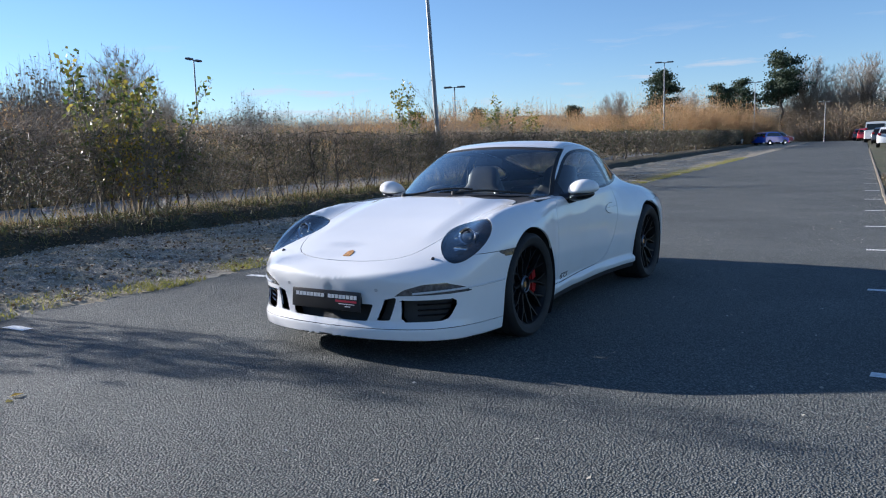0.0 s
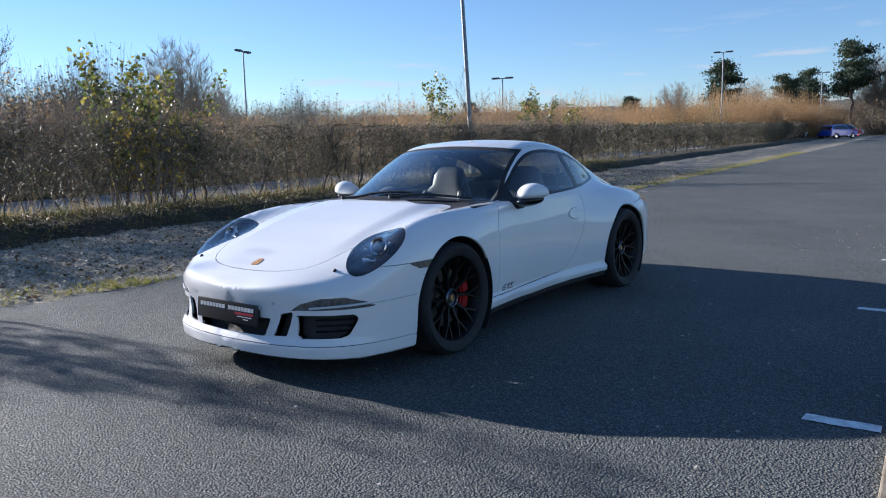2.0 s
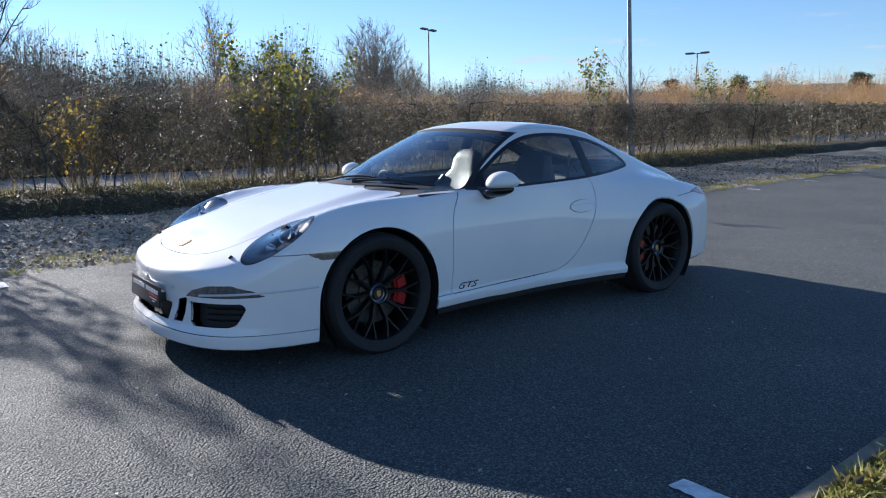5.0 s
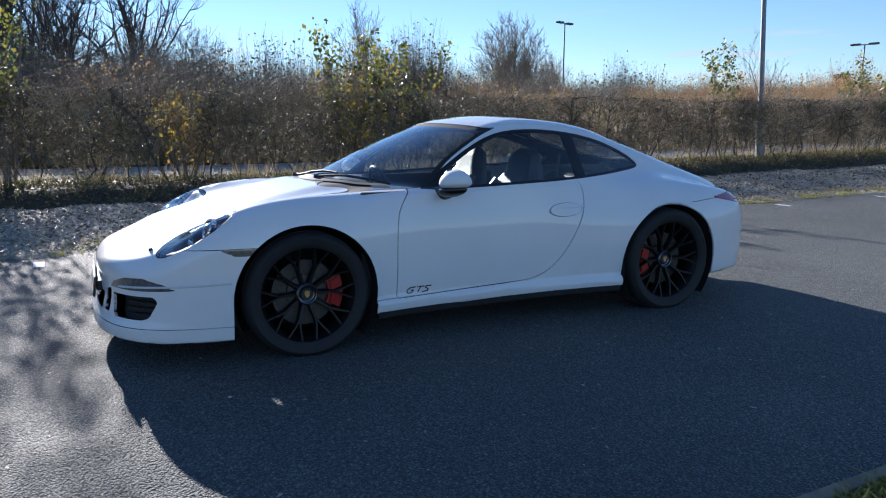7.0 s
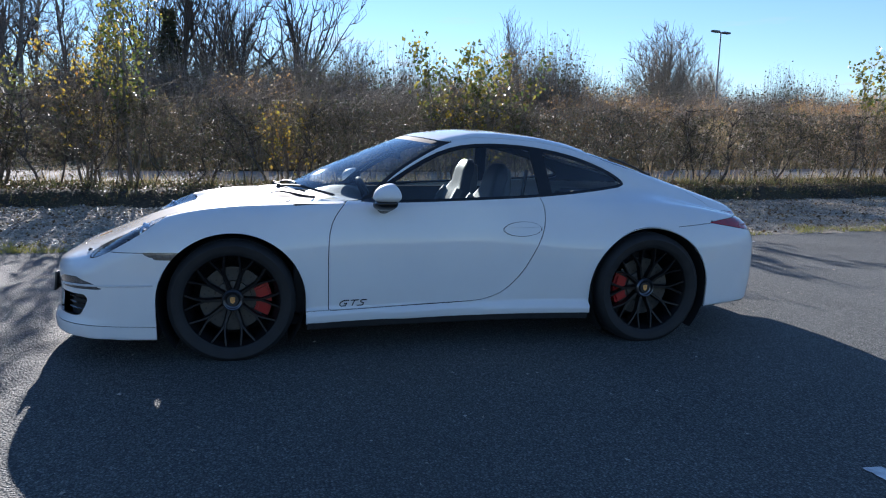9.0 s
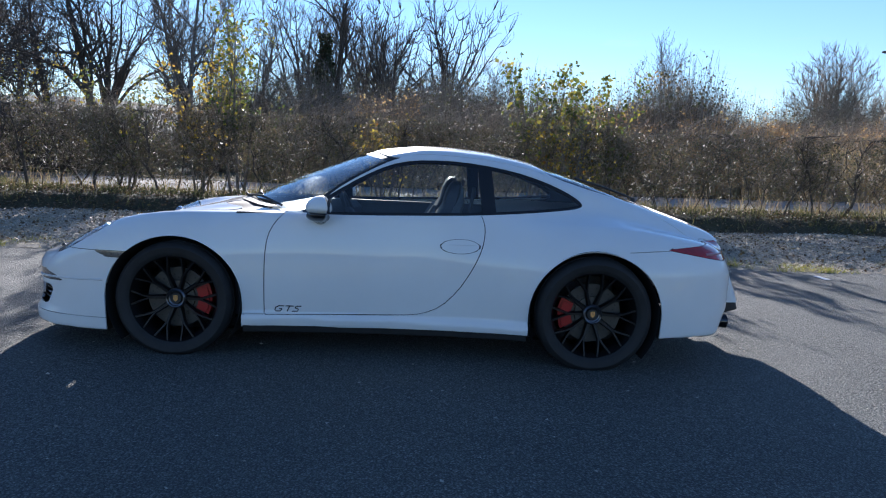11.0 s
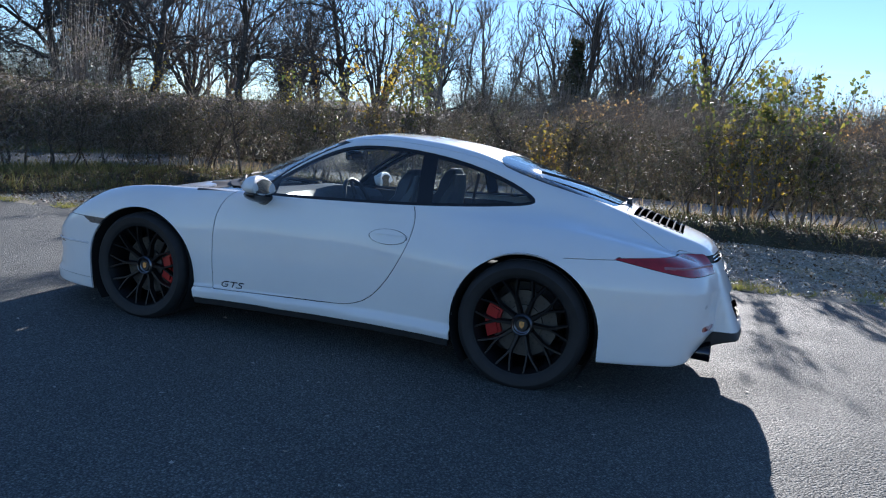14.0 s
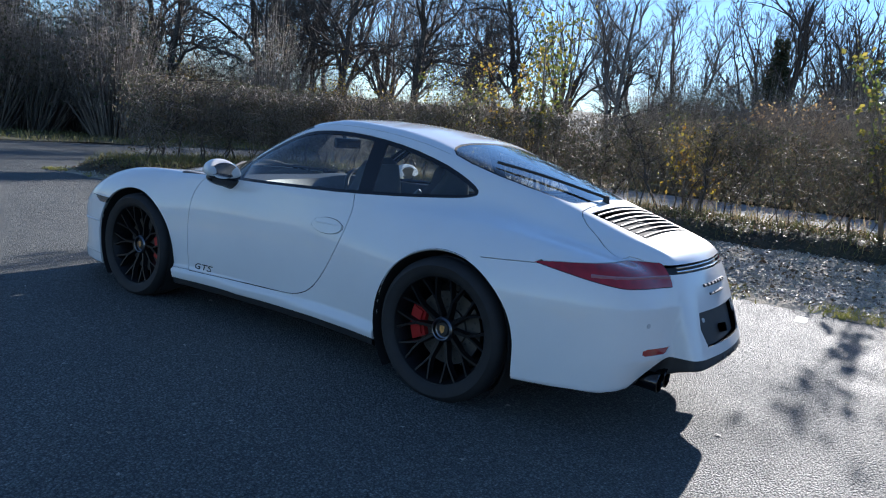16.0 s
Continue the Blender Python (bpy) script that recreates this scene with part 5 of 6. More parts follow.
BARK = simple("grey_brown_bark", (0.2, 0.17, 0.14), 0.9, vary=0.4, scale=10, bump=0.6)
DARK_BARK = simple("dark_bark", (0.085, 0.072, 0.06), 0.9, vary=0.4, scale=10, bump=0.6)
TWIG = island_mat("twigs", [(0.09, 0.075, 0.063), (0.22, 0.185, 0.15), (0.40, 0.345, 0.285), (0.15, 0.125, 0.105)], 0.6, 0.2)
RED_TWIG = island_mat("ruddy_twigs", [(0.42, 0.24, 0.12), (0.55, 0.36, 0.19), (0.62, 0.45, 0.26), (0.38, 0.25, 0.14)], 0.75, 0.4)
PALE_TWIG = island_mat("pale_twigs", [(0.3, 0.25, 0.19), (0.42, 0.35, 0.27), (0.24, 0.19, 0.15)], 0.75, 0.2)
HEDGE_LEAF = island_mat("hedge_leaves", [(0.07, 0.088, 0.042), (0.13, 0.122, 0.065), (0.22, 0.16, 0.10), (0.095, 0.105, 0.055), (0.17, 0.14, 0.09)], 0.6, 0.3)
GREEN_LEAF = island_mat("green_yellow_leaves", [(0.08, 0.115, 0.03), (0.13, 0.16, 0.04), (0.2, 0.2, 0.045), (0.36, 0.29, 0.05), (0.07, 0.10, 0.03), (0.11, 0.14, 0.04)], 0.4, 0.5)
YELLOW_LEAF = island_mat("yellow_leaves", [(0.4, 0.31, 0.05), (0.5, 0.34, 0.05), (0.3, 0.28, 0.05), (0.38, 0.18, 0.04)], 0.5, 0.6)
RUST_LEAF = island_mat("rust_leaves", [(0.46, 0.25, 0.10), (0.58, 0.38, 0.15), (0.42, 0.27, 0.12), (0.52, 0.42, 0.18)], 0.6, 0.55)
WOOD_LEAF = island_mat("winter_wood_leaves", [(0.26, 0.2, 0.13), (0.36, 0.27, 0.17), (0.2, 0.165, 0.1), (0.38, 0.27, 0.15)], 0.7, 0.45)
STRAW = island_mat("straw_grass", [(0.36, 0.27, 0.15), (0.48, 0.37, 0.21), (0.28, 0.2, 0.11), (0.32, 0.29, 0.13)], 0.7, 0.4)
PINE_LEAF = island_mat("pine_needles", [(0.025, 0.045, 0.022), (0.04, 0.065, 0.03), (0.05, 0.075, 0.04)], 0.6, 0.2)
IVY_LEAF = island_mat("ivy_leaves", [(0.04, 0.055, 0.025), (0.06, 0.07, 0.03), (0.08, 0.085, 0.045), (0.1, 0.08, 0.05)], 0.6, 0.3)
GRASS = island_mat("verge_grass", [(0.10, 0.12, 0.03), (0.17, 0.16, 0.05), (0.26, 0.22, 0.09), (0.08, 0.10, 0.03)], 0.6, 0.35)
MOSS = island_mat("yellow_moss", [(0.34, 0.32, 0.07), (0.26, 0.27, 0.06), (0.42, 0.37, 0.13), (0.2, 0.2, 0.05)], 0.7, 0.4)
LITTER = island_mat("fallen_leaves", [(0.10, 0.06, 0.03), (0.16, 0.10, 0.05), (0.22, 0.15, 0.07), (0.07, 0.05, 0.035), (0.3, 0.22, 0.08)], 0.55, 0.15)
PEBBLE = island_mat("pebbles", [(0.24, 0.21, 0.17), (0.38, 0.345, 0.28), (0.54, 0.5, 0.42), (0.15, 0.135, 0.11)], 0.42, 0)
SPECK = island_mat("pale_specks", [(0.5, 0.48, 0.42), (0.35, 0.3, 0.22), (0.6, 0.58, 0.54)], 0.7, 0)


def stuff(name, vf, mat, label, category, parent=None):
    ob = raw(name, vf[0], vf[1], mat, parent)
    return tagged(ob, label, category if parent is None else "", kind="stuff")


# ---- the clipped hedge ----
def hedge(x0, x1, per_m, twigs, leaf_n, thick, leaf, seed, label):
    rng = np.random.default_rng(seed)
    ob = thing("hedge", label, "hedge")
    n = int((x1 - x0) * per_m)
    x = np.linspace(x0, x1, n) + rng.uniform(-0.12, 0.12, n)
    y = 9.1 + rng.choice([-0.22, 0.16], n) + rng.normal(size=n) * 0.07
    g = land(x, y) + bank(x, y) - 0.03
    A, B, R0, R1 = [], [], [], []
    p = np.stack([x, y, g], 1)
    d = np.stack([rng.normal(size=n) * 0.26, rng.normal(size=n) * 0.12, np.ones(n)], 1)
    r = (0.008 + 0.027 * rng.random(n) ** 3) * thick
    h = 1.52 + 0.05 * wave(x, y, 2.5)
    for k in range(6):
        q = p + d * (h / 6)[:, None] + rng.normal(size=(n, 3)) * (0.075, 0.06, 0)
        A.append(p); B.append(q); R0.append(r * (1 - 0.12 * k)); R1.append(r * (1 - 0.12 * (k + 1)))
        if k:
            for s in range(3):
                e = q + rng.normal(size=(n, 3)) * (0.22, 0.22, 0.06) + (0, 0, 0.22)
                e[:, 2] = np.minimum(e[:, 2], g + h + 0.06)
                A.append(q); B.append(e); R0.append(r * 0.42); R1.append(r * 0.2)
        p = q
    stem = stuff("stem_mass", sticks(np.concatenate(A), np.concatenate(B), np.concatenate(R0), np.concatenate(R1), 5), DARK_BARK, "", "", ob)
    m = int((x1 - x0) * twigs)
    tx = rng.uniform(x0, x1, 3 * m)
    v = rng.beta(1.55, 1.2, 3 * m)
    side = rng.uniform(-1, 1, 3 * m)
    lump = wave(tx, 1.7 * v + 5 * side, 0.30, 1) + 0.6 * wave(tx, v, 0.9, 4)
    pick = np.argsort(-(lump + 0.55 * rng.normal(size=3 * m)))[:m]
    tx, v, side = tx[pick], v[pick], side[pick]
    ty = 9.1 + side * (0.36 + 0.12 * v) + 0.06 * wave(tx, v * 3, 0.7)
    top = 1.52 + 0.05 * wave(tx, ty, 2.5)
    gap = 0.23 + 0.17 * wave(tx, 0 * tx, 0.8, 2)
    z = land(tx, ty) + bank(tx, ty) + gap + v * (top - gap)
    a = np.stack([tx, ty, z], 1)
    b = a + rng.normal(size=(m, 3)) * (0.12, 0.12, 0.13) * thick ** 0.5
    b[:, 2] = np.minimum(b[:, 2], land(tx, ty) + bank(tx, ty) + top + 0.10 * rng.random(m) ** 3)
    stuff("twig_mass", sticks(a, b, 0.0052 * thick, 0.0026 * thick), TWIG, "", "", ob)
    m = int((x1 - x0) * leaf_n)
    pick = rng.integers(0, len(b), m)
    stuff("leafage", leaves(b[pick] + rng.normal(size=(m, 3)) * 0.03, leaf, rng), HEDGE_LEAF, "", "", ob)
    return ob


hedge(BANK_END, 24, 5.0, 800, 2000, 1.0, 0.047, 3, "clipped hedge with bare stems, brown twigs and dark leaves")
corner = hedge(-5.2, 0.0, 5.0, 800, 2000, 1.0, 0.047, 5, "clipped hedge with bare stems turning the corner of the road")
corner.matrix_world = Matrix.Translation((0.8, 9.3, 0)) @ Matrix.Rotation(math.pi / 2, 4, "Z")
hedge(24, 84, 1.6, 200, 420, 1.7, 0.11, 4, "clipped brown hedge with bare stems running on up the road")

# unclipped shoots arching out of the hedge top
def shoots(x0, x1, n, reach, seed):
    rng = np.random.default_rng(seed)
    x = rng.uniform(x0, x1, n)
    x = x[wave(x, 0 * x, 1.6, 6) + rng.normal(size=len(x)) * 0.4 > -0.3]
    n = len(x)
    y = 9.1 + rng.uniform(-0.4, 0.4, n)
    p = np.stack([x, y, land(x, y) + bank(x, y) + 1.3 + 0.2 * rng.random(n)], 1)
    lean = rng.normal(size=(n, 2)) * 0.7 + (0.3, 0)
    size = np.minimum(reach * rng.gamma(3.0, 0.33, n), 0.62)
    A, B = [], []
    for k in range(5):
        f = (k + 1) / 5
        q = p + np.stack([lean[:, 0] * size * f * 0.45, lean[:, 1] * size * 0.2, size * (0.30 - 0.27 * f * f)], 1)
        A.append(p); B.append(q)
        p = q
    r = np.tile(0.0042, n)
    return sticks(np.concatenate(A), np.concatenate(B), np.concatenate([r * (1 - 0.13 * k) for k in range(5)]), np.concatenate([r * (0.87 - 0.13 * k) for k in range(5)]))


stuff("hedge_shoots", shoots(-8.0, 26, 4200, 0.36, 12), PALE_TWIG, "pale unclipped shoots arching over the hedge top", "twigs")

# growth round the feet of the hedge: ivy, grass and dead leaves on the bank
rng = np.random.default_rng(11)


def on_bank(m, x0, x1, y0, y1):
    x, y = rng.uniform(x0, x1, m), rng.uniform(y0, y1, m)
    return np.stack([x, y, land(x, y) + bank(x, y)], 1)


def blades(c, h, rng, w=0.004, lean=0.35):
    """Grass blades: thin bent triangles."""
    c = np.asarray(c, float)
    m = len(c)
    hh = np.broadcast_to(h, m)[:, None] * rng.uniform(0.5, 1.3, (m, 1))
    d = rng.normal(size=(m, 3)) * (lean, lean, 0) + (0, 0, 1)
    a = rng.uniform(0, 2 * math.pi, m)
    u = np.stack([np.cos(a), np.sin(a), 0 * a], 1) * w
    mid = c + d * hh * 0.55
    tip = mid + (d + rng.normal(size=(m, 3)) * (lean, lean, 0.05)) * hh * 0.45
    v = np.stack([c - u, c + u, mid + u * 0.7, tip, mid - u * 0.7], 1).reshape(-1, 3)
    base = np.arange(m)[:, None] * 5
    return v, np.concatenate([base + np.array([0, 1, 2]), base + np.array([0, 2, 4]), base + np.array([4, 2, 3])])


stuff("bank_ivy", leaves(on_bank(15000, BANK_END, 24, 7.45, 9.3) + rng.random((15000, 1)) * (0, 0, 0.07), 0.036, rng, -0.2), IVY_LEAF, "dark ivy and weeds on the hedge bank", "ivy")
tufts = on_bank(15000, BANK_END, 26, 7.5, 10.4)
tufts = tufts[wave(tufts[:, 0], tufts[:, 1], 0.5, 7) + 0.35 * rng.normal(size=len(tufts)) > 0.0]
stuff("bank_grass", blades(tufts, 0.17, rng, 0.005, 0.5), GRASS, "rough grass on the hedge bank", "grass")
tufts = on_bank(9000, BANK_END, 26, 8.3, 10.4)
tufts = tufts[wave(tufts[:, 0], tufts[:, 1], 0.6, 2) + 0.35 * rng.normal(size=len(tufts)) > 0.25]
stuff("bank_grass", blades(tufts, 0.36, rng, 0.004, 0.3), STRAW, "dead straw-coloured grass among the hedge stems", "grass")
stuff("bank_litter", leaves(on_bank(24000, BANK_END, 24, 7.3, 10.4) + (0, 0, 0.02), 0.055, rng, 0.0, 0.35), LITTER, "dead brown leaves on the hedge bank", "leaves")

stuff("bank_grass", blades(on_bank(4200, -9.2, -7.0, 3.6, 7.6), 0.15, rng, 0.005), GRASS, "rough grass on the bank at the corner", "grass")
stuff("bank_litter", leaves(on_bank(3500, -9.2, -7.0, 3.5, 7.6) + (0, 0, 0.02), 0.055, rng, 0.0, 0.35), LITTER, "dead brown leaves on the bank at the corner", "leaves")
stuff("west_grass", blades(on_bank(12000, -34, -16, 3.3, 18), 0.16, rng, 0.012), GRASS, "rough green grass beyond the side road", "grass")

# verge: pebbles, litter, tufts along the tarmac edge
m = 62000
x, y = rng.uniform(-9.2, 14, m), rng.uniform(3.2, 7.6, m)
c = np.stack([x, y, land(x, y) + 0.02 + 0.018 * wave(x, y, 0.35) + 0.025 * wave(x, y, 1.4, 5)], 1)
s = rng.gamma(2.0, 0.0036, m)[:, None] + 0.0035
octa = np.array([(1, 0, 0), (0, 1, 0), (-1, 0, 0), (0, -1, 0), (0, 0, 0.7), (0, 0, -0.7)])
v = (c[:, None, :] + octa[None] * s[:, None] * rng.uniform(0.6, 1.2, (m, 6, 1))).reshape(-1, 3)
f = np.concatenate([np.arange(m)[:, None] * 6 + np.array(q) for q in ((0, 1, 4), (1, 2, 4), (2, 3, 4), (3, 0, 4), (1, 0, 5), (2, 1, 5), (3, 2, 5), (0, 3, 5))])
stuff("verge_pebbles", (v, f), PEBBLE, "loose grey gravel on the verge", "gravel")
m = 9000
x, y = rng.uniform(-9.2, 22, m), 3.15 + 4.5 * rng.beta(1.1, 1.3, m)
stuff("verge_litter", leaves(np.stack([x, y, land(x, y) + 0.035], 1), 0.05, rng, 0.0, 0.35), LITTER, "fallen leaves on the gravel verge", "leaves")
m = 44000
x = rng.uniform(-9.2, 40, m)
y = 3.06 + np.abs(rng.normal(size=m)) * 0.34 + 0.10 * wave(x, 0 * x, 0.8)
keep = (wave(x, y, 0.55, 4) + 0.3 * rng.normal(size=m) > 0.22)
stuff("edge_grass", blades(np.stack([x, y, land(x, y)], 1)[keep], 0.05, rng, 0.006, 0.7), MOSS, "moss and short yellow grass along the tarmac edge", "grass")
m = 26000
x, y = rng.uniform(-4, 9, m), -3.125 - np.abs(rng.normal(size=m)) * 1.2
stuff("right_grass", blades(np.stack([x, y, land(x, y) + 0.01], 1), 0.055, rng, 0.006, 0.6), MOSS, "mossy grass beside the kerb", "grass")
m = 26000
x, y = rng.uniform(-3.5, 3, m), -3.12 - np.abs(rng.normal(size=m)) * 0.3
stuff("right_grass", blades(np.stack([x, y, land(x, y) + 0.005], 1), 0.035, rng, 0.008, 0.9), MOSS, "dense yellow-green moss along the kerb", "grass")
m = 4000
x, y = rng.uniform(-4, 20, m), -3.15 - np.abs(rng.normal(size=m)) * 0.8
stuff("right_litter", leaves(np.stack([x, y, land(x, y) + 0.045], 1), 0.05, rng, 0.0, 0.35), LITTER, "fallen leaves beside the kerb", "leaves")
m = 2600
x = rng.uniform(-6, 60, m)
y = rng.choice([-1, 1], m) * 0.3 + rng.normal(size=m) * 1.3
y = np.clip(np.where(rng.random(m) < 0.6, -2.2 + rng.normal(size=m) * 0.9, y), -3.0, 3.0)
keep = (x >= 3) | (rng.random(m) < 0.35)
stuff("road_specks", leaves(np.stack([x, y, land(x, y) + 0.006], 1)[keep], 0.023, rng, 0.0, 0.12), SPECK, "pale leaf scraps scattered on the tarmac", "leaves")

# kerb stones, each its own piece
kerb = tagged(new("kerb"), "weathered concrete kerb, nearly flush with the tarmac", "kerb", kind="structure")
bm = put_box(bmesh.new(), -0.447, 0.447, -0.028, 0.028, -0.12, 0.03, 0.008)
me = bpy.data.meshes.new("kerb_stone")
bm.to_mesh(me)
bm.free()
me.materials.append(KERB_STONE)
for k in range(70):
    x = -8 + 0.9 * k
    o = new("kerb_stone", me)
    o.parent = kerb
    o.matrix_local = pose(x, -3.09 + rng.normal() * 0.004, float(land(x, -3.1)) + rng.normal() * 0.004, 0, -0.019 * 57 * (x > 6), rng.normal() * 0.4)
# short white bay marks by the kerb
def bay_mark(x, y0, y1, k):
    bm = bmesh.new()
    n = 14
    top = []
    for i in range(n):
        f = i / (n - 1)
        y = y0 + (y1 - y0) * f
        j = 0.003 * math.sin(9 * f + k)
        z = float(land(x, y)) + 0.004
        top.append((bm.verts.new((x - 0.043 + j + 0.004 * math.sin(40 * f), y, z)), bm.verts.new((x + 0.043 + j, y + 0.01 * math.sin(5 * f), z))))
    for p, q in zip(top, top[1:]):
        bm.faces.new((p[0], p[1], q[1], q[0]))
    tagged(part("bay_mark", bm, PAINT_LINE), "worn white bay mark painted on tarmac", "road marking", "bay marks beside the road", "structure")


for k in range(-2, 22):
    bay_mark(-1.24 + 2.46 * k, -3.03, -2.73, k)
for k in range(-1, 8):
    bay_mark(-2.42 + 2.46 * k, 2.56, 2.82, k + 40)
# one orange leaf on the tarmac
v, f = leaves(np.array([(-3.58, 0.97, 0.012), (-3.56, 0.99, 0.014)]), 0.085, np.random.default_rng(2), -0.02, 0.02)
tagged(raw("fallen_leaf", v, f, YELLOW_LEAF), "curled orange leaf lying on the tarmac", "leaf")


# ---- saplings and trees ----
def tree(name, label, at, seed, height, r, levels, spread, upright, kids, bark, leaf=None, leaf_n=0, size=0.06, lean=(0, 0), first=0.25, bend=0.18, sides=5, stems=1, group="", shrink=0.62, jitter=0.06, min_r=0.0022, fan=0.22):
    rng = np.random.default_rng(seed)
    ob = thing(name, label, "tree", group, at=(at[0], at[1], float(land(at[0], at[1])) + float(bank(at[0], at[1])) - 0.03))
    parts = []
    for k in range(stems):
        a = 2 * math.pi * k / max(stems, 1) + rng.random()
        off = (0.0, 0.0) if stems == 1 else (0.12 * math.cos(a), 0.12 * math.sin(a))
        ln = lean if stems == 1 else (lean[0] + fan * math.cos(a), lean[1] + fan * math.sin(a))
        parts.append(grow(rng, (off[0], off[1], 0), height * rng.uniform(0.8, 1.05), r, levels, spread, upright, kids, ln, first, bend, shrink))
    A, B, R0, R1, tips = (np.concatenate([p[i] for p in parts]) for i in range(5))
    thick = R0 > 0.012 * (r / 0.05) ** 0.3
    stuff("trunk", sticks(A[thick], B[thick], R0[thick], np.maximum(R1[thick], 0.002), 7), bark, "", "", ob)
    if (~thick).any():
        stuff("branchwork", sticks(A[~thick], B[~thick], np.maximum(R0[~thick], min_r), np.maximum(R1[~thick], min_r * 0.7), 3), bark, "", "", ob)
    if leaf and leaf_n:
        pick = rng.integers(0, len(tips), leaf_n)
        stuff("crown", leaves(tips[pick] + rng.normal(size=(leaf_n, 3)) * jitter, size, rng), leaf, "", "", ob)
    return ob


SAP = "leafy saplings grown up through the hedge"
# saplings standing out of the hedge
tree("sapling", "slender sapling with green and yellow leaves rising from the hedge", (2.45, 9.45), 21, 2.35, 0.022, 2, 0.4, 0.9, (2, 2), BARK, GREEN_LEAF, 680, 0.1, stems=5, group=SAP, first=0.1, shrink=0.30, fan=0.10)
tree("sapling", "slender sapling with green and yellow leaves rising from the hedge", (3.05, 9.5), 22, 2.4, 0.02, 2, 0.4, 0.9, (2, 2), BARK, GREEN_LEAF, 600, 0.1, stems=4, group=SAP, first=0.1, shrink=0.30, fan=0.10)
tree("sapling", "slender sapling with green and yellow leaves rising from the hedge", (3.65, 9.4), 36, 2.15, 0.02, 2, 0.4, 0.9, (2, 2), BARK, GREEN_LEAF, 520, 0.1, stems=4, group=SAP, first=0.1, shrink=0.32, fan=0.12)
tree("sapling", "thin sapling with sparse pale green leaves", (13.5, 10.3), 23, 2.6, 0.02, 2, 0.4, 1.0, (2, 2), BARK, GREEN_LEAF, 520, 0.10, stems=4, group=SAP, first=0.4, shrink=0.34)
tree("sapling", "thin sapling with sparse pale green leaves", (19.2, 10.2), 24, 2.4, 0.02, 2, 0.4, 1.0, (2, 2), BARK, GREEN_LEAF, 520, 0.10, stems=4, group=SAP, first=0.4, shrink=0.34)
tree("sapling", "thin sapling with sparse pale green leaves", (22.5, 10.4), 25, 2.3, 0.02, 2, 0.4, 1.0, (2, 2), BARK, GREEN_LEAF, 420, 0.10, stems=3, group=SAP, first=0.4, shrink=0.34)
tree("sapling", "leafless sapling beside the lamp column", (14.6, 9.8), 26, 2.6, 0.02, 3, 0.4, 1.0, (2, 2), BARK, stems=2, group=SAP, first=0.3, shrink=0.42)
tree("field_maple", "tall hedge shrub with yellow and green autumn leaves", (-3.4, 9.2), 27, 3.2, 0.03, 3, 0.40, 0.9, (1, 2, 1), BARK, GREEN_LEAF, 950, 0.08, stems=4, first=0.2, shrink=0.36, jitter=0.12, lean=(-0.05, 0), fan=0.15)
tree("field_maple", "tall hedge shrub with yellow autumn leaves", (-4.1, 9.25), 28, 2.2, 0.026, 3, 0.42, 0.9, (1, 2, 1), BARK, YELLOW_LEAF, 520, 0.075, stems=4, first=0.1, shrink=0.38, jitter=0.1, fan=0.14)
tree("field_maple", "hedge shrub with green and yellow autumn leaves", (-5.6, 9.4), 29, 1.9, 0.026, 3, 0.42, 0.9, (1, 2, 1), BARK, GREEN_LEAF, 520, 0.075, stems=4, first=0.1, shrink=0.40, jitter=0.12)
tree("field_maple", "low hedge shrub with yellow and green autumn leaves", (-0.6, 9.4), 30, 1.35, 0.022, 3, 0.45, 0.8, (2, 2, 1), BARK, YELLOW_LEAF, 500, 0.075, stems=5, first=0.05, shrink=0.42, jitter=0.12)
tree("field_maple", "low hedge shrub with yellow and olive leaves", (2.9, 9.0), 44, 1.45, 0.02, 3, 0.45, 0.8, (2, 2, 1), BARK, YELLOW_LEAF, 420, 0.075, stems=6, first=0.05, shrink=0.42, jitter=0.12)
# bare trees beyond the far car park
TREES = "bare winter trees behind the hedge"


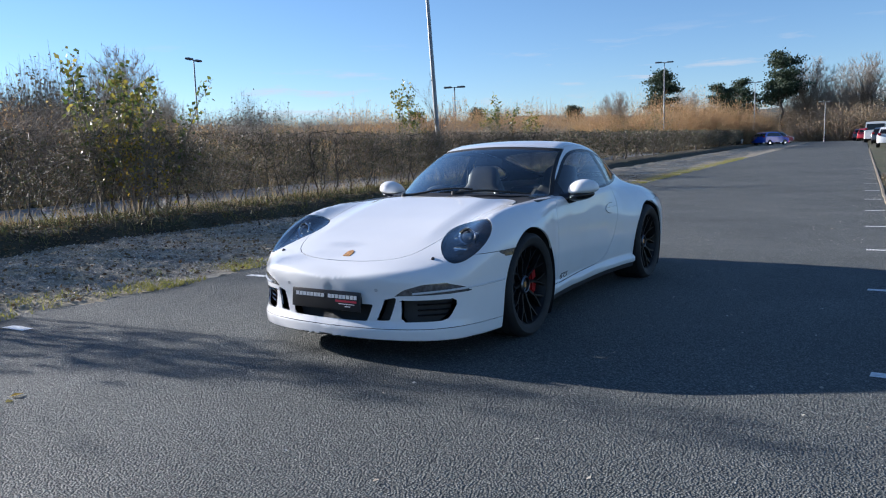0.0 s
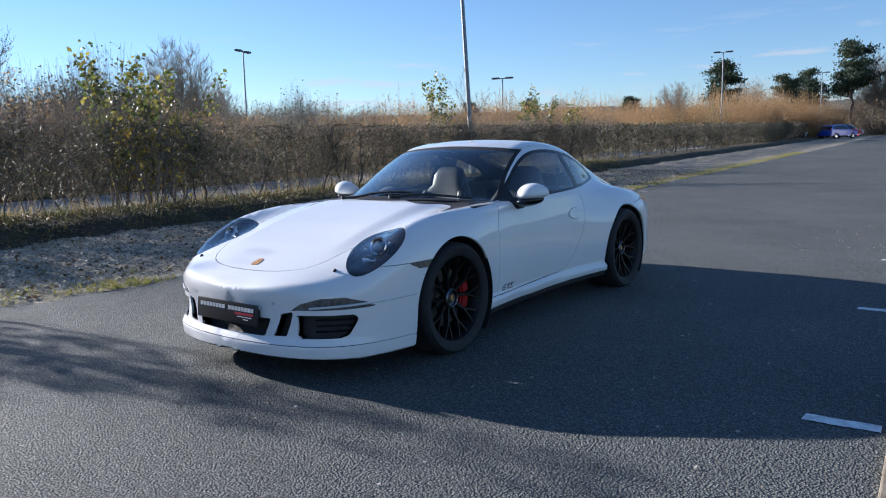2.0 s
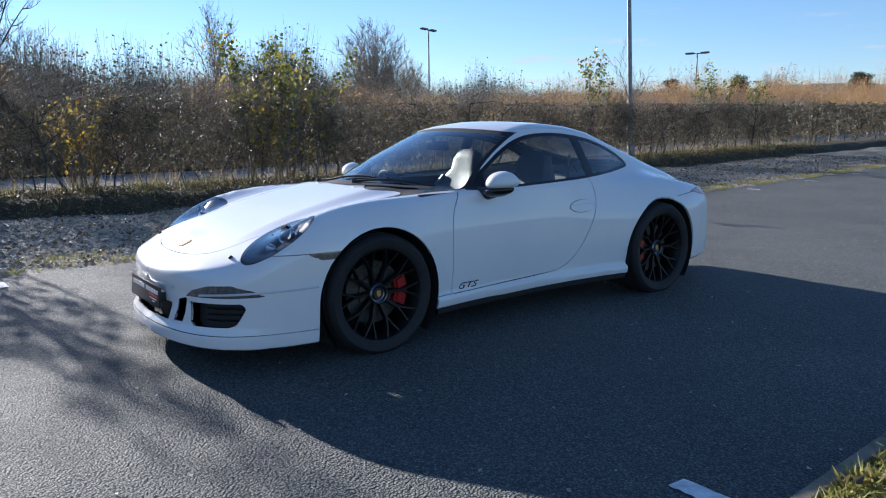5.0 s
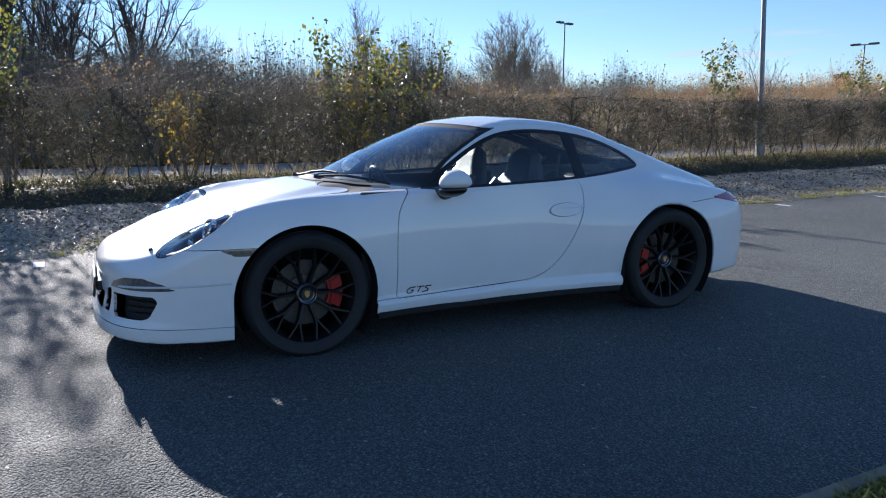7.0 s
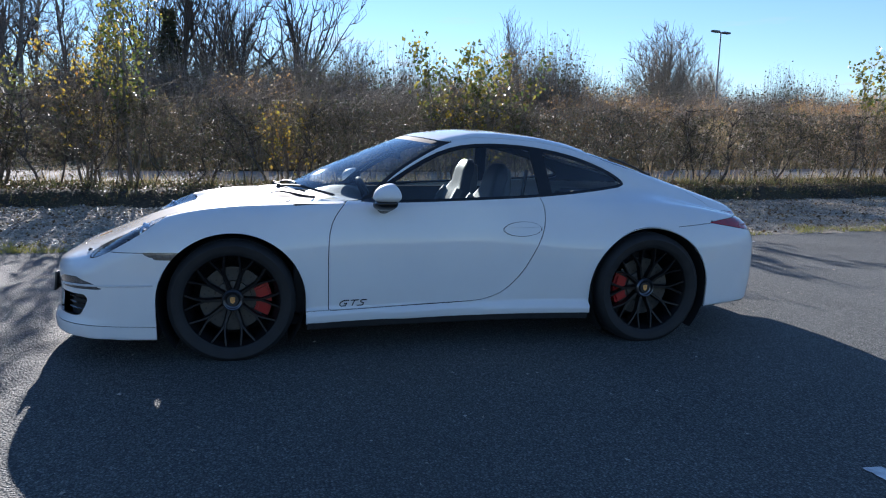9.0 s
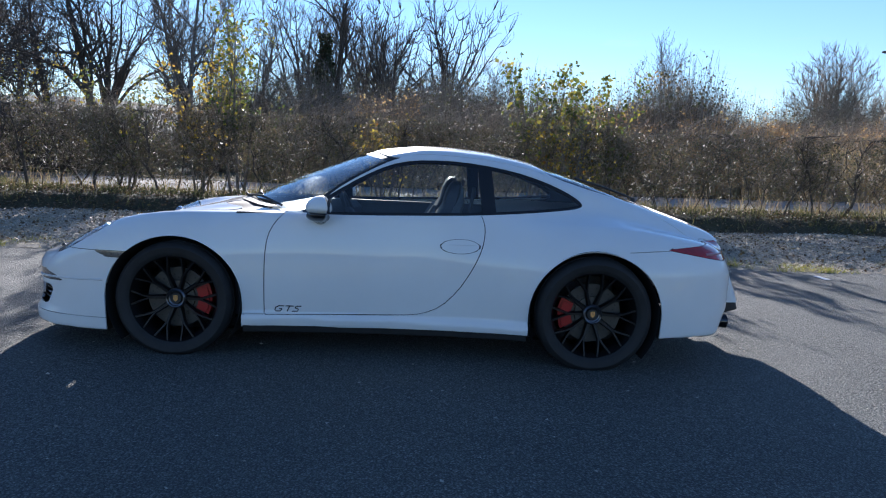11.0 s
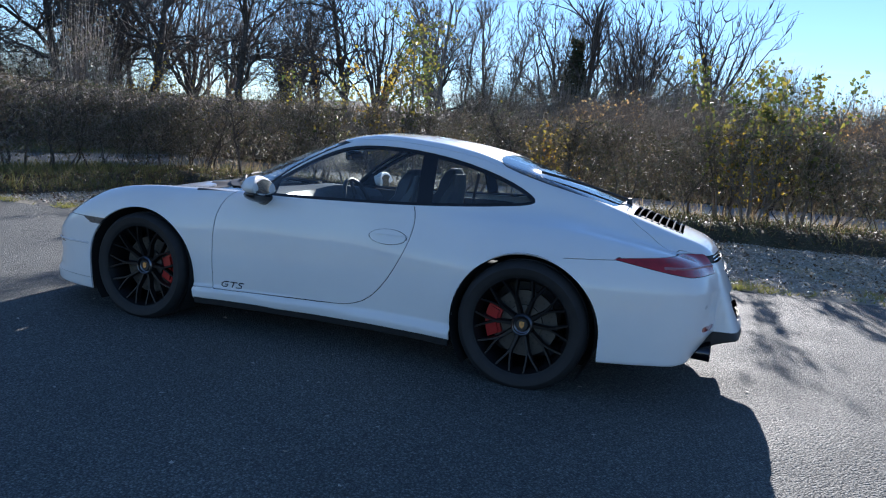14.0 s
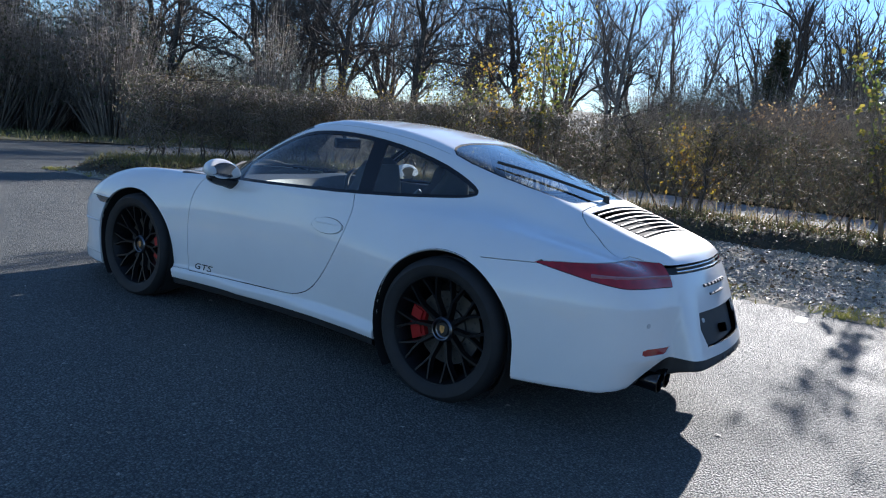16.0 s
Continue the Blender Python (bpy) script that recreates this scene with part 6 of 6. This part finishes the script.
def fan_tree(name, label, at, seed, height, reach, fork, limbs, twigs, r, bark, min_r=0.02, flat=0.35, leaf=None, leaf_n=0, size=0.1):
    """A leafless crown: limbs curving from a low fork to a rounded outline, each feathered with twigs."""
    rng = np.random.default_rng(seed)
    ob = thing(name, label, "tree", TREES, at=(at[0], at[1], float(land(at[0], at[1])) - 0.1))
    A, B, R0, R1, tips = [], [], [], [], []

    def run(p0, p1, p2, ra, rb, n):
        last = p0
        pts = [p0]
        for k in range(1, n + 1):
            f = k / n
            q = p0 * (1 - f) ** 2 + 2 * p1 * f * (1 - f) + p2 * f * f + rng.normal(size=3) * 0.012 * np.linalg.norm(p2 - p0) * (k < n)
            A.append(last); B.append(q); R0.append(ra + (rb - ra) * (f - 1 / n)); R1.append(ra + (rb - ra) * f)
            pts.append(q)
            last = q
        return pts

    root, crotch = np.zeros(3), np.array((0.0, 0.0, fork))
    run(root, crotch * 0.5, crotch, r, r * 0.85, 3)
    for k in range(limbs):
        up = rng.uniform(flat, 1.0) if k % 3 else rng.uniform(0.8, 1.0)
        a = 2 * math.pi * (k * 0.618 + 0.1 * rng.random())
        out = reach * math.sqrt(max(0.0, 1 - (up - 0.35) ** 2 / 0.43)) * rng.uniform(0.7, 1.05)
        end = np.array((out * math.cos(a), out * math.sin(a), fork + (height - fork) * up * rng.uniform(0.85, 1.0)))
        base = crotch * rng.uniform(0.7, 1.25)
        bow = base + (end - base) * 0.45 + np.array((0, 0, 0.10 * height)) * rng.uniform(0.2, 1.0) + rng.normal(size=3) * 0.04 * height
        ra = r * rng.uniform(0.28, 0.5)
        pts = run(base, bow, end, ra, min_r, 7)
        for j in range(2, 8):
            for _ in range(twigs):
                d = pts[j] - pts[j - 1]
                d = d / np.linalg.norm(d)
                side = rng.normal(size=3)
                side = side - d * side.dot(d)
                side = side / np.linalg.norm(side)
                l = height * rng.uniform(0.07, 0.17) * (1.15 - 0.09 * j)
                tip = pts[j] + (d * 0.75 + side * 0.65 + np.array((0, 0, 0.25))) * l
                sub = run(pts[j], pts[j] + (d * 0.3 + side * 0.5) * l, tip, max(min_r, ra * 0.3), min_r * 0.7, 3)
                for q in sub[1:]:
                    e = q + (d * 0.5 + rng.normal(size=3) * 0.5 + np.array((0, 0, 0.3))) * l * 0.42
                    A.append(q); B.append(e); R0.append(min_r * 0.8); R1.append(min_r * 0.6)
                    tips.append(e)
    A, B, R0, R1 = np.array(A), np.array(B), np.array(R0), np.array(R1)
    thick = R0 > 2.2 * min_r
    stuff("trunk", sticks(A[thick], B[thick], R0[thick], R1[thick], 7), bark, "", "", ob)
    stuff("branchwork", sticks(A[~thick], B[~thick], R0[~thick], R1[~thick], 3), bark, "", "", ob)
    if leaf_n:
        tips = np.array(tips)
        low = tips[tips[:, 2] < 0.75 * height]
        stuff("crown", leaves(low[rng.integers(0, len(low), leaf_n)] + rng.normal(size=(leaf_n, 3)) * 0.15, size, rng), leaf, "", "", ob)
    return ob


ash = fan_tree("bare_tree", "tall leafless tree with limbs fanning from a low fork", (2.0, 60), 31, 15.0, 7.0, 3.4, 17, 3, 0.34, DARK_BARK)
oak = tree("bare_tree", "broad leafless tree with spreading crooked limbs", (-19, 33), 32, 7.0, 0.2, 4, 0.55, 0.45, (2, 2, 2, 1), DARK_BARK, first=0.3, bend=0.28, group=TREES, shrink=0.62, min_r=0.014)
thin = tree("bare_tree", "slim leafless tree with fine upright twigs", (-12.5, 46), 33, 9.0, 0.16, 3, 0.42, 0.7, (2, 2, 2), BARK, first=0.2, group=TREES, shrink=0.55, min_r=0.016, stems=2, fan=0.15)
ivy = tree("ivy_tree", "leafless tree wrapped in dark ivy", (-7.4, 50), 34, 11.5, 0.3, 3, 0.4, 0.9, (1, 2, 2), DARK_BARK, first=0.35, group=TREES, min_r=0.016)
rng = np.random.default_rng(35)
m = 5200
zz = rng.beta(1.2, 1.4, m) * 9.5
rr = (0.55 + 0.5 * rng.random(m)) * (1.0 + 0.35 * np.sin(zz * 2.1)) * np.clip(1.25 - zz / 11, 0.3, 1)
aa = rng.uniform(0, 2 * math.pi, m)
stuff("ivy_cover", leaves(np.stack([rr * np.cos(aa), rr * np.sin(aa), zz], 1), 0.26, rng), IVY_LEAF, "", "", ivy)
copies = [(ash, -3.2, 58, 0.9, 140), (ash, -24, 52, 0.95, 80), (oak, -27, 27, 1.05, 130), (oak, -15, 40, 0.9, 230), (thin, -4, 64, 1.05, 60), (thin, -17, 52, 1.0, 200), (thin, -31, 41, 1.0, 300),
          (oak, -36, 33, 1.15, 20), (ash, -38, 46, 0.95, 260), (thin, -22, 36, 0.85, 100), (ivy, -33, 52, 0.9, 90), (oak, -42, 22, 1.1, 310), (thin, 8, 74, 0.9, 10), (ash, -11, 63, 1.0, 330), (thin, -26, 33, 0.8, 45),
          (oak, -14, 27, 1.1, 15), (thin, -13, 36, 1.0, 120), (thin, -8.5, 60, 1.1, 40), (ash, -6, 70, 1.1, 75), (oak, -23, 20.5, 0.9, 77), (thin, -48, 30, 1.0, 170), (oak, -52, 14, 1.0, 10), (ash, -60, 24, 1.0, 50), (oak, -31, 20, 1.1, 200), (oak, -18.5, 25, 1.1, 160), (oak, -26, 24, 1.3, 250), (oak, -36, 23, 1.3, 140), (oak, -41, 17, 1.2, 33), (oak, -22, 22.5, 1.2, 300), (oak, -46, 19, 1.4, 90), (oak, -33, 18.5, 1.25, 10), (oak, -29, 25, 1.4, 110), (thin, -29, 30, 1.1, 15)]
for o, x, y, s, rz in copies:
    copy_thing(o, pose(x, y, float(land(x, y)), 0, 0, rz) @ Matrix.Diagonal((s, s, s, 1)))
# autumn-coloured and distant bushy trees
dome = fan_tree("round_tree", "rounded leafless tree with dense fine twigs", (31.5, 51), 41, 9.8, 4.3, 1.6, 74, 5, 0.16, PALE_TWIG, 0.012, 0.3)
fan_tree("small_tree", "slim leafless tree with a few rust-brown leaves low down", (22.9, 66), 43, 12.8, 3.0, 5.0, 13, 3, 0.14, BARK, 0.016, 0.45, RUST_LEAF, 260, 0.22)
rusty = tree("small_tree", "small tree with thin rust-brown leaves", (6.3, 19.5), 42, 2.7, 0.06, 4, 0.45, 0.9, (2, 2, 2, 1), BARK, RUST_LEAF, 700, 0.08, first=0.1, stems=3, group=TREES, shrink=0.55, min_r=0.006, fan=0.4)
for o, x, y, s, rz in [(dome, 108, 36, 0.85, 50), (dome, 119, 9.6, 1.22, 90), (dome, 123, 2.6, 1.25, 10), (dome, 120, 21, 0.9, 75), (dome, 117, 6, 0.85, 200), (dome, 112, -12, 1.1, 200), (dome, 126, 30, 0.95, 260), (dome, 100, 52, 0.7, 300), (dome, 128, -4, 1.2, 120), (dome, 120, -24, 1.15, 30),
                       (dome, 52, 78, 0.55, 70), (dome, 36.5, 53, 0.72, 30), (dome, 15, 80, 0.6, 150), (dome, 70, 66, 0.55, 210), (rusty, -1.5, 22, 1.1, 200), (rusty, 12, 24, 0.9, 20)]:
    copy_thing(o, pose(x, y, float(land(x, y)) - 0.1, 0, 0, rz) @ Matrix.Diagonal((s, s, s, 1)))


def pine(at, seed, h):
    rng = np.random.default_rng(seed)
    ob = thing("pine_tree", "dark green pine with a broad layered crown", "tree", "pines on the skyline", at=(at[0], at[1], float(land(*at)) - 0.1))
    A, B, R0, R1 = [], [], [], []
    pts = [np.array((0, 0, 0.0))]
    for k in range(8):
        pts.append(np.array((0.15 * rng.normal(), 0.15 * rng.normal(), h * 0.93 * (k + 1) / 8)))
    for k in range(8):
        A.append(pts[k]); B.append(pts[k + 1]); R0.append(h * 0.02 * (1 - k / 9)); R1.append(h * 0.02 * (1 - (k + 1) / 9))
    cl = []
    for k in range(44):
        z = h * rng.uniform(0.40, 0.97)
        reach = h * 0.29 * (1.15 - 0.75 * (z / h)) * rng.uniform(0.5, 1.3)
        a = rng.uniform(0, 2 * math.pi)
        p, q = np.array((0, 0, z)), np.array((reach * math.cos(a), reach * math.sin(a), z + reach * 0.25))
        A.append(p); B.append(q); R0.append(h * 0.007); R1.append(h * 0.002)
        for t in (0.55, 0.8, 1.0):
            cl.append(p + (q - p) * t)
    stuff("trunk", sticks(A, B, np.array(R0), np.array(R1), 7), DARK_BARK, "", "", ob)
    cl = np.array(cl)
    m = 8500
    pick = rng.integers(0, len(cl), m)
    stuff("crown", leaves(cl[pick] + rng.normal(size=(m, 3)) * (h * 0.045, h * 0.045, h * 0.022), h * 0.025, rng, -0.4), PINE_LEAF, "", "", ob)
    return ob


pine((116, 13.0), 51, 13.2)
pine((113, 18.2), 52, 9.6)
pine((107, 20), 57, 8.6)
pine((98, 26), 53, 10.4)
pine((96, 66), 54, 7.0)
pine((88, 50), 55, 6.5)
pine((105, 42), 56, 7.0)


# ---- scrub behind the far car park ----
def scrub(name, label, seed, spots, twig_mat, leaf_mat, twigs, leaf_n, leaf):
    """Bushes: shoots fanning from the ground, with leaves along them. spots: x, y, radius, height."""
    rng = np.random.default_rng(seed)
    a, b, c, r = [], [], [], []
    for x, y, rad, h in spots:
        n = int(twigs * rad)
        ang, f = rng.uniform(0, 2 * math.pi, n), np.sqrt(rng.random(n))
        p = np.stack([x + rad * 0.4 * f * np.cos(ang), y + rad * 0.4 * f * np.sin(ang), np.zeros(n)], 1)
        p[:, 2] = land(p[:, 0], p[:, 1])
        hh = h * rng.uniform(0.5, 1.05, n) * (1 - 0.45 * f ** 2)
        q = p + np.stack([rad * 0.6 * f * np.cos(ang), rad * 0.6 * f * np.sin(ang), hh], 1) + rng.normal(size=(n, 3)) * 0.1
        m = p + (q - p) * 0.55 + rng.normal(size=(n, 3)) * 0.12
        a += [p, m]; b += [m, q]; r += [np.full(n, 0.010 + 0.004 * h), np.full(n, 0.007)]
        for _ in range(3):
            t = rng.random((n, 1)) * 0.55 + 0.4
            s = p + (q - p) * t
            a.append(s); b.append(s + rng.normal(size=(n, 3)) * (0.3, 0.3, 0.25) + (0, 0, 0.15)); r.append(np.full(n, 0.006))
        if leaf_n:
            k = int(leaf_n * rad)
            i = rng.integers(0, n, k)
            c.append(p[i] + (q[i] - p[i]) * rng.beta(2.5, 1.2, k)[:, None] + rng.normal(size=(k, 3)) * 0.16)
    a, b, r = np.concatenate(a), np.concatenate(b), np.concatenate(r)
    ob = thing(name, label, "scrub", kind="stuff")
    stuff("shoot_mass", sticks(a, b, r, r * 0.5), twig_mat, "", "", ob)
    if c:
        stuff("foliage", leaves(np.concatenate(c), leaf, rng), leaf_mat, "", "", ob)


rng = np.random.default_rng(61)


def spots(n, x0, x1, y0, y1, r, h):
    return [(rng.uniform(x0, x1), rng.uniform(y0, y1), rng.uniform(*r), rng.uniform(*h)) for _ in range(n)]


scrub("bramble_scrub", "ruddy brown leafless scrub behind the far car park", 62, spots(30, 6, 30, 20, 30, (1.6, 2.8), (2.7, 3.7)) + spots(38, 30, 62, 19.5, 32, (2.0, 3.2), (3.4, 4.8)) + spots(44, 58, 104, 13, 36, (2.6, 4.0), (4.2, 6.6)), RED_TWIG, RUST_LEAF, 100, 460, 0.11)
scrub("willow_scrub", "grey-brown leafless thicket", 63, spots(40, -6, 14, 24, 40, (2.0, 3.2), (4.0, 6.0)) + spots(18, -16, 2, 36, 48, (2.4, 3.4), (5.5, 7.5)) + spots(20, 17, 36, 37, 48, (2.2, 3.2), (4.6, 6.2)) + spots(34, 14, 44, 30, 44, (2.0, 3.2), (3.2, 4.4)) + spots(30, 44, 112, 36, 64, (3.5, 5), (3.6, 5.2)), TWIG, HEDGE_LEAF, 150, 420, 0.13)
scrub("gorse_scrub", "green and yellow bushes among the scrub", 64, spots(14, 8, 50, 20, 30, (1.2, 2.0), (1.9, 3.0)) + spots(9, 55, 100, 13, 28, (2, 3), (3, 4.4)) + spots(6, -14, 6, 20, 24, (1.2, 1.8), (2, 3)), TWIG, GREEN_LEAF, 60, 620, 0.11)
scrub("dark_thicket", "brown twiggy undergrowth beneath the bare trees", 65, spots(46, -44, 3, 19.5, 32, (2.0, 3.2), (2.2, 3.4)) + spots(26, -64, -22, 17.5, 24, (1.8, 3), (3.4, 6.4)) + spots(26, -34, -19.5, 4.5, 18, (1.6, 2.6), (3.6, 6.4)), TWIG, HEDGE_LEAF, 150, 480, 0.12)
scrub("autumn_thicket", "thicket with yellow and orange leaves", 66, spots(10, -34, -12, 19.5, 24, (1.4, 2.2), (3.2, 5.0)), DARK_BARK, YELLOW_LEAF, 60, 420, 0.11)
scrub("evergreen_scrub", "dark holly and ivy bushes among the trees", 67, spots(9, -40, 6, 30, 46, (1.2, 2.0), (3, 4.6)) + spots(7, -50, -32, 18.5, 25, (1.6, 2.4), (5, 7)) + spots(7, -32, -21, 4, 15, (1.6, 2.4), (4.5, 7)), DARK_BARK, IVY_LEAF, 50, 600, 0.13)
scrub("far_wood", "brown winter woodland at the end of the road", 68, spots(70, 106, 136, -40, 40, (3.5, 5.5), (4.0, 6.5)), PALE_TWIG, WOOD_LEAF, 70, 480, 0.22)
m = 26000
x = rng.uniform(-6, 62, m)
y = 19.3 + 7 * rng.random(m) ** 1.5
stuff("tall_grass", blades(np.stack([x, y, land(x, y)], 1), 1.9, rng, 0.011, 0.16), STRAW, "tall dead straw-coloured grass", "grass")
m = 170
x = rng.uniform(7, 40, m)
y = 9.6 + 0.5 * rng.random(m)
stuff("hedge_weeds", blades(np.stack([x, y, land(x, y) + 0.2], 1), 1.75, rng, 0.006, 0.12), STRAW, "tall dead stems standing behind the hedge", "grass")


# ---- lamp columns ----
def lamp_post(x, y, h, heads=2, rz=20, tilt=(0, 0), r=0.065):
    ob = thing("street_lamp", "galvanised steel lamp column with twin flat heads" if heads == 2 else "plain galvanised steel column", "street lamp", "lamp columns of the car parks" if heads == 2 else "", at=(x, y, float(land(x, y)) + float(bank(x, y)) - 0.05), rz=rz)
    bm = bmesh.new()
    put_rod(bm, (0, 0, 0), (tilt[0] * 0.11, tilt[1] * 0.11, h * 0.11), r * 1.5, r * 1.5, 14)
    part("base", bm, GALVA, ob)
    part("column", put_rod(bmesh.new(), (tilt[0] * 0.11, tilt[1] * 0.11, h * 0.11), (tilt[0], tilt[1], h), r, r * 0.62, 14), GALVA, ob)
    if heads:
        part("crossarm", put_rod(bmesh.new(), (-0.3, 0, h - 0.04), (0.3, 0, h - 0.04), 0.03, n=10), GALVA, ob)
        for s in (1, -1):
            bm = put_box(bmesh.new(), *sorted((s * 0.22, s * 0.78)), -0.14, 0.14, h - 0.07, h + 0.05, 0.04)
            part("lamp_head", bm, LAMP_GREY, ob)
    return ob


GALVA = simple("galvanised_steel", (0.24, 0.25, 0.26), 0.5, 0.6, vary=0.2, scale=6)
LAMP_GREY = simple("lamp_head_grey", (0.12, 0.125, 0.13), 0.5, vary=0.2)
lamp_post(25.2, 34.4, 7.3)
lamp_post(60.7, 15.4, 8.0, rz=105)
lamp_post(40.1, 24.7, 5.6, rz=105)
lamp_post(88, 12.3, 7.4, rz=105)
lamp_post(97, 5.6, 5.0, rz=80)
lamp_post(14.42, 9.75, 9.0, heads=0, tilt=(0.0, 0.5), rz=0, r=0.075)


# ---- parked cars up the road ----
def small_car(x, y, rz, paint, label, l=4.2, w=1.78, h=1.47, van=False):
    ob = thing("parked_car", label, "car", "cars parked along the road", at=(x, y, float(land(x, y))), rz=rz)
    low = [(-0.5, 0.22), (-0.502, 0.40), (-0.485, 0.50), (-0.36, 0.575), (-0.24, 0.61), (0.38, 0.635), (0.475, 0.62), (0.498, 0.46), (0.495, 0.22)]
    top = [(-0.25, 0.60), (-0.10, 0.93), (-0.03, 0.985), (0.15, 1.0), (0.32, 0.97), (0.40, 0.86), (0.47, 0.62)]
    if van:
        low = [(-0.5, 0.17), (-0.5, 0.40), (-0.46, 0.48), (-0.38, 0.52), (0.5, 0.54), (0.5, 0.17)]
        top = [(-0.40, 0.50), (-0.27, 0.93), (-0.2, 0.985), (0.2, 1.0), (0.485, 0.985), (0.5, 0.53)]

    def loft(line, widths):
        bm = bmesh.new()
        rows = [[bm.verts.new((px * l * k, f * w / 2, pz * h)) for px, pz in line] for f, k in widths]
        for p, q in zip(rows, rows[1:]):
            for j in range(len(line) - 1):
                bm.faces.new((p[j], p[j + 1], q[j + 1], q[j]))
            bm.faces.new((p[-1], p[0], q[0], q[-1]))
        bm.faces.new(rows[0])
        bm.faces.new(rows[-1][::-1])
        return bm

    part("body", loft(low, ((-1, 0.965), (-0.93, 0.99), (-0.5, 1), (0.5, 1), (0.93, 0.99), (1, 0.965))), paint, ob)
    bm = loft(top, ((-0.93, 1), (-0.5, 1), (0.5, 1), (0.93, 1)))
    tuck = 0.93 if van else 0.80
    for v in bm.verts:
        v.co.y *= 1 - (1 - tuck) * max(0.0, (v.co.z / h - 0.6) / 0.4)
    part("cabin", bm, paint, ob)
    for s in (1, -1):
        if not van:
            bm = bmesh.new()
            line = ((-0.20, 0.65), (-0.09, 0.89), (0.02, 0.93), (0.16, 0.94), (0.30, 0.91), (0.37, 0.82), (0.40, 0.67))
            bm.faces.new([bm.verts.new((px * l, s * (w / 2 * 0.93 * (1 - (1 - tuck) * (pz - 0.6) / 0.4) + 0.012), pz * h)) for px, pz in line])
            part("window", bm, GLOSS_BLACK, ob)
    bm = bmesh.new()
    bm.faces.new([bm.verts.new((px * l - 0.03, f * w * 0.42, pz * h + 0.012)) for px, pz, f in (((-0.385, 0.56, -1), (-0.385, 0.56, 1), (-0.285, 0.90, 0.95), (-0.285, 0.90, -0.95)) if van else ((-0.235, 0.63, -1), (-0.235, 0.63, 1), (-0.115, 0.90, 0.9), (-0.115, 0.90, -0.9)))])
    part("windscreen", bm, GLOSS_BLACK, ob)
    bm = bmesh.new()
    bm.faces.new([bm.verts.new((px * l + 0.03, f * w * 0.41, pz * h)) for px, pz, f in (((0.497, 0.6, -1), (0.497, 0.6, 1), (0.488, 0.88, 0.95), (0.488, 0.88, -0.95)) if van else ((0.455, 0.66, -1), (0.455, 0.66, 1), (0.39, 0.88, 0.9), (0.39, 0.88, -0.9)))])
    part("rear_window", bm, GLOSS_BLACK, ob)
    for px in (-0.31, 0.31):
        for s in (1, -1):
            m = pose(px * l, s * w * 0.46, 0.31, 90, 0, 0)
            wh = part("wheel", lathe([(0.18, -0.1), (0.3, -0.1), (0.315, -0.06), (0.315, 0.06), (0.3, 0.1), (0.18, 0.1)], 24, m, closed=True), RUBBER, ob)
            part("rim", lathe([(0.0005, -0.09 if s > 0 else 0.09), (0.19, -0.1 if s > 0 else 0.1), (0.19, 0)], 16, m), CHROME, wh)
    for s in (1, -1):
        part("tail_lamp", put_box(bmesh.new(), l * 0.47, l * 0.5 + 0.01, *sorted((s * w * 0.34, s * w * 0.47)), h * 0.58, h * 0.7, 0.02), RED_LENS, ob)
        part("headlamp", put_box(bmesh.new(), -l * 0.5 - 0.01, -l * 0.47, *sorted((s * w * 0.3, s * w * 0.46)), h * 0.46, h * 0.54, 0.02), CHROME, ob)
    return ob


BLUE = simple("blue_car_paint", (0.02, 0.07, 0.5), 0.3, vary=0.1, Coat_Weight=1.0)
RED = simple("red_car_paint", (0.4, 0.02, 0.03), 0.3, vary=0.1, Coat_Weight=1.0)
SILVER = simple("silver_car_paint", (0.5, 0.51, 0.53), 0.3, 0.5, vary=0.1, Coat_Weight=1.0)
DARK = simple("dark_car_paint", (0.03, 0.035, 0.045), 0.3, vary=0.1, Coat_Weight=1.0)
WHITE = simple("white_van_paint", (0.75, 0.75, 0.75), 0.4, vary=0.05)
small_car(83, 6.2, 150, BLUE, "bright blue hatchback parked by the hedge")
small_car(91, 7.4, 140, SILVER, "silver hatchback parked by the hedge")
small_car(94, 6.8, 140, DARK, "dark hatchback parked by the hedge")
small_car(98.5, 7.0, 139, SILVER, "pale grey hatchback parked by the hedge")
small_car(79, 10.6, 93, DARK, "dark car half hidden by the hedge")
small_car(95, -3.1, 176, RED, "red hatchback parked on the verge side")
small_car(84, -3.9, 177, WHITE, "white panel van parked on the verge side", 5.2, 2.0, 2.1, True)
small_car(75, -4.4, 175, DARK, "dark estate car parked on the verge side")
small_car(58, -4.5, 178, WHITE, "white car parked on the verge side")
small_car(101, -2.6, 178, DARK, "dark hatchback parked on the verge side")
small_car(107, -2.4, 180, RED, "red hatchback parked further up the verge side")


# The road, its verges and the hedge run a little askew to the parked car.
askew = Matrix.Translation((-1.24, -3.06, 0)) @ Matrix.Rotation(radians(2.4), 4, "Z") @ Matrix.Translation((1.24, 3.06, 0))
along = {"west_verge", "west_grass", "road", "side_road", "far_car_park", "verge", "hedge_bank", "right_verge", "kerb", "bay_mark", "hedge", "bank_ivy", "bank_grass", "bank_litter", "verge_pebbles", "verge_litter",
         "edge_grass", "right_grass", "right_litter", "road_specks", "parked_car", "hedge_weeds", "hedge_shoots"}
for ob in list(scene.objects):
    if ob.parent is None and ob.name.split(".")[0] in along:
        ob.matrix_world = askew @ ob.matrix_world
